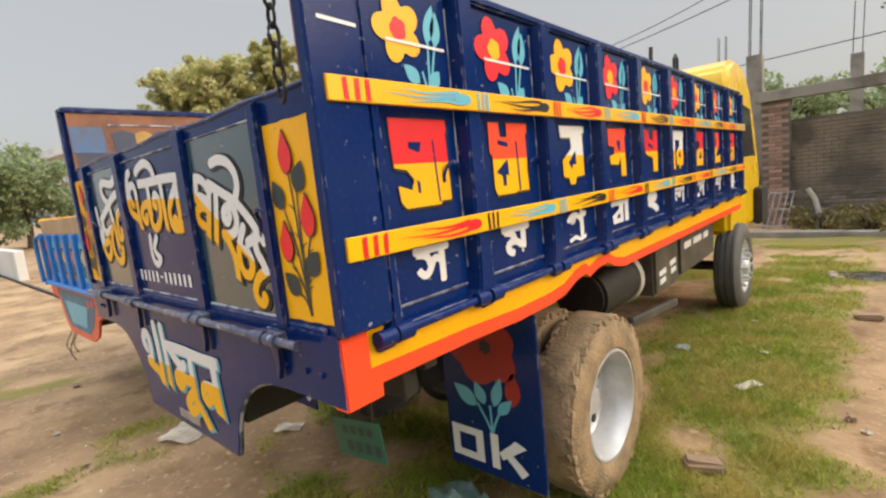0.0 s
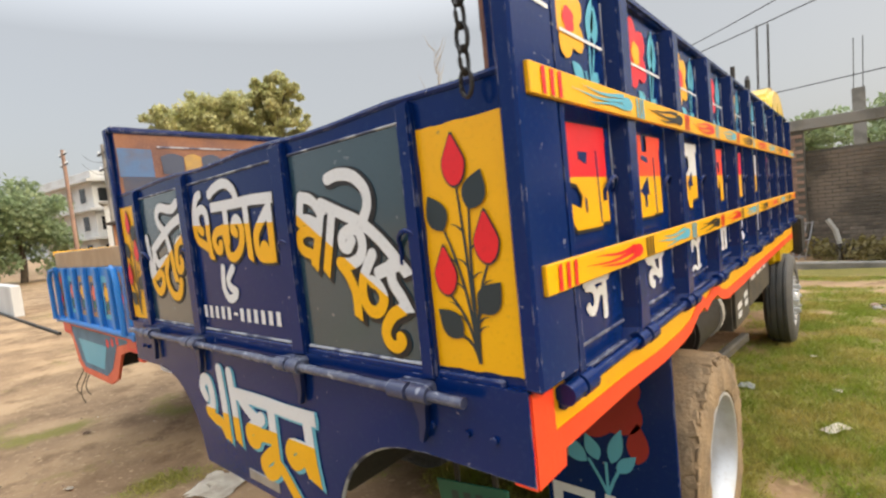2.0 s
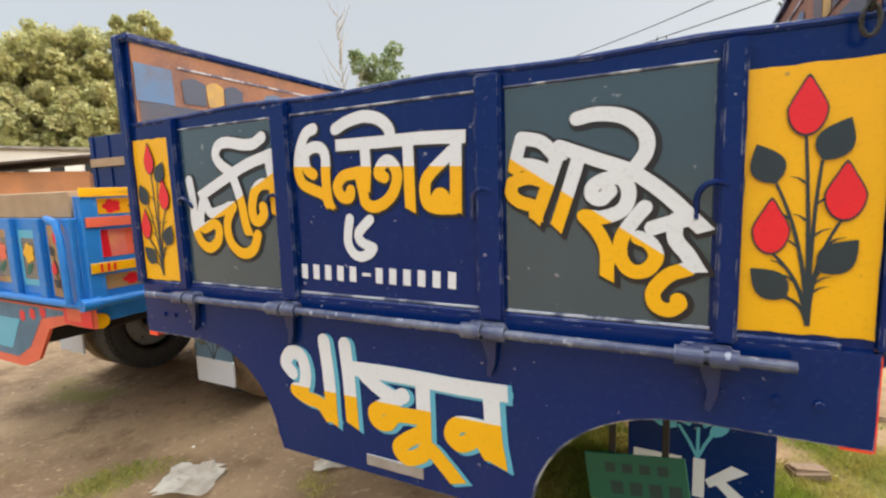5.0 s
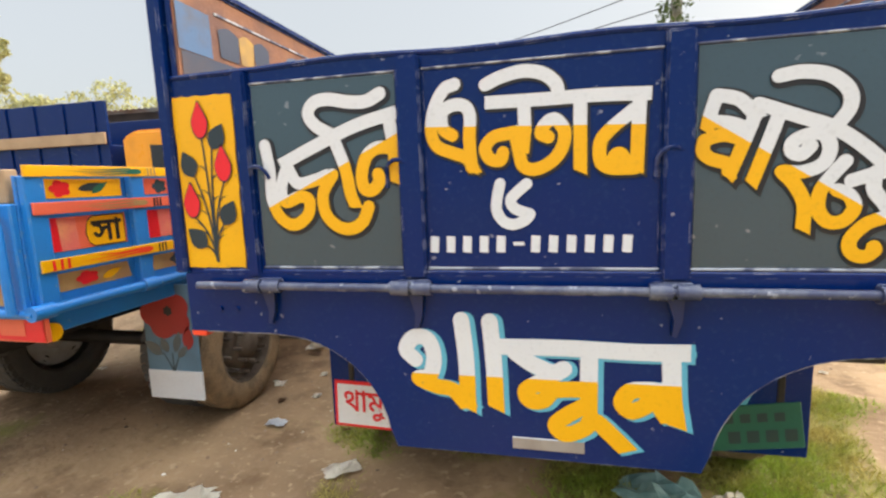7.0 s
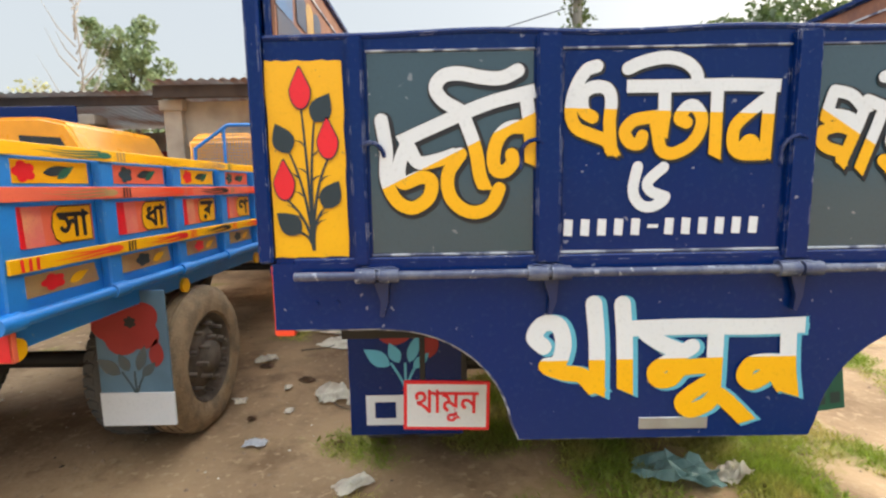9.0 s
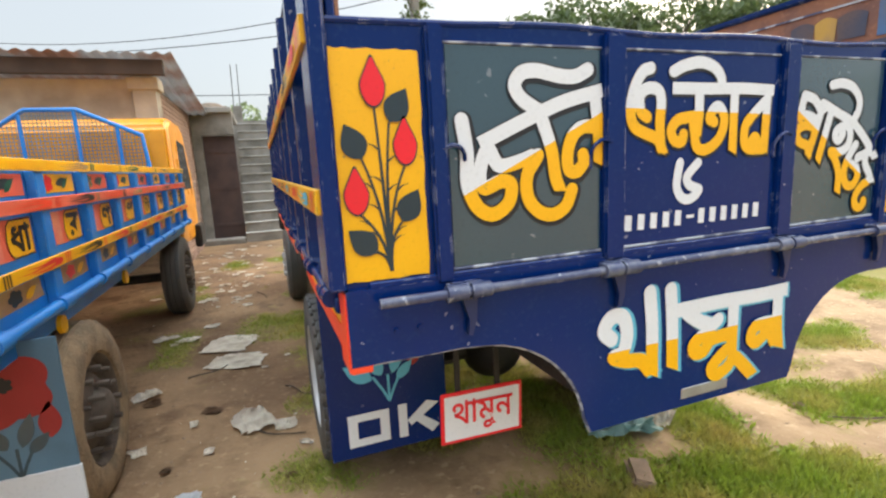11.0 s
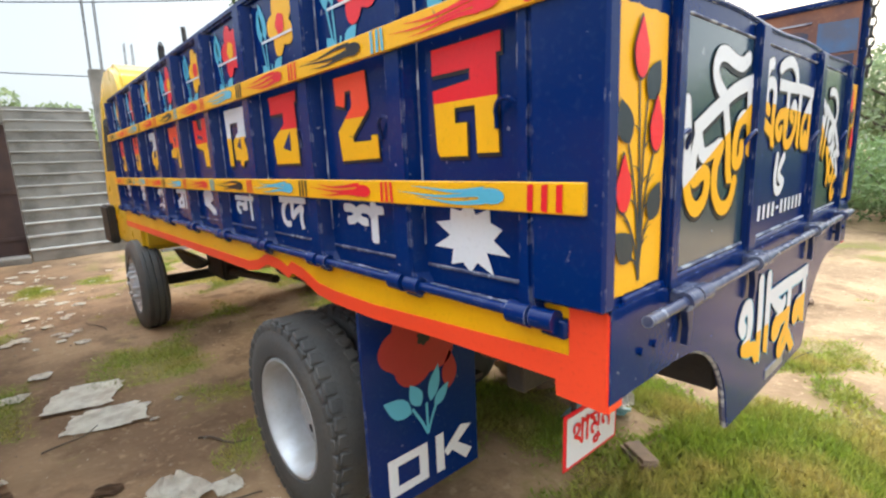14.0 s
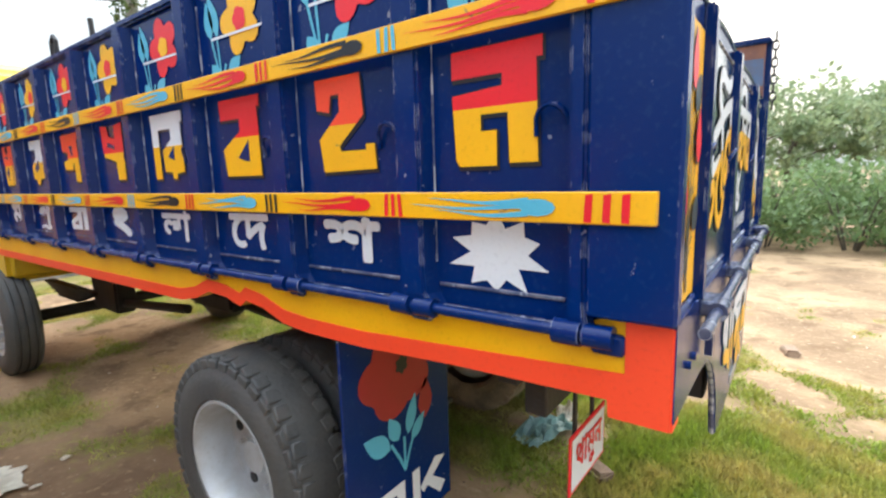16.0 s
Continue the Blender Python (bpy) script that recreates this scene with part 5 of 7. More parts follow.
def mud_flap(parent, x0, x1, y, z0, z1, base, flower_mat, letters=None, k_end=0.0, leaf=None):
    """A hanging flap with a painted poppy; letters gives the left edge of the white OK, k_end its right edge."""
    bm = bmesh.new()
    block(bm, (x0, z0, -0.012), (x1, z1, 0.0), 0.004)
    M = REAR @ Matrix.Translation((0, 0, -y))
    flap = part("mud_flap", bm, base, parent, "mud flap painted with a red poppy", M)
    c = (x0 + x1) / 2

    def painted(name, mat, pts_list, depth):
        bm = bmesh.new()
        for pts in pts_list:
            shape(bm, pts, depth, 0)
        part(name, bm, mat, flap, "", M)

    painted("poppy_bloom", flower_mat, [bloom_pts(c - 0.02, z1 - 0.19, 0.165, 5, depth=0.2, turn=0.3, sq=1.15)], 0.002)
    painted("poppy_heart", BLACK, [bloom_pts(c, z1 - 0.17, 0.035, 6, n=18)], 0.0035)
    painted("poppy_bud", flower_mat, [leaf_pts(c + 0.12, z1 - 0.42, 0.16, 0.08, 1.5)], 0.002)
    for dx, dy, ang, ln, wd in ((-0.075, -0.455, 2.55, 0.15, 0.078), (-0.03, -0.44, 2.0, 0.11, 0.062), (0.02, -0.44, 1.25, 0.15, 0.055), (0.04, -0.47, 0.8, 0.11, 0.05)):
        painted("poppy_leaf", leaf or CYAN, [leaf_pts(c + dx, z1 + dy, ln, wd, ang)], 0.0026)
    for dx in (-0.07, 0.0, 0.06):
        bm = bmesh.new()
        ribbon(bm, [(c + dx, z1 - 0.44), (c + dx * 0.4, z1 - 0.51), (c, z1 - 0.57)], 0.012, 0.0022 + 0.002 * abs(dx), 0)
        part("poppy_stem", bm, leaf or CYAN, flap, "", M)
    if letters is not None:
        zt, zb, t = z0 + 0.21, z0 + 0.055, 0.036
        L = k_end - letters
        a, b = letters, letters + 0.44 * L
        painted("letter", WHITE, [((a, zb), (b, zb), (b, zb + t), (a, zb + t)), ((a, zt - t), (b, zt - t), (b, zt), (a, zt)), ((a, zb + t), (a + 1.2 * t, zb + t), (a + 1.2 * t, zt - t), (a, zt - t)), ((b - 1.2 * t, zb + t), (b, zb + t), (b, zt - t), (b - 1.2 * t, zt - t))], 0.0022)
        k = letters + 0.54 * L
        q = 0.46 * L
        bm = bmesh.new()
        shape(bm, [(k, zb - 0.005), (k + 0.042, zb - 0.005), (k + 0.042, zt + 0.005), (k, zt + 0.005)], 0.0022)
        shape(bm, [(k + 0.042, zb + 0.075), (k + 0.70 * q, zt), (k + q, zt - 0.02), (k + 0.06, zb + 0.045)], 0.0026)
        shape(bm, [(k + 0.06, zb + 0.085), (k + 0.82 * q, zb - 0.012), (k + q, zb + 0.022), (k + 0.09, zb + 0.105)], 0.0030)
        part("letter", bm, WHITE, flap, "white painted letter K", M)
    return flap


mud_flap(lorry, 0.59, 1.11, 0.92, 0.365, 1.15, NAVY, DULLRED, 0.613, 1.025)
mud_flap(lorry, -1.11, -0.555, 0.92, 0.335, 1.15, NAVY, DULLRED, -1.03, -0.598)

M = REAR @ Matrix.Translation((0.67, 0.785, -0.335)) @ Matrix.Rotation(radians(8), 4, "Z")
bm = bmesh.new()
block(bm, (-0.145, -0.078, -0.006), (0.145, 0.078, 0.0), 0.003)
plate = part("number_plate", bm, GREENPLATE, lorry, "green number plate with faded pale bars", M)
for k in range(4):
    bm = bmesh.new()
    x = -0.085 + 0.05 * k
    shape(bm, [(x, 0.018), (x + 0.03, 0.018), (x + 0.03, 0.048), (x, 0.048)], 0.002)
    part("painted_bar", bm, PALEGREEN, plate, "", M)
    bm = bmesh.new()
    x = -0.075 + 0.055 * k
    shape(bm, [(x, -0.052), (x + 0.036, -0.052), (x + 0.036, -0.010), (x, -0.010)], 0.002)
    part("painted_bar", bm, PALEGREEN, plate, "", M)
M = REAR @ Matrix.Translation((-0.635, 0.770, -0.32)) @ Matrix.Rotation(radians(-1.5), 4, "Z")
bm = bmesh.new()
block(bm, (-0.156, -0.094, -0.006), (0.156, 0.094, 0.0), 0.003)
sign = part("stop_plate", bm, RED, lorry, "white plate edged in red with a red word", M)
bm = bmesh.new()
shape(bm, [(-0.143, -0.081), (0.143, -0.081), (0.143, 0.081), (-0.143, 0.081)], 0.0015)
part("white_field", bm, WHITE, sign, "", M)
lettering(sign, M, "থামুন", (-0.115, 0.115, -0.06, 0.062), 0.003, RED, bold=0.014, name="painted_word", label="red lettering")
for x in (-0.72, -0.57, 0.60, 0.75):
    bm = bmesh.new()
    back = 0.328 if x < 0 else 0.343
    block(bm, (x - 0.010, back, 0.80), (x + 0.010, back + 0.010, 1.05), 0.002)
    part("plate_bracket", bm, UNDER, lorry)
bm = bmesh.new()
block(bm, (-1.0, 0.30, 1.03), (1.0, 0.36, 1.12), 0.004)
part("rear_cross_member", bm, UNDER, lorry)


def cab(parent, prof, half, mat, glass):
    """A lorry cab from its side profile (y, z), with windows, door and lamps."""
    bm = bmesh.new()
    prism(bm, prof, -half, half)
    bmesh.ops.bevel(bm, geom=[e for e in bm.edges], offset=0.05, segments=3, affect="EDGES")
    body = part("cab", bm, mat, parent, "painted steel cab", RIGHT, smooth=True)
    for s, M in ((1, RIGHT), (-1, LEFT)):
        bm = bmesh.new()
        pts = [(s * y, v) for y, v in glass]
        prism(bm, pts if s > 0 else pts[::-1], half - 0.01, half + 0.004)
        part("side_window", bm, GLASSDARK, body, "", M)
    return body


cab(lorry, [(5.06, 0.85), (6.85, 0.80), (6.88, 1.45), (6.62, 1.85), (6.30, 2.42), (6.02, 2.60), (5.75, 2.69), (5.42, 2.69), (5.14, 2.58), (5.06, 2.40)], 1.0, CABYEL, [(5.55, 1.65), (6.55, 1.65), (6.25, 2.2), (5.55, 2.25)])
for s in (-1, 1):
    bm = bmesh.new()
    block(bm, (s * 0.99, 6.42, 0.80), (s * 1.09, 6.90, 1.25), 0.02, 2)
    part("step_box", bm, UNDER, lorry)
for s in (-1, 1):
    for y in (2.45, 2.95):
        bm = bmesh.new()
        if y > 2.5:
            tube(bm, [(s * 1.10, y - 0.03, 2.28), (s * 1.10, y - 0.03, 2.36), (s * 1.10, y, 2.385), (s * 1.10, y + 0.035, 2.36), (s * 1.10, y + 0.035, 2.28)], 0.011, 8)
        else:
            rod(bm, (s * 1.10, y, 2.27), (s * 1.10, y + 0.01, 2.37), 0.012, 8)
        part("top_hook", bm, UNDER, lorry, smooth=True)


# ---- the blue lorry beside it ----
blue = empty("blue_lorry", "bright blue cargo lorry with yellow and coral bars, parked", "truck", pose(-3.285, 0.33, -0.018))
B_END, B_HW = 5.35, 1.075


def blue_side(M, flip):
    S = (lambda a, b: (-b, -a)) if flip else (lambda a, b: (a, b))
    bm = bmesh.new()
    a, b = S(0, B_END)
    block(bm, (a, 1.10, B_HW - 0.04), (b, 1.72, B_HW - 0.02), 0.003)
    wall = part("side_wall", bm, BLUE, blue, "bright blue ribbed side", M)
    pitch = B_END / 9
    for k in range(10):
        c = min(max(k * pitch, 0.05), B_END - 0.05)
        a, b = S(c - 0.045, c + 0.045)
        bm = bmesh.new()
        block(bm, (a, 1.12, B_HW - 0.021), (b, 1.72, B_HW + 0.022), 0.006)
        part("rib", bm, BLUE, wall, "", M)
    texts = ["সা", "ধা", "র", "ণ", "প", "ির", "ব", "হ", "ন"]
    for k in range(9):
        u0, u1 = S(k * pitch + 0.07, (k + 1) * pitch - 0.07)
        c = (u0 + u1) / 2
        plate = lambda g: [(c - 0.005 - g, 1.44), (c + 0.005, 1.392 - g), (c + 0.035, 1.372 - g), (u1 - 0.015 + g, 1.372 - g), (u1 - 0.015 + g, 1.518 + g), (c + 0.035, 1.518 + g), (c + 0.005, 1.495 + g)]
        third_ = (u1 - u0) / 5
        for name, mat, pts, depth in (
                ("red_field", RED, [(u0, 1.365), (u0 + third_, 1.365), (u0 + 0.9 * third_, 1.525), (u0, 1.525)], 0.0168),
                ("pink_field", PINK, [(u0 + third_, 1.365), (u0 + 2 * third_, 1.365), (u0 + 1.9 * third_, 1.525), (u0 + 0.9 * third_, 1.525)], 0.0168),
                ("coral_field", CORAL, [(u0 + 2 * third_, 1.365), (u1, 1.365), (u1, 1.525), (u0 + 1.9 * third_, 1.525)], 0.0175),
                ("plate_edge", BLACK, plate(0.006), 0.0160),
                ("letter_plate", YELLOW, plate(0.0), 0.0148),
                ("upper_panel", YELLOW if k % 2 == 0 else CORAL, [(u0, 1.615), (u1, 1.615), (u1, 1.705), (u0, 1.705)], 0.0175),
                ("painted_bloom", RED if k % 2 == 0 else SLATE, bloom_pts(u0 + 0.12, 1.66, 0.042, 5, sq=1.3), 0.0155),
                ("painted_leaf", LEAF, leaf_pts(c - 0.02, 1.655, 0.16, 0.04, 0.15), 0.0155),
                ("painted_leaf", GREENPLATE, leaf_pts(c + 0.05, 1.635, 0.11, 0.035, 0.5), 0.0150),
                ("lower_panel", TAN, [(u0, 1.175), (u1, 1.175), (u1 - 0.02, 1.262), (u0 + 0.02, 1.262)], 0.0175),
                ("painted_bloom", LEAF if k % 2 else RED, bloom_pts(c - 0.03, 1.22, 0.035, 5, sq=1.8), 0.0155),
                ("painted_leaf", YELLOW, leaf_pts(c + 0.05, 1.20, 0.12, 0.04, 0.3), 0.0150)):
            bm = bmesh.new()
            shape(bm, pts, B_HW - depth)
            part(name, bm, mat, wall, "", M)
        t = texts[8 - k if flip else k]
        lettering(wall, M, t, (c + 0.020, u1 - 0.03, 1.388, 1.505), B_HW - 0.0140, BLACK, bold=0.022, name="letter", label="black letter")
    decorated_bar(wall, M, 0.0, B_END, 1.715, 1.765, B_HW + 0.036, YELLOW, [GREENPLATE, YELLOW, TAN], flip, 12, ends=False, pitch=0.595, label="yellow top bar")
    decorated_bar(wall, M, 0.02, B_END, 1.545, 1.60, B_HW + 0.036, CORAL, [TAN, ORANGE, BLACK], flip, 13, ends=False, pitch=0.595, label="coral painted bar")
    decorated_bar(wall, M, 0.02, B_END, 1.285, 1.34, B_HW + 0.036, YELLOW, [ORANGE, RED, BLACK], flip, 14, pitch=0.595, label="yellow bar with painted flames")
    bm = bmesh.new()
    a, b = S(0.0, B_END)
    rod(bm, (a, 1.115, B_HW + 0.02), (b, 1.115, B_HW + 0.02), 0.026, 12)
    for k in range(10):
        c = k * pitch
        c = -c if flip else c
        rod(bm, (c - 0.05, 1.115, B_HW + 0.02), (c + 0.05, 1.115, B_HW + 0.02), 0.036, 12)
    part("hinge_rod", bm, BLUE, wall, "", M, smooth=True)
    bm = bmesh.new()
    block(bm, (a, 0.99, B_HW - 0.08), (b, 1.09, B_HW - 0.03), 0.004)
    part("sill", bm, BLUE, wall, "", M)
    for c in (0.06, 1.25, 2.4):
        bm = bmesh.new()
        uu = -c if flip else c
        rod(bm, (uu, 1.0, B_HW - 0.03), (uu, 1.0, B_HW - 0.012), 0.045, 16)
        part("painted_disc", bm, YELLOW, wall, "yellow painted disc", M)


blue_side(RIGHT, False)
blue_side(LEFT, True)
bm = bmesh.new()
block(bm, (-1.06, 1.12, -0.01), (1.06, 1.60, 0.008), 0.003)
bgate = part("tailgate", bm, BLUE, blue, "bright blue tailgate with painted panels", REAR)
for k in range(7):
    x = -1.02 + 0.34 * k
    bm = bmesh.new()
    block(bm, (x - 0.035, 1.12, 0.006), (x + 0.035, 1.60, 0.04), 0.006)
    part("rib", bm, BLUE, bgate, "", REAR)
for s in (-1, 1):
    tulip_panel(bgate, s * 0.85 - 0.10, s * 0.85 + 0.10, 1.14, 1.56, 0.0125, REAR, 21 + s, TAN)
for k in range(1, 5):
    x0, x1 = -1.02 + 0.34 * k + 0.06, -1.02 + 0.34 * (k + 1) - 0.06
    bm = bmesh.new()
    shape(bm, [(x0, 1.19), (x1, 1.19), (x1, 1.53), (x0, 1.53)], 0.0105)
    panel = part("painted_panel", bm, CYAN if k in (1, 4) else TAN, bgate, "painted picture panel", REAR)
    for name, mat, pts, depth in (("picture_field", SLATE, [(x0 + 0.03, 1.23), (x1 - 0.03, 1.23), (x1 - 0.03, 1.48), (x0 + 0.03, 1.48)], 0.0125),
                                  ("painted_bloom", CORAL if k % 2 else YELLOW, bloom_pts((x0 + x1) / 2, 1.39, 0.065, 5), 0.0145),
                                  ("painted_leaf", GREENPLATE, leaf_pts((x0 + x1) / 2 - 0.05, 1.26, 0.11, 0.05, 0.7), 0.0140)):
        bm = bmesh.new()
        shape(bm, pts, depth)
        part(name, bm, mat, panel, "", REAR)
for s in (-1, 1):
    bm = bmesh.new()
    tube(bm, [(s * 1.02, 1.12, 0.07), (s * 1.02, 1.50, 0.075), (s * 0.98, 1.58, 0.07), (s * 0.85, 1.60, 0.05)], 0.02, 8)
    part("corner_handle", bm, BLUE, bgate, "", REAR, smooth=True)
bm = bmesh.new()
block(bm, (-1.07, 0.0, 1.60), (1.0, 0.06, 1.75), 0.006)
part("plank", bm, PLANK, blue, "weathered wooden plank laid above the tailgate")
bm = bmesh.new()
sk = [(-1.10, 1.10), (-1.10, 0.97), (-0.86, 0.95), (-0.72, 0.70), (-0.58, 0.63), (0.22, 0.63), (0.42, 0.70), (0.60, 0.92), (0.8, 0.97), (1.10, 0.97), (1.10, 1.10)]
prism(bm, sk[::-1], -0.02, 0.0)
bskirt = part("rear_skirt", bm, CORAL, blue, "coral and blue painted rear skirt", REAR)
bm = bmesh.new()
shape(bm, [(-0.95, 1.05), (-0.80, 0.99), (-0.62, 0.75), (-0.5, 0.69), (0.16, 0.69), (0.34, 0.78), (0.52, 0.98), (0.95, 1.05)], 0.002, 0)
shape(bm, [(-0.45, 0.74), (0.1, 0.74), (0.25, 0.95), (-0.6, 0.95)], 0.004, 1)
for k in range(3):
    shape(bm, bloom_pts(0.55 - 0.13 * k, 1.02 - 0.02 * k, 0.04, 6), 0.004, 2)
for s in (-1, 1):
    shape(bm, [(s * 1.095, 0.975), (s * 1.095, 1.085), (s * 0.80, 1.085), (s * 0.80, 0.985)], 0.006, 2)
    shape(bm, [(s * 0.99, 1.0), (s * 0.99, 1.085), (s * 0.84, 1.085), (s * 0.84, 1.0)], 0.008, 3)
part("painted_border", bm, [DIRTYBLUE, CYAN, RED, CORAL], bskirt, "", REAR)
bm = bmesh.new()
rod(bm, (-1.1, 1.11, 0.03), (1.1, 1.11, 0.03), 0.024, 12)
part("hinge_rod", bm, BLUE, blue, "", REAR, smooth=True)
bm = bmesh.new()
block(bm, (-1.03, 0.0, 1.06), (1.03, B_END, 1.10), 0.003)
part("bed_floor", bm, RUST, blue)
bm = bmesh.new()
block(bm, (-1.03, B_END - 0.04, 1.10), (1.03, B_END, 1.74), 0.004)
part("headboard", bm, BLUE, blue)
for s in (-1, 1):
    bm = bmesh.new()
    block(bm, (s * 0.38, 0.03, 0.80), (s * 0.46, 6.6, 1.0), 0.006)
    part("chassis_rail", bm, UNDER, blue)
    for y, fr in ((1.39, False), (5.1, True)):
        wheel(blue, s * (0.94 if fr else 1.0), y, 0.493, s, MUDRUBBER if not fr else RUBBER, front=True, label="muddy lugged tyre", rim=MUDRIM)
        if not fr:
            wheel(blue, s * 0.72, y, 0.493, s, RUBBER)
for y in (1.39, 5.1):
    bm = bmesh.new()
    rod(bm, (-0.9, y, 0.493), (0.9, y, 0.493), 0.055, 12)
    part("axle", bm, UNDER, blue, smooth=True)
for s in (-1, 1):
    x0, x1 = (0.785, 1.175) if s > 0 else (-1.175, -0.785)
    f = mud_flap(blue, x0, x1, 0.82, 0.48, 1.06, DIRTYBLUE, DULLRED, leaf=SLATE)
    bm = bmesh.new()
    block(bm, (x0 - 0.005, 0.31, -0.014), (x1 + 0.005, 0.50, 0.004), 0.004)
    part("white_panel", bm, WHITE, f, "dirty white lower panel", REAR @ Matrix.Translation((0, 0, -0.82)))
bm = bmesh.new()
tube(bm, [(-0.86, 5.30, 1.70), (-0.84, 5.30, 2.16), (-0.36, 5.30, 2.48), (0.13, 5.30, 2.48), (0.74, 5.30, 2.18), (0.78, 5.30, 1.70)], 0.026, 8)
for x, z in ((-0.42, 2.44), (0.10, 2.48), (0.50, 2.30)):
    rod(bm, (x, 5.30, 1.70), (x, 5.30, z), 0.022, 8)
part("load_rack", bm, BLUE, blue, "light blue pipe rack behind the cab", smooth=True)
bm = bmesh.new()
for k in range(40):
    x = -0.82 + 0.04 * k
    top = min(2.48, 2.16 + 0.66 * (x + 0.84), 2.48 - 0.49 * (x - 0.13))
    rod(bm, (x, 5.31, 1.70), (x, 5.31, top), 0.004, 4)
for k in range(18):
    z = 1.74 + 0.04 * k
    e0 = -0.82 if z < 2.16 else -0.84 + (z - 2.16) * 1.5
    e1 = 0.75 if z < 2.18 else 0.74 - (z - 2.18) * 2.0
    rod(bm, (e0, 5.315, z), (e1, 5.315, z), 0.004, 4)
part("rack_mesh", bm, DIRTYBLUE, blue, "wire mesh infill of the rack")
cab(blue, [(5.42, 0.80), (7.10, 0.72), (7.14, 1.35), (6.92, 1.75), (6.62, 2.32), (6.3, 2.42), (5.7, 2.42), (5.42, 2.3)], 1.0, CABORANGE, [(5.95, 1.5), (6.85, 1.5), (6.55, 2.12), (5.95, 2.16)])
bm = bmesh.new()
block(bm, (0.98, 6.6, 0.62), (1.08, 7.1, 0.95), 0.02, 2)
part("step_box", bm, UNDER, blue)


# ---- more parked lorries under the shed ----
def plain_lorry(at, mat, cabmat, label, high=0.55):
    e = empty("parked_lorry", label, "truck", at)
    bm = bmesh.new()
    block(bm, (-1.05, 0, 1.05), (1.05, 4.6, 1.12), 0.004)
    part("bed_floor", bm, RUST, e)
    for s in (-1, 1):
        bm = bmesh.new()
        block(bm, (s * 1.03, 0, 1.12), (s * 1.08, 4.6, 1.12 + high), 0.006)
        part("side_wall", bm, mat, e)
        for k in range(8):
            bm = bmesh.new()
            block(bm, (s * 1.075, 0.1 + 0.6 * k, 1.12), (s * 1.11, 0.2 + 0.6 * k, 1.12 + high), 0.005)
            part("rib", bm, mat, e)
        for y, fr in ((1.2, False), (5.0, True)):
            wheel(e, s * 0.94, y, 0.475, s, RUBBER, front=fr)
    bm = bmesh.new()
    block(bm, (-1.06, -0.04, 1.10), (1.06, 0, 1.12 + high * 0.8), 0.006)
    part("tailgate", bm, mat, e)
    bm = bmesh.new()
    block(bm, (-1.06, 4.5, 1.12), (1.06, 4.56, 2.15), 0.006)
    part("headboard", bm, mat, e)
    bm = bmesh.new()
    block(bm, (-0.45, 0.1, 0.80), (0.45, 6.2, 1.04), 0.01)
    part("chassis", bm, UNDER, e)
    cab(e, [(4.75, 0.80), (6.4, 0.75), (6.44, 1.35), (6.2, 1.75), (5.95, 2.28), (5.6, 2.36), (5.0, 2.36), (4.75, 2.25)], 1.0, cabmat, [(5.3, 1.5), (6.15, 1.5), (5.85, 2.08), (5.3, 2.12)])
    return e


third = plain_lorry(pose(-13.35, 7.5, 0, 0, 0, -90) @ Matrix.Scale(1.16, 4), NAVY, CABORANGE, "navy high-sided cargo lorry with an amber cab, parked", 1.72)
bm = bmesh.new()
block(bm, (1.11, 0.1, 2.16), (1.15, 4.6, 2.34), 0.006)
part("plank", bm, PLANK, third, "pale wooden plank along the side")


# ---- shed, stair and walls ----
def corrugated(name, x0, x1, y0, z0, y1, z1, mat, label, parent):
    bm = bmesh.new()
    n = int((x1 - x0) / 0.045)
    rows = []
    for y, z in ((y0, z0), ((y0 + y1) / 2, (z0 + z1) / 2 - 0.03), (y1, z1)):
        rows.append([bm.verts.new((x0 + (x1 - x0) * k / n, y, z + 0.022 * math.sin(k * math.pi / 2 + 0.4))) for k in range(n + 1)])
    for a, b in zip(rows, rows[1:]):
        for k in range(n):
            bm.faces.new((a[k], a[k + 1], b[k + 1], b[k]))
    r = bmesh.ops.solidify(bm, geom=bm.faces[:], thickness=0.008)
    return part(name, bm, mat, parent, label)


shed = empty("repair_shed", "open-fronted repair shed with plaster pillars and tin roof", "shed", pose(0, 0, 0), kind="structure")
corrugated("tin_roof", -5.6, -2.30, 7.1, 3.42, 12.2, 3.05, TIN, "rust-streaked corrugated tin roof", shed)
corrugated("tin_roof", -18, -5.62, 8.95, 3.62, 12.2, 3.25, TIN, "rust-streaked corrugated tin roof", shed)
bm = bmesh.new()
block(bm, (-5.6, 7.25, 3.15), (-2.45, 7.37, 3.36), 0.004)
block(bm, (-18, 9.1, 3.36), (-5.62, 9.2, 3.55), 0.004)
part("front_beam", bm, DARKWOOD, shed)
for x in (-2.95, -5.6, -8.3, -11.0, -13.7):
    bm = bmesh.new()
    py = 7.55 if x > -6 else 9.15
    block(bm, (x, py, -0.05), (x + 0.32, py + 0.32, 3.20), 0.01)
    block(bm, (x - 0.05, py - 0.05, 2.98), (x + 0.37, py + 0.37, 3.16), 0.01)
    part("pillar", bm, PLASTER, shed, "stained plaster pillar")
bm = bmesh.new()
block(bm, (-16, 11.8, -0.05), (-2.72, 12.05, 3.1), 0.004)
block(bm, (-16, 9.3, -0.05), (-15.75, 11.8, 3.2), 0.004)
part("back_wall", bm, PLASTER, shed)
bm = bmesh.new()
block(bm, (-9.5, 11.70, 0.1), (-5.4, 11.76, 2.6), 0.004)
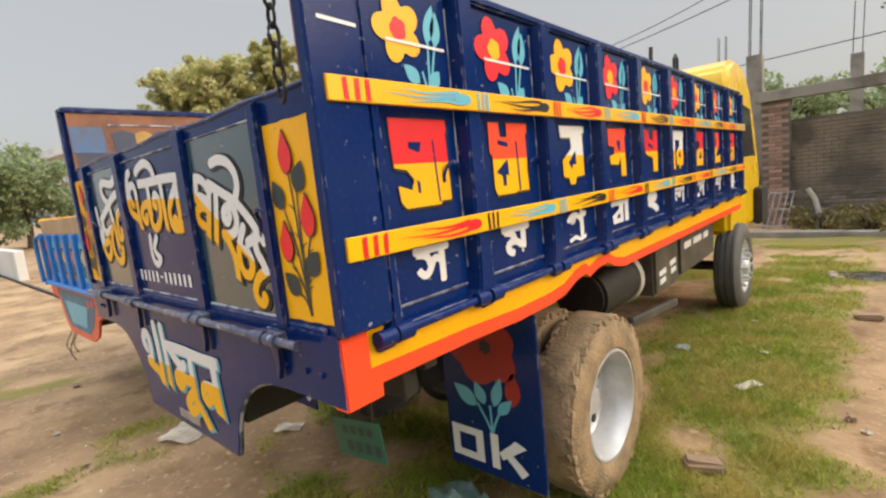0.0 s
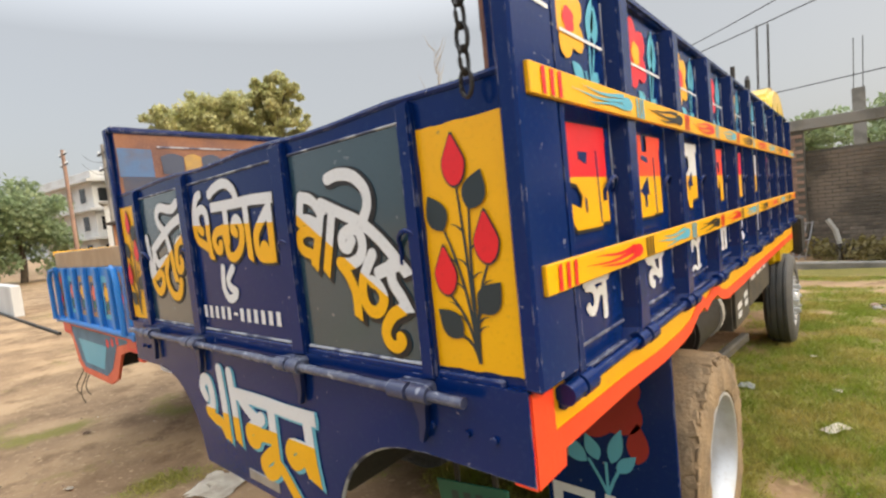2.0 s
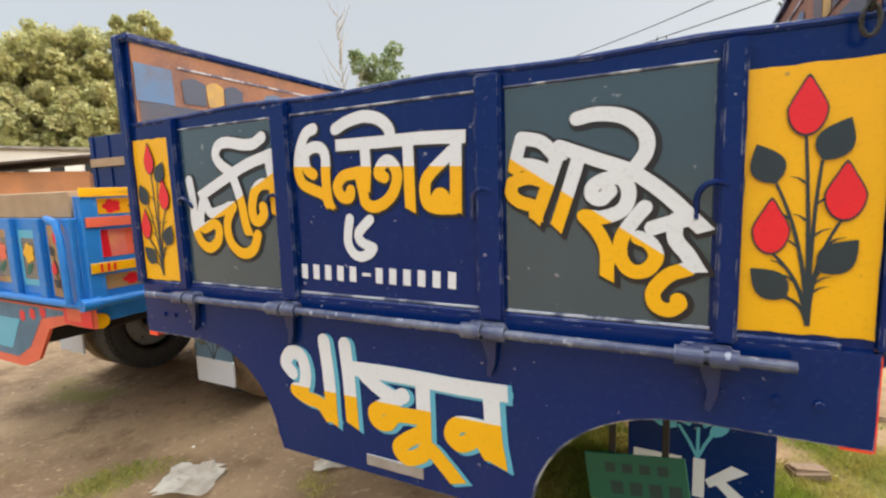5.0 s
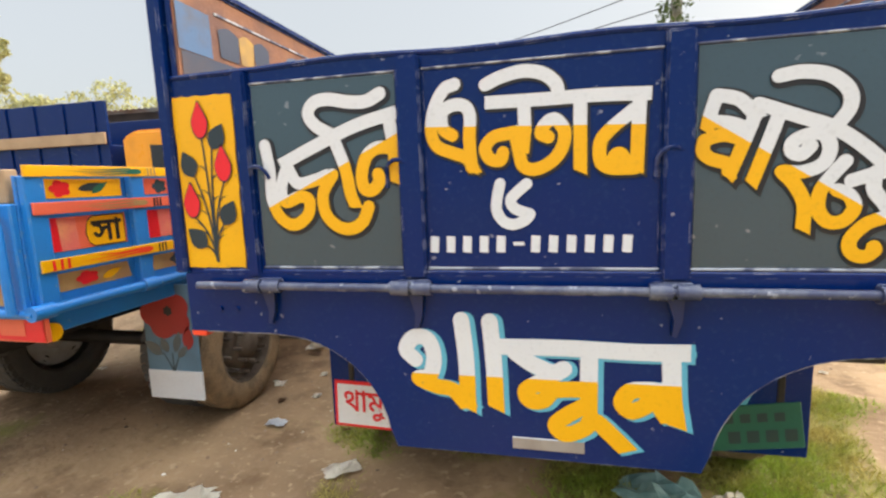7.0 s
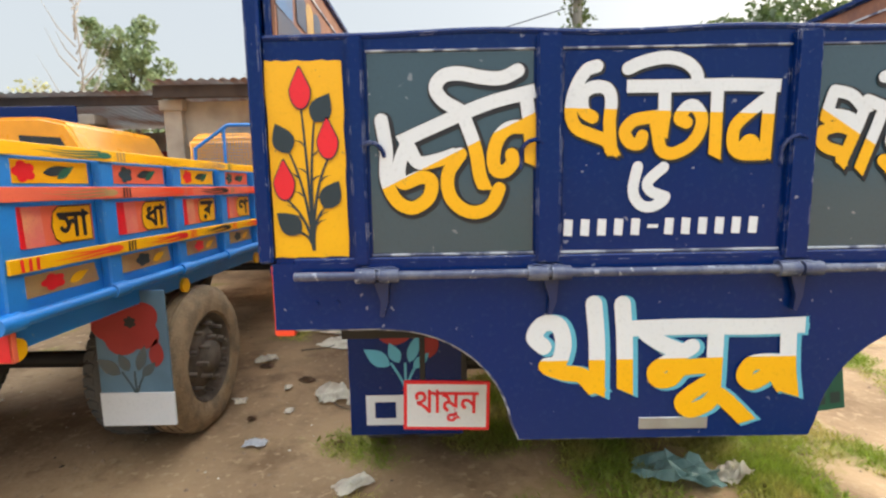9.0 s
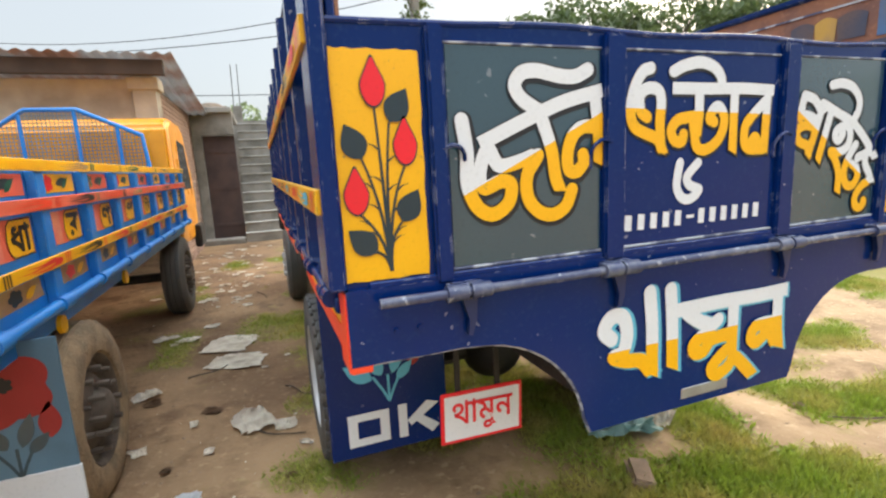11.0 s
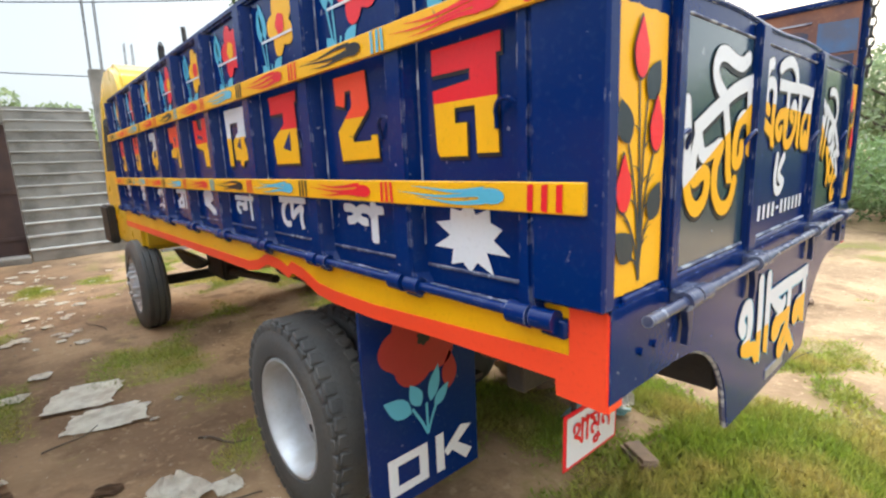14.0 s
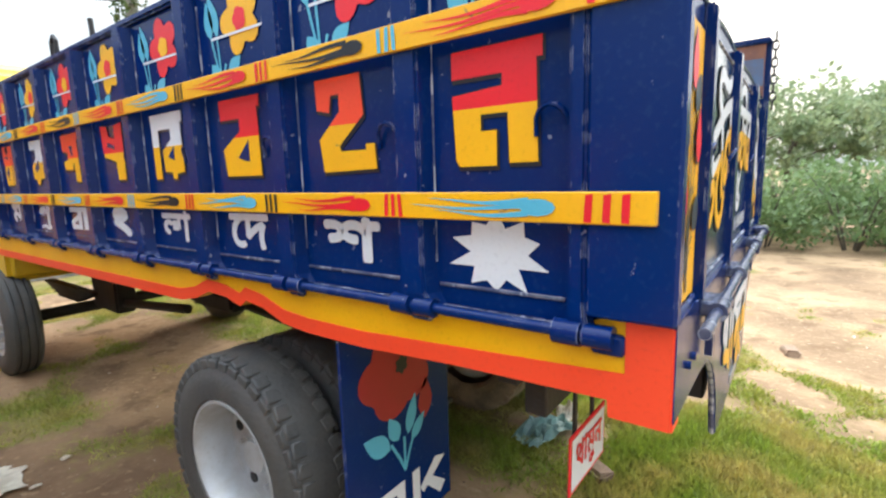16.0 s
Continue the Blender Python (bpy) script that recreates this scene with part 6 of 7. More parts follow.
part("shutter", bm, DULLRED, shed, "dull red sheet hanging inside the shed")
bm = bmesh.new()
block(bm, (-5.3, 7.66, 2.35), (-2.63, 7.74, 3.15), 0.004)
part("front_panel", bm, PLASTER, shed)


def brick_wall(name, x0, x1, y, z0, z1, mat, label, facing, gaps=0.0, limit=300, seed=1, bl=0.25, bh=0.082):
    """A wall of single bricks over a mortar core. facing: 'y' looks to -y, 'x' looks to +x (then x0, x1 run along y)."""
    rng = random.Random(seed)
    e = new(name)
    tagged(e, label, "wall", kind="structure")
    bm = bmesh.new()
    if facing == "y":
        block(bm, (x0, y + 0.012, z0), (x1, y + 0.24, z1), 0.0)
    else:
        block(bm, (y - 0.24, x0, z0), (y - 0.012, x1, z1), 0.0)
    part("mortar_core", bm, MORTAR, e)
    bm = bmesh.new()
    block(bm, (-bl / 2 + 0.006, -0.05, -bh / 2 + 0.006), (bl / 2 - 0.006, 0.05, bh / 2 - 0.006), 0.004)
    me = finish(bm, mat)
    rest, count = bmesh.new(), 0
    rows = int((z1 - z0) / bh)
    for r in range(rows):
        cols = int((x1 - x0) / bl)
        for c in range(cols):
            u = x0 + (c + 0.5) * bl + (bl / 2 if r % 2 else 0)
            if u > x1 - bl * 0.4 or rng.random() < gaps:
                continue
            z = z0 + (r + 0.5) * bh
            d = 0.045 + rng.uniform(-0.006, 0.006)
            m = pose(u, y + d, z, 0, rng.uniform(-0.6, 0.6), rng.uniform(-0.5, 0.5)) if facing == "y" else pose(y - d, u, z, 0, 0, 90 + rng.uniform(-0.5, 0.5))
            if count < limit:
                o = new("brick", me)
                o.parent = e
                o.matrix_basis = m
                count += 1
            else:
                b0 = len(rest.verts)
                rest.from_mesh(me)
                rest.verts.ensure_lookup_table()
                for v in rest.verts[b0:]:
                    v.co = m @ v.co
    if len(rest.verts):
        o = part("brickwork", rest, mat, e)
        tagged(o, kind="stuff")
    else:
        rest.free()
    return e


brick_wall("wall_side", 8.0, 11.75, -2.70, -0.05, 3.1, REDBRICK, "bare red brick end wall of the shed", "x", seed=3)
brick_wall("wall_back", 0.60, 9.0, 12.5, -0.05, 2.30, BRICK, "dark mossy brick boundary wall", "y", seed=4, gaps=0.01)
brick_wall("wall_pier", 0.27, 0.79, 12.30, -0.05, 2.73, REDBRICK, "unplastered brick gate pier", "y", seed=5, bl=0.25)
frame_ = empty("concrete_frame", "unfinished concrete beam and posts with rebar", "building frame", pose(0, 0, 0), kind="structure")
bm = bmesh.new()
block(bm, (0.15, 12.25, 2.735), (11.0, 12.55, 2.96), 0.01)
part("beam", bm, CONCRETE, frame_)
for x, y, h in ((-0.15, 13.2, 3.93), (6.5, 12.9, 2.7), (-2.0, 19.0, 4.2), (1.6, 19.0, 4.3), (3.4, 19.0, 4.1)):
    bm = bmesh.new()
    block(bm, (x, y, -0.05), (x + 0.32, y + 0.32, h), 0.01)
    col = part("post", bm, CONCRETE, frame_)
    for dx, dy in ((0.05, 0.05), (0.27, 0.05), (0.05, 0.27), (0.27, 0.27)):
        bm = bmesh.new()
        rod(bm, (x + dx, y + dy, h - 0.02), (x + dx + 0.04, y + dy, h + 1.5), 0.011, 6)
        part("rebar", bm, UNDER, col)

stair = empty("concrete_stair", "weathered concrete outdoor stair with pale nosings", "stairs", pose(0, 0, 0), kind="structure")
RISE, RUN = 0.24, 0.235
for k in range(13):
    bm = bmesh.new()
    block(bm, (-1.76, 11.55 + RUN * k, -0.05), (-0.15, 11.55 + RUN * (k + 1) + 0.02, RISE * (k + 1) - 0.03), 0.004)
    st = part("step", bm, CONCRETE, stair)
    bm = bmesh.new()
    block(bm, (-1.775, 11.525 + RUN * k, RISE * (k + 1) - 0.03), (-0.14, 11.55 + RUN * (k + 1), RISE * (k + 1)), 0.006)
    part("nosing", bm, NOSING, st)
house = empty("stair_house", "low concrete room with a dark doorway beside the stair", "building", pose(0, 0, 0), kind="structure")
bm = bmesh.new()
block(bm, (-2.70, 11.85, 2.62), (-1.78, 12.1, 3.12), 0.006)
block(bm, (-2.70, 11.85, -0.05), (-2.50, 12.1, 2.62), 0.006)
part("wall", bm, CONCRETE, house)
bm = bmesh.new()
block(bm, (-2.75, 11.7, 3.12), (-1.78, 15, 3.24), 0.01)
part("roof_slab", bm, CONCRETE, house)
bm = bmesh.new()
rows = []
for j in range(11):
    rows.append([bm.verts.new((-2.72 + 0.092 * i, 11.8 + 0.22 * j, 3.242 + (0.20 * math.sin(math.pi * (0.1 + 0.8 * i / 10)) * math.sin(math.pi * j / 10) * (1 + 0.8 * noise.noise((i * 0.5, j * 0.5, 2.2)))))) for i in range(11)])
for ra, rb in zip(rows, rows[1:]):
    for i in range(10):
        bm.faces.new((ra[i], ra[i + 1], rb[i + 1], rb[i]))
thing("rubble_heap", bm, material("brown_rubble", (0.16, 0.11, 0.07), 0.95, second=(0.08, 0.06, 0.04), scale=6, mix=0.9, bump=0.9, fine=30), "low heap of brown rubble on the flat roof", "rubble")
bm = bmesh.new()
block(bm, (-2.50, 12.02, 0.02), (-1.79, 12.07, 2.60), 0.004)
door = part("door", bm, DOORPAINT, house, "dark maroon sheet door")
for z in (0.4, 1.3, 2.2):
    bm = bmesh.new()
    block(bm, (-2.48, 12.0, z), (-1.80, 12.02, z + 0.08), 0.003)
    part("door_rail", bm, DOORPAINT, door)
bm = bmesh.new()
block(bm, (-2.72, 11.4, -0.05), (-1.78, 11.84, 0.14), 0.02)
part("threshold", bm, CONCRETE, house)
bm = bmesh.new()
block(bm, (-0.15, 15.5, -0.05), (-6, 15.7, 3.3), 0.0)
part("rear_wall", bm, CONCRETE, house)

# kerb strip, pole and rack along the far boundary
bm = bmesh.new()
block(bm, (0.2, 10.45, -0.05), (9.0, 10.65, 0.13), 0.015)
thing("kerb", bm, CONCRETE, "low concrete strip before the brick wall", "kerb", kind="structure")


def pole(x, y, h, r, label, mat=CONCRETE, arms=True):
    e = empty("utility_pole", label, "pole", pose(x, y, 0))
    bm = bmesh.new()
    rod(bm, (0, 0, -0.1), (0, 0, h), r, 14, r * 0.7)
    part("shaft", bm, mat, e, smooth=True)
    if arms:
        for k, z in enumerate((h - 0.4, h - 1.1)):
            bm = bmesh.new()
            block(bm, (-0.9, -0.04, z), (0.9, 0.04, z + 0.08), 0.005)
            part("crossarm", bm, UNDER, e)
            for q in (-0.8, -0.3, 0.3, 0.8):
                bm = bmesh.new()
                rod(bm, (q, 0, z + 0.08), (q, 0, z + 0.22), 0.035, 8)
                part("insulator", bm, WHITE, e)
    return e


pole(2.72, 11.0, 7.4, 0.15, "weathered concrete pole with a painted blue band", arms=False)
pole(-40.2, 8.3, 9.0, 0.16, "reddish utility pole with crossarms", mat=REDBRICK)
pole(-24.2, 6.35, 6.5, 0.14, "grey utility pole with crossarms")
rack = empty("metal_rack", "leaning pale steel grille on the ground", "grille", pose(0.52, 11.75, 0))
for k in range(5):
    bm = bmesh.new()
    rod(bm, (0.11 * k - 0.22, 0, 0.0), (0.11 * k - 0.06, 0.2, 0.80), 0.014, 6)
    part("upright", bm, GALV, rack)
for z in (0.08, 0.42, 0.77):
    bm = bmesh.new()
    rod(bm, (0.2 * z - 0.22, 0.25 * z, z), (0.22 + 0.2 * z, 0.25 * z, z), 0.016, 6)
    part("crossbar", bm, GALV, rack)
bm = bmesh.new()
tube(bm, [(1.30, 11.7, -0.05), (1.32, 11.7, 0.35), (1.26, 11.7, 0.62), (1.14, 11.7, 0.84)], 0.048, 10)
thing("bent_pipe", bm, NOSING, "short bent pale pipe standing in the ground", "pipe", smooth=True)


# ---- plants ----
def leaf_cloud(bm, rng, centre, radius, count, size, squash=0.8):
    for _ in range(count):
        d = Vector((rng.gauss(0, 1), rng.gauss(0, 1), rng.gauss(0, 1))).normalized() * radius * rng.uniform(0.55, 1.05)
        p = Vector(centre) + Vector((d.x, d.y, d.z * squash))
        s = size * rng.uniform(0.6, 1.4)
        q = Euler((rng.uniform(-1.2, 1.2), rng.uniform(-1.2, 1.2), rng.uniform(0, 6.28))).to_matrix()
        pts = [p + q @ Vector(v) * s for v in ((-0.5, 0, 0), (0, -0.28, 0.06), (0.55, 0, 0), (0, 0.28, 0.06))]
        bm.faces.new([bm.verts.new(v) for v in pts])


def tree(x, y, h, spread_, seed, mat, label, leaf=0.3, clumps=34, per=110, trunk=0.22, base=0.3, puff=1.0):
    rng = random.Random(seed)
    e = empty("tree", label, "tree", pose(x, y, 0))
    bm = bmesh.new()
    lean = rng.uniform(-0.4, 0.4)
    top = (lean, 0, h * 0.72)
    tube(bm, [(lean * t * t, 0.15 * math.sin(4 * t), h * 0.72 * t) for t in [k / 8 for k in range(9)]], lambda t: trunk * (1.1 - 0.8 * t), 8)
    tips = []
    for k in range(9):
        a, t = 2.4 * k, 0.35 + 0.07 * k
        o = Vector((lean * t * t, 0, h * 0.72 * t))
        q = o + Vector((math.cos(a) * spread_ * rng.uniform(0.5, 0.85), math.sin(a) * spread_ * rng.uniform(0.5, 0.85), h * rng.uniform(0.15, 0.3)))
        tube(bm, [o, o.lerp(q, 0.5) + Vector((0, 0, 0.15)), q], lambda t: trunk * 0.35 * (1.1 - t), 6)
        tips.append(q)
    part("trunk", bm, BARK, e, smooth=True)
    bm = bmesh.new()
    for k in range(clumps):
        t = tips[k % len(tips)] if k < 2 * len(tips) else Vector((rng.uniform(-1, 1) * spread_ * 0.8, rng.uniform(-1, 1) * spread_ * 0.8, h * rng.uniform(base + 0.15, 0.92)))
        c = t + Vector((rng.gauss(0, 0.12), rng.gauss(0, 0.12), rng.gauss(0, 0.08))) * spread_
        leaf_cloud(bm, rng, c, puff * spread_ * rng.uniform(0.18, 0.36), per, leaf)
    part("crown", bm, mat, e, "uneven leafy crown")
    return e


def polar(az, d, ox=1.0, oy=-0.9):
    return ox + d * math.sin(radians(az)), oy + d * math.cos(radians(az))


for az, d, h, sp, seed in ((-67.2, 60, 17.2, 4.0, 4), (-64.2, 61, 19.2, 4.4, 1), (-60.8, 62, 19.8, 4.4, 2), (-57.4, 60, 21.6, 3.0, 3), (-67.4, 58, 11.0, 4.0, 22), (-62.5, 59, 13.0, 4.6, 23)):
    tree(*polar(az, d), h, sp, seed, HAZEDTREELEAF, "broad yellow-green tree behind the yard", leaf=0.46, clumps=165, per=84, trunk=0.3, puff=0.66)
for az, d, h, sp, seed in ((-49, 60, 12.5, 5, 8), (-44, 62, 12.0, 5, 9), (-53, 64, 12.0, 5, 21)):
    tree(*polar(az, d), h, sp, seed, HAZEDTREELEAF, "hazy olive tree in the distance", leaf=0.4, clumps=26, per=110)
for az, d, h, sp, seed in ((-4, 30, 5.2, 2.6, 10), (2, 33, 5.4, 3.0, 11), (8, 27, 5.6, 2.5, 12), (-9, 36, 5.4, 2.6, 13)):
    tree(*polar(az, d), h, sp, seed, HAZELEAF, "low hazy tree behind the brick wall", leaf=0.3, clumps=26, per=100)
for az, d, h, sp, seed in ((34, 27, 10.5, 3.4, 14), (42, 26, 10.0, 3.6, 15), (50, 28, 9.6, 3.6, 16), (28, 30, 10.0, 3.0, 17), (58, 34, 9.0, 4.0, 18)):
    tree(*polar(az, d), h, sp, seed, DARKLEAF, "tall dark tree beyond the sandy lane", leaf=0.32, clumps=36, per=120)
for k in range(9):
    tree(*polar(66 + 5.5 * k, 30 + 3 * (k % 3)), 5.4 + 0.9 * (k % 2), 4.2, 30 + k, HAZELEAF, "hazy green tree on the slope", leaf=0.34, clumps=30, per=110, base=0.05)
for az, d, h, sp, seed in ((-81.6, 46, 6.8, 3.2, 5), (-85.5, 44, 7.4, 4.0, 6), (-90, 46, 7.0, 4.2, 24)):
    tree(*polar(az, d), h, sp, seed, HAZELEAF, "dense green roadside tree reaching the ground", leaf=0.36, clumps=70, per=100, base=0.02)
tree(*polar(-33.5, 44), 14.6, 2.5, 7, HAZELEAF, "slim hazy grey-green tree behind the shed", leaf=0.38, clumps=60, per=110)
# bare twiggy tree
rng = random.Random(40)
PALEBARK = material("pale_dry_bark", (0.42, 0.38, 0.33), 0.9, second=(0.30, 0.26, 0.22), scale=4, mix=0.6)
e = empty("bare_tree", "slender leafless tree in the distance", "tree", pose(*polar(-38.5, 33), 0))
bm = bmesh.new()
tube(bm, [(0.2 * math.sin(3 * t), 0, 13.5 * t) for t in [k / 10 for k in range(11)]], lambda t: 0.09 * (1.05 - t), 6)
for k in range(22):
    z = 5 + 0.37 * k
    a = rng.uniform(0, 6.28)
    L = rng.uniform(1.0, 2.6) * (1.3 - k / 26)
    tube(bm, [(0, 0, z), (L * 0.4 * math.cos(a), L * 0.4 * math.sin(a), z + L * 0.5), (L * 0.7 * math.cos(a + 0.2), L * 0.7 * math.sin(a + 0.2), z + L * 1.2)], lambda t: 0.045 * (1.1 - t), 5)
part("trunk", bm, PALEBARK, e)


def shrub(x, y, r, h, seed, mat, label, count=900, leaf=0.10):
    rng = random.Random(seed)
    e = empty("shrub", label, "shrub", pose(x, y, 0), group="shrubs along the yard")
    bm = bmesh.new()
    for k in range(7):
        a = rng.uniform(0, 6.28)
        tube(bm, [(0.1 * math.cos(a), 0.1 * math.sin(a), -0.05), (0.35 * r * math.cos(a), 0.35 * r * math.sin(a), 0.5 * h), (0.7 * r * math.cos(a), 0.7 * r * math.sin(a), 0.85 * h)], lambda t: 0.02 * (1.2 - t), 5)
    part("stem", bm, BARK, e)
    bm = bmesh.new()
    for k in range(12):
        c = (rng.uniform(-0.7, 0.7) * r, rng.uniform(-0.7, 0.7) * r, h * rng.uniform(0.2, 0.85))
        leaf_cloud(bm, rng, c, 0.42 * r * rng.uniform(0.7, 1.2), count // 12, leaf)
    part("leaves", bm, mat, e)
    return e


for k in range(16):
    az = 64 + 3.0 * k
    d = 9.0 + 1.5 * (k % 3)
    shrub(*polar(az, d), 1.3, 1.55 + 0.3 * (k % 2), 60 + k, SHRUBLEAF, "dense pale green shrub beside the lane", 1500, 0.12)
for x, y, r, h, k in ((3.6, 11.2, 0.9, 1.1, 2), (4.4, 11.8, 1.0, 1.3, 3), (5.4, 11.5, 0.9, 1.2, 5), (6.4, 11.0, 1.0, 1.5, 7)):
    shrub(x, y, r, h, 90 + k, DARKLEAF, "dark weedy shrub at the foot of the wall", 1100, 0.10)
for x, y, r, h, k in ((2.55, 10.75, 0.5, 0.72, 4), (2.1, 11.8, 0.7, 0.45, 1), (1.4, 11.9, 0.6, 0.40, 6), (3.0, 11.8, 0.6, 0.5, 8)):
    shrub(x, y, r, h, 90 + k, DRYLEAF, "yellowish half-dry weeds below the brick wall", 700, 0.09)
e = empty("creeper", "leafy creeper climbing the concrete pole", "climbing plant", pose(2.72, 11.0, 0))
bm = bmesh.new()
rng = random.Random(7)
for k in range(22):
    z = 2.2 + 0.2 * k
    leaf_cloud(bm, rng, (rng.uniform(-0.2, 0.2), rng.uniform(-0.25, 0.1), z), rng.uniform(0.22, 0.45), 60, 0.12)
part("leaves", bm, DARKLEAF, e)
bm = bmesh.new()
tube(bm, [(0.16 * math.cos(0.8 * k), 0.16 * math.sin(0.8 * k), 0.3 * k) for k in range(22)], 0.02, 5)
part("stem", bm, BARK, e)

# grass tufts, longer and fresher behind the tailgate
def lush(x, y):
    return smooth(-0.9, -0.1, x) * (1 - smooth(2.2, 2.9, x)) * (1 - smooth(0.5, 1.3, y)) * smooth(-2.4, -1.4, y)


rng = random.Random(11)
gv, gf = [], []
tries = 0
while len(gf) < 190000 and tries < 420000:
    tries += 1
    x, y = rng.uniform(-2.4, 5.5), rng.uniform(-1.6, 9.5)
    if rng.random() > (1.0 if abs(y) < 3 else 0.55):
        continue
    g = grassiness(x, y)
    if g < 0.3 or rng.random() > g ** 1.5 * 0.9:
        continue
    for _ in range(3):
        px, py = x + rng.gauss(0, 0.02), y + rng.gauss(0, 0.02)
        z = ground_z(px, py) - 0.004
        a, hgt = rng.uniform(0, 6.28), rng.uniform(0.015, 0.055) * (0.6 + 0.6 * g)
        wide = 0.0034 + 0.002 * lush(px, py)
        hgt *= 1 + 0.25 * lush(px, py)
        if rng.random() < 0.14 + 0.22 * lush(px, py):
            wide, hgt = wide * 2.6, hgt * 0.7
        bx, by = wide * math.cos(a), wide * math.sin(a)
        lx, ly = rng.gauss(0, 0.028), rng.gauss(0, 0.028)
        i = len(gv)
        gv += [(px - bx, py - by, z), (px + bx, py + by, z), (px + lx, py + ly, z + hgt)]
        gf.append((i, i + 1, i + 2))
me = bpy.data.meshes.new("grass")
me.from_pydata(gv, [], gf)
me.materials.append(GRASSBLADE)
tagged(new("grass", me), "short trodden green and straw-coloured grass", "grass", kind="stuff")


# ---- litter ----
def scrap(x, y, sx, sy, turn, seed, mat, name, label, category, lift=0.03, group="litter on the ground"):
    rng = random.Random(seed)
    bm = bmesh.new()
    n = 9
    off = Vector((seed * 3.7, seed * 1.3, 0))
    grid = []
    for j in range(n + 1):
        row = []
        for i in range(n + 1):
            q = Vector((i / n, j / n, 0))
            a = noise.noise(q * 3.2 + off)
            b = noise.noise(q * 7.5 + off)
            row.append(bm.verts.new(((i / n - 0.5 + 0.10 * b) * sx, (j / n - 0.5 + 0.10 * a) * sy, lift * (0.9 * abs(a) * 2 + 0.5 * abs(b)) * (0.4 + 0.6 * math.sin(math.pi * i / n)))))
        grid.append(row)
    for j in range(n):
        for i in range(n):
            if (i in (0, n - 1) and j in (0, n - 1)) and rng.random() < 0.7:
                continue
            bm.faces.new((grid[j][i], grid[j][i + 1], grid[j + 1][i + 1], grid[j + 1][i]))
    bmesh.ops.solidify(bm, geom=bm.faces[:], thickness=-0.002)
    return thing(name, bm, mat, label, category, group, at=pose(x, y, ground_z(x, y) + 0.012, 0, 0, turn))


scrap(-1.80, 0.54, 0.34, 0.30, 25, 1, PAPER, "paper_sack", "crumpled pale paper sack on the soil", "paper", 0.035)
scrap(-1.725, 3.86, 0.42, 0.46, -22, 2, PAPER, "paper_sheet", "flat dirty white paper sheet", "paper", 0.012)
scrap(-1.65, 3.35, 0.46, 0.34, -18, 3, PAPER, "paper_sheet", "torn dirty white paper sheet", "paper", 0.02)
scrap(-1.81, 1.44, 0.14, 0.10, 0, 4, WHITE, "plastic_scrap", "small white plastic scrap on the soil", "litter", 0.02)
scrap(-1.13, 1.01, 0.20, 0.12, 40, 5, PAPER, "plastic_scrap", "pale plastic wrapper on the soil", "litter", 0.02)
scrap(0.55, 1.00, 0.42, 0.20, -18, 6, SACK, "plastic_bag", "long crumpled teal plastic bag in the grass", "bag", 0.10)
scrap(0.84, 0.98, 0.20, 0.13, 30, 16, PAPER, "paper_wrapper", "crumpled pale brown wrapper in the grass", "litter", 0.07)
scrap(-1.50, 2.17, 0.24, 0.30, 20, 31, PAPER, "paper_sheet", "crumpled dirty white paper sheet", "paper", 0.04)
scrap(-2.27, 2.90, 0.20, 0.14, 30, 32, PAPER, "paper_sheet", "torn dirty white paper sheet", "paper", 0.04)
scrap(-2.36, 4.33, 0.24, 0.12, 20, 33, PAPER, "paper_sheet", "torn dirty white paper sheet", "paper", 0.03)
DEADLEAF = material("rotten_leaf", (0.16, 0.085, 0.04), 0.9, second=(0.08, 0.045, 0.025), scale=12, mix=0.7, bump=0.2)
for x, y, s, k in ((-1.77, 2.45, 0.22, 41), (-2.20, 2.74, 0.20, 42), (-1.30, 1.45, 0.10, 43), (-1.95, 1.75, 0.12, 44)):
    scrap(x, y, s * 0.6, s * 0.4, 30 * k, k, DEADLEAF, "dead_leaf", "dark rotten leaf pressed on the soil", "leaf", 0.012)
scrap(0.86, 3.75, 0.12, 0.10, 0, 7, WHITE, "plastic_scrap", "small white plastic scrap on the soil", "litter", 0.03)
scrap(1.45, 3.2, 0.2, 0.09, 60, 8, PAPER, "plastic_scrap", "pale wrapper in the grass", "litter", 0.015)
rng = random.Random(23)
for k in range(96):
    x, y = rng.uniform(-2.6, -1.15), rng.uniform(1.2, 11)
    if k > 34:
        x, y = rng.gauss(-1.9, 0.45), rng.uniform(5.4, 10.5)
    s = rng.uniform(0.04, 0.16)
    scrap(x, y, s, s * rng.uniform(0.5, 1), rng.uniform(0, 180), 100 + k, PAPER, "paper_scrap", "small torn paper scrap on the soil", "litter", 0.012)
for k in range(24):
    x, y = rng.uniform(-4.5, -1.2), rng.uniform(-0.8, 2.4)
    if k > 12:
        x, y = rng.uniform(1.2, 4.5), rng.uniform(0.5, 8)
    s = rng.uniform(0.03, 0.09)
    scrap(x, y, s, s * 0.7, rng.uniform(0, 180), 200 + k, (PAPER, STONE)[k % 2], "paper_scrap", "small dusty scrap lying on the ground", "litter", 0.012)
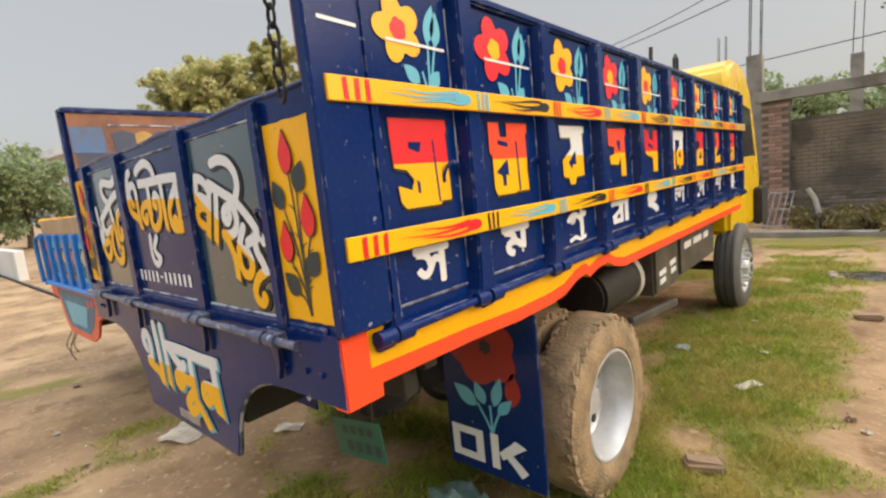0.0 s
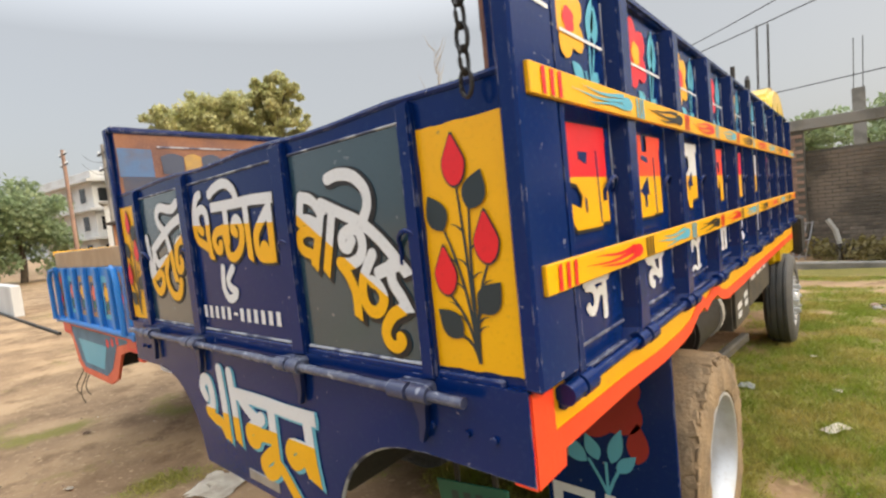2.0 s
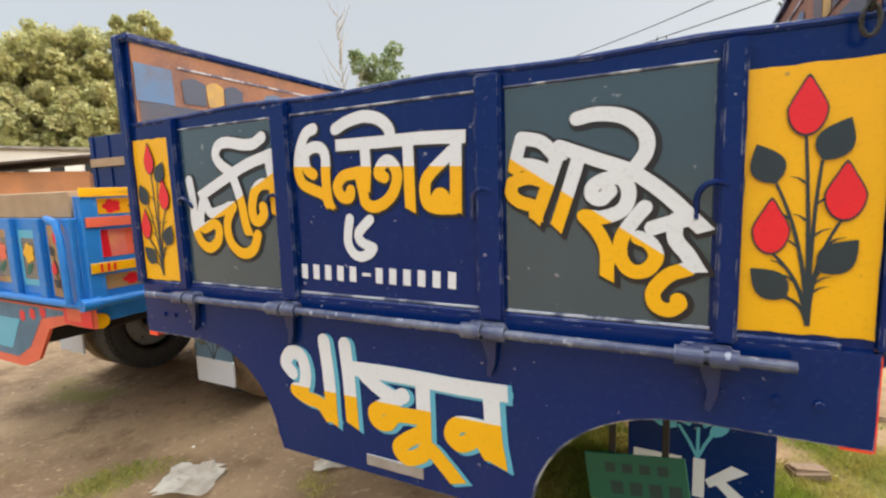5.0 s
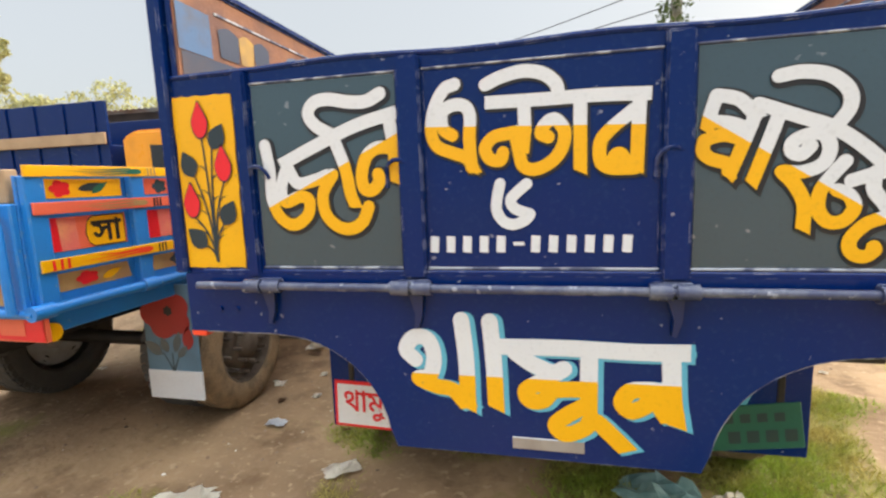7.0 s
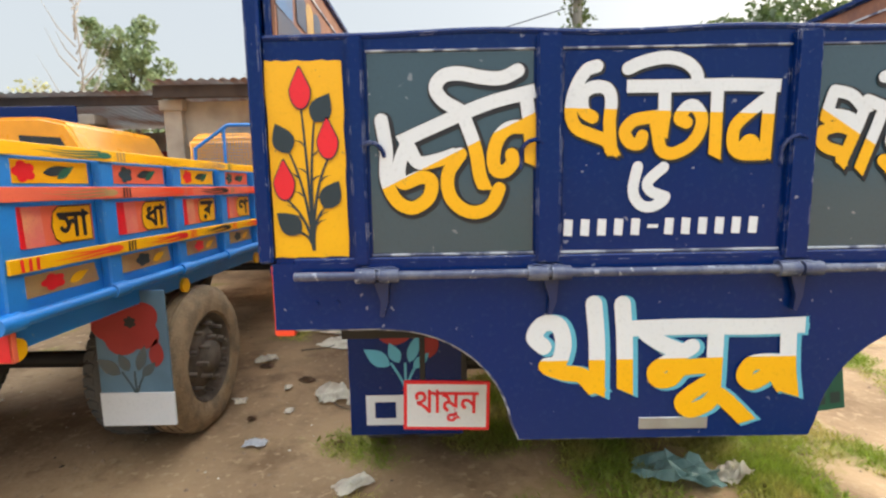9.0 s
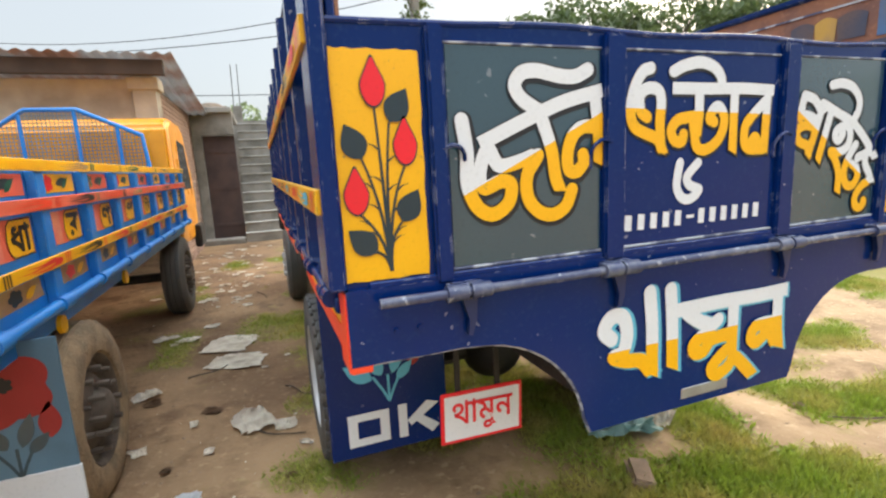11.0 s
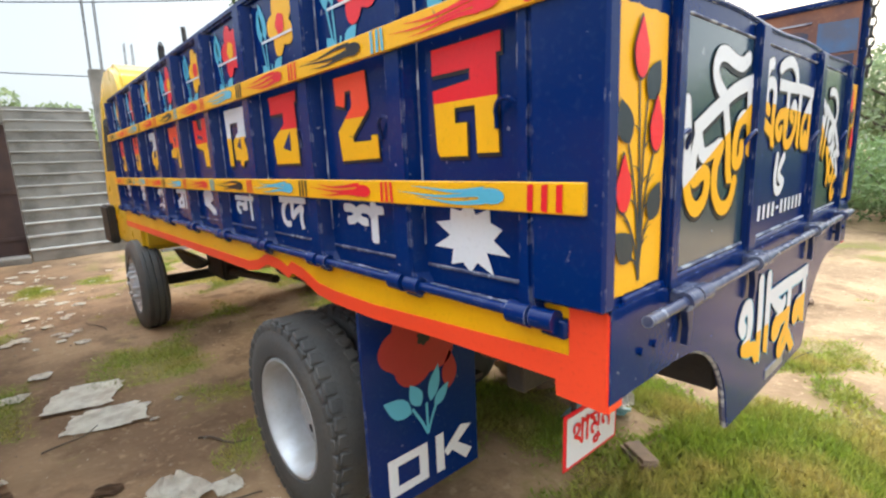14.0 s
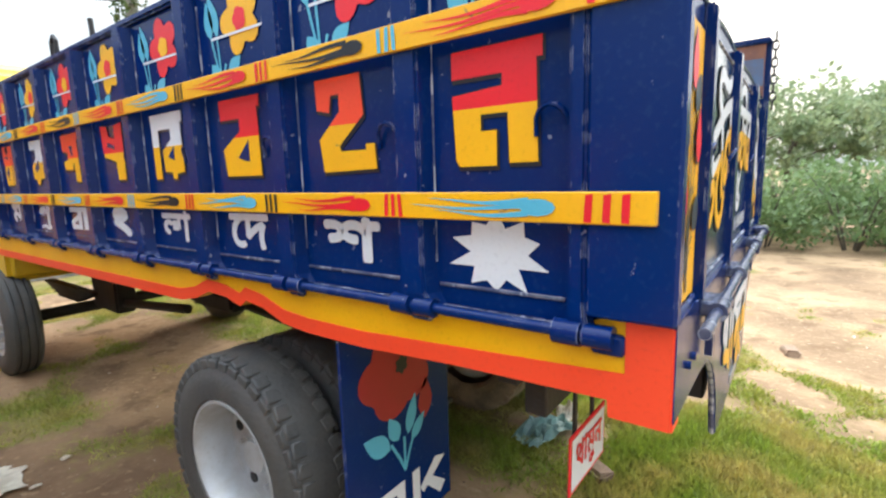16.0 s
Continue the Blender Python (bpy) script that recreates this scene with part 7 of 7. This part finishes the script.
for x, y, a, seed in ((1.43, 2.02, 20, 1), (0.35, 0.62, 60, 2), (2.1, 5.2, 10, 3), (3.6, 1.1, 35, 4), (4.0, 0.7, 80, 5), (3.0, -0.2, 15, 6)):
    bm = bmesh.new()
    block(bm, (-0.10, -0.055, 0), (0.10, 0.055, 0.065), 0.014, 2)
    r = random.Random(seed)
    for v in bm.verts:
        v.co += Vector((r.gauss(0, 0.005), r.gauss(0, 0.005), r.gauss(0, 0.004)))
    thing("brickbat", bm, STONE, "dusty broken brick on the ground", "brick", "loose bricks", at=pose(x, y, ground_z(x, y) - 0.01, 0, 0, a))
for x, y, L, a, seed in ((-1.29, 2.64, 0.33, -46, 1), (-2.0, 3.1, 0.32, 25, 2), (-1.46, 2.03, 0.32, -36, 3), (-1.4, 5.5, 0.5, 100, 4), (2.6, 0.3, 0.9, 160, 5)):
    r = random.Random(seed)
    bm = bmesh.new()
    tube(bm, [(L * t, 0.03 * math.sin(5 * t + seed), 0.012 + 0.01 * abs(math.sin(4 * t))) for t in [k / 8 for k in range(9)]], lambda t: 0.0055 * (1.2 - 0.6 * t), 6)
    thing("stick", bm, TWIG, "dry brown stick on the soil", "stick", "fallen sticks", at=pose(x, y, ground_z(x, y), 0, 0, a), smooth=True)

# sunk dark puddle with broken stone round it
bm = bmesh.new()
ring = [(2.35 + (0.62 + 0.12 * math.sin(3 * a)) * math.cos(a), 7.3 + (0.34 + 0.07 * math.sin(2 * a + 1)) * math.sin(a)) for a in [2 * math.pi * k / 28 for k in range(28)]]
top = [bm.verts.new((x, y, ground_z(x, y) + 0.006)) for x, y in ring]
dip = [bm.verts.new((2.35 + 0.8 * (x - 2.35), 7.3 + 0.8 * (y - 7.3), ground_z(x, y) + 0.028)) for x, y in ring]
for k in range(28):
    bm.faces.new((top[k], top[(k + 1) % 28], dip[(k + 1) % 28], dip[k]))
bm.faces.new(dip)
thing("puddle", bm, material("wet_black_mud", (0.022, 0.019, 0.015), 0.25, second=(0.05, 0.04, 0.028), scale=5, mix=0.8, bump=0.3), "dark wet mud puddle in the yard", "puddle", smooth=True)
rng = random.Random(51)
for k in range(12):
    a = rng.uniform(0, 6.28)
    x, y, s = 2.35 + 0.62 * math.cos(a), 7.3 + 0.36 * math.sin(a), rng.uniform(0.03, 0.08)
    bm = bmesh.new()
    bmesh.ops.create_icosphere(bm, subdivisions=2, radius=s)
    for v in bm.verts:
        v.co *= 1 + 0.35 * noise.noise(v.co * 14 + Vector((k, 0, 0)))
        v.co.z *= 0.6
    thing("stone", bm, (STONE, CONCRETE)[k % 2], "grey broken stone beside the puddle", "stone", "stones by the puddle", at=pose(x, y, ground_z(x, y) + 0.25 * s, 0, 0, 40 * k))

for x, L, seed in ((-0.95, 0.36, 1), (-0.80, 0.42, 2), (-0.62, 0.30, 3)):
    bm = bmesh.new()
    tube(bm, [(x + 0.05 * math.sin(4 * t + seed), 0.03 + 0.03 * math.sin(6 * t), 0.70 - L * t) for t in [k / 8 for k in range(9)]], 0.005, 5)
    part("loose_wire", bm, TWIG, blue, "thin loose wire hanging under the skirt", smooth=True)

# crumbs of soil, chips and dead leaves too small to pick apart
rng = random.Random(77)
pv, pf, pm = [], [], []
for k in range(5200):
    x, y = (rng.uniform(-5.0, -0.9), rng.uniform(-1.8, 9.0)) if k % 3 else (rng.uniform(-0.9, 5.0), rng.uniform(-1.8, 8.0))
    r = 0.005 + 0.012 * rng.random() ** 3
    z = ground_z(x, y)
    i = len(pv)
    a = rng.uniform(0, 6.28)
    for t in range(5):
        b = a + 2 * math.pi * t / 5
        q = r * rng.uniform(0.7, 1.3)
        pv.append((x + q * math.cos(b), y + q * math.sin(b), z - 0.003))
    pv.append((x + r * rng.uniform(-0.2, 0.2), y + r * rng.uniform(-0.2, 0.2), z + r * rng.uniform(0.35, 0.9)))
    for t in range(5):
        pf.append((i + t, i + (t + 1) % 5, i + 5))
        pm.append(0 if k % 7 else (1 if k % 2 else 2))
me = bpy.data.meshes.new("crumbs")
me.from_pydata(pv, [], pf)
for m in (STONE, PAPER, TWIG):
    me.materials.append(m)
me.polygons.foreach_set("material_index", pm)
tagged(new("gravel", me), "scattered soil crumbs, chips and dead leaf bits", "gravel", kind="stuff")

# ---- distance ----
far = empty("white_building", "whitewashed three-storey building with dark windows", "building", pose(-66, 16.5, 0, 0, 0, 8))
bm = bmesh.new()
block(bm, (-7, -3.2, -0.2), (7, 3.2, 10.2), 0.02)
part("wall", bm, WALLWHITE, far)
for s in range(3):
    bm = bmesh.new()
    block(bm, (-7.3, -3.9, 3.0 + 3.0 * s), (7.8, 3.5, 3.3 + 3.0 * s), 0.02)
    part("balcony", bm, WALLWHITE, far)
    for k in range(4):
        for face in (0, 1):
            bm = bmesh.new()
            if face == 0:
                block(bm, (-5.6 + 3.2 * k, -3.24, 1.0 + 3.0 * s), (-4.3 + 3.2 * k, -3.16, 2.5 + 3.0 * s), 0.01)
            else:
                block(bm, (6.96, -2.7 + 1.5 * k, 1.0 + 3.0 * s), (7.04, -1.8 + 1.5 * k, 2.4 + 3.0 * s), 0.01)
            part("window", bm, GLASSDARK, far)
hut = empty("roadside_shed", "long low orange-plastered shed with a dark tin roof", "shed", pose(0, 0, 0))
HUTWALL = material("orange_plaster", (0.50, 0.22, 0.10), 0.9, second=(0.34, 0.17, 0.09), scale=1.0, mix=0.8, bump=0.2)
hx, hy = polar(-63.0, 22)
kx, ky = polar(-72.2, 22.6)
run = Vector((kx - hx, ky - hy, 0))
HM = Matrix.Translation((hx, hy, 0)) @ axes(run.normalized(), Vector((-run.y, run.x, 0)).normalized(), (0, 0, 1))
bm = bmesh.new()
block(bm, (0, 0, -0.1), (run.length, 2.5, 2.58), 0.01)
part("wall", bm, HUTWALL, hut, "", HM)
bm = bmesh.new()
block(bm, (-0.3, -0.5, 2.60), (run.length + 0.1, 2.9, 2.68), 0.01)
for v in bm.verts:
    v.co.z += 0.40 * (1 - v.co.x / run.length)
part("roof", bm, DARKWOOD, hut, "dark weathered roof", HM)
for k in range(3):
    bm = bmesh.new()
    block(bm, (0.35 + 1.1 * k, -0.03, 0.9), (0.85 + 1.1 * k, 0.02, 1.9), 0.006)
    part("shutter", bm, DOORPAINT, hut, "", HM)
far2 = empty("white_building", "low whitewashed building with small dark windows", "building", pose(-47, 18.5, 0, 0, 0, 70))
bm = bmesh.new()
block(bm, (-6, -3, -0.2), (6, 3, 5.6), 0.02)
part("wall", bm, WALLWHITE, far2)
bm = bmesh.new()
block(bm, (-6.3, -3.3, 5.6), (6.3, 3.3, 5.8), 0.02)
part("roof", bm, CONCRETE, far2)
for k in range(5):
    bm = bmesh.new()
    block(bm, (-4.9 + 2.2 * k, -3.04, 3.4), (-4.0 + 2.2 * k, -2.96, 4.6), 0.01)
    part("window", bm, GLASSDARK, far2)
bm = bmesh.new()
block(bm, (-22, 1.6, -0.1), (-17.5, 1.85, 0.95), 0.02)
thing("boundary_wall", bm, WALLWHITE, "low whitewashed boundary wall far across the yard", "wall", kind="structure")
bm = bmesh.new()
block(bm, (-22, 1.50, 0.0), (-11.5, 1.57, 0.07), 0.01)
thing("steel_rail", bm, UNDER, "dark steel bar lying on the ground", "rail")
for k, (a, b, sag) in enumerate((((2.3, 10.5, 5.6), (-9, 20, 6.4), 0.4), ((2.3, 10.5, 5.1), (-12, 19, 5.8), 0.4), ((9, 12, 4.1), (-3, 14.5, 3.9), 0.12), ((-40, 9.3, 8.7), (-24, 7, 6.1), 0.5), ((-40, 9.3, 8.0), (-24, 7, 5.4), 0.5))):
    bm = bmesh.new()
    tube(bm, [(a[0] + (b[0] - a[0]) * t, a[1] + (b[1] - a[1]) * t, a[2] + (b[2] - a[2]) * t - 4 * sag * t * (1 - t)) for t in [j / 12 for j in range(13)]], 0.012, 5)
    thing("overhead_cable", bm, WIRE, "thin black overhead cable", "cable", "overhead cables")
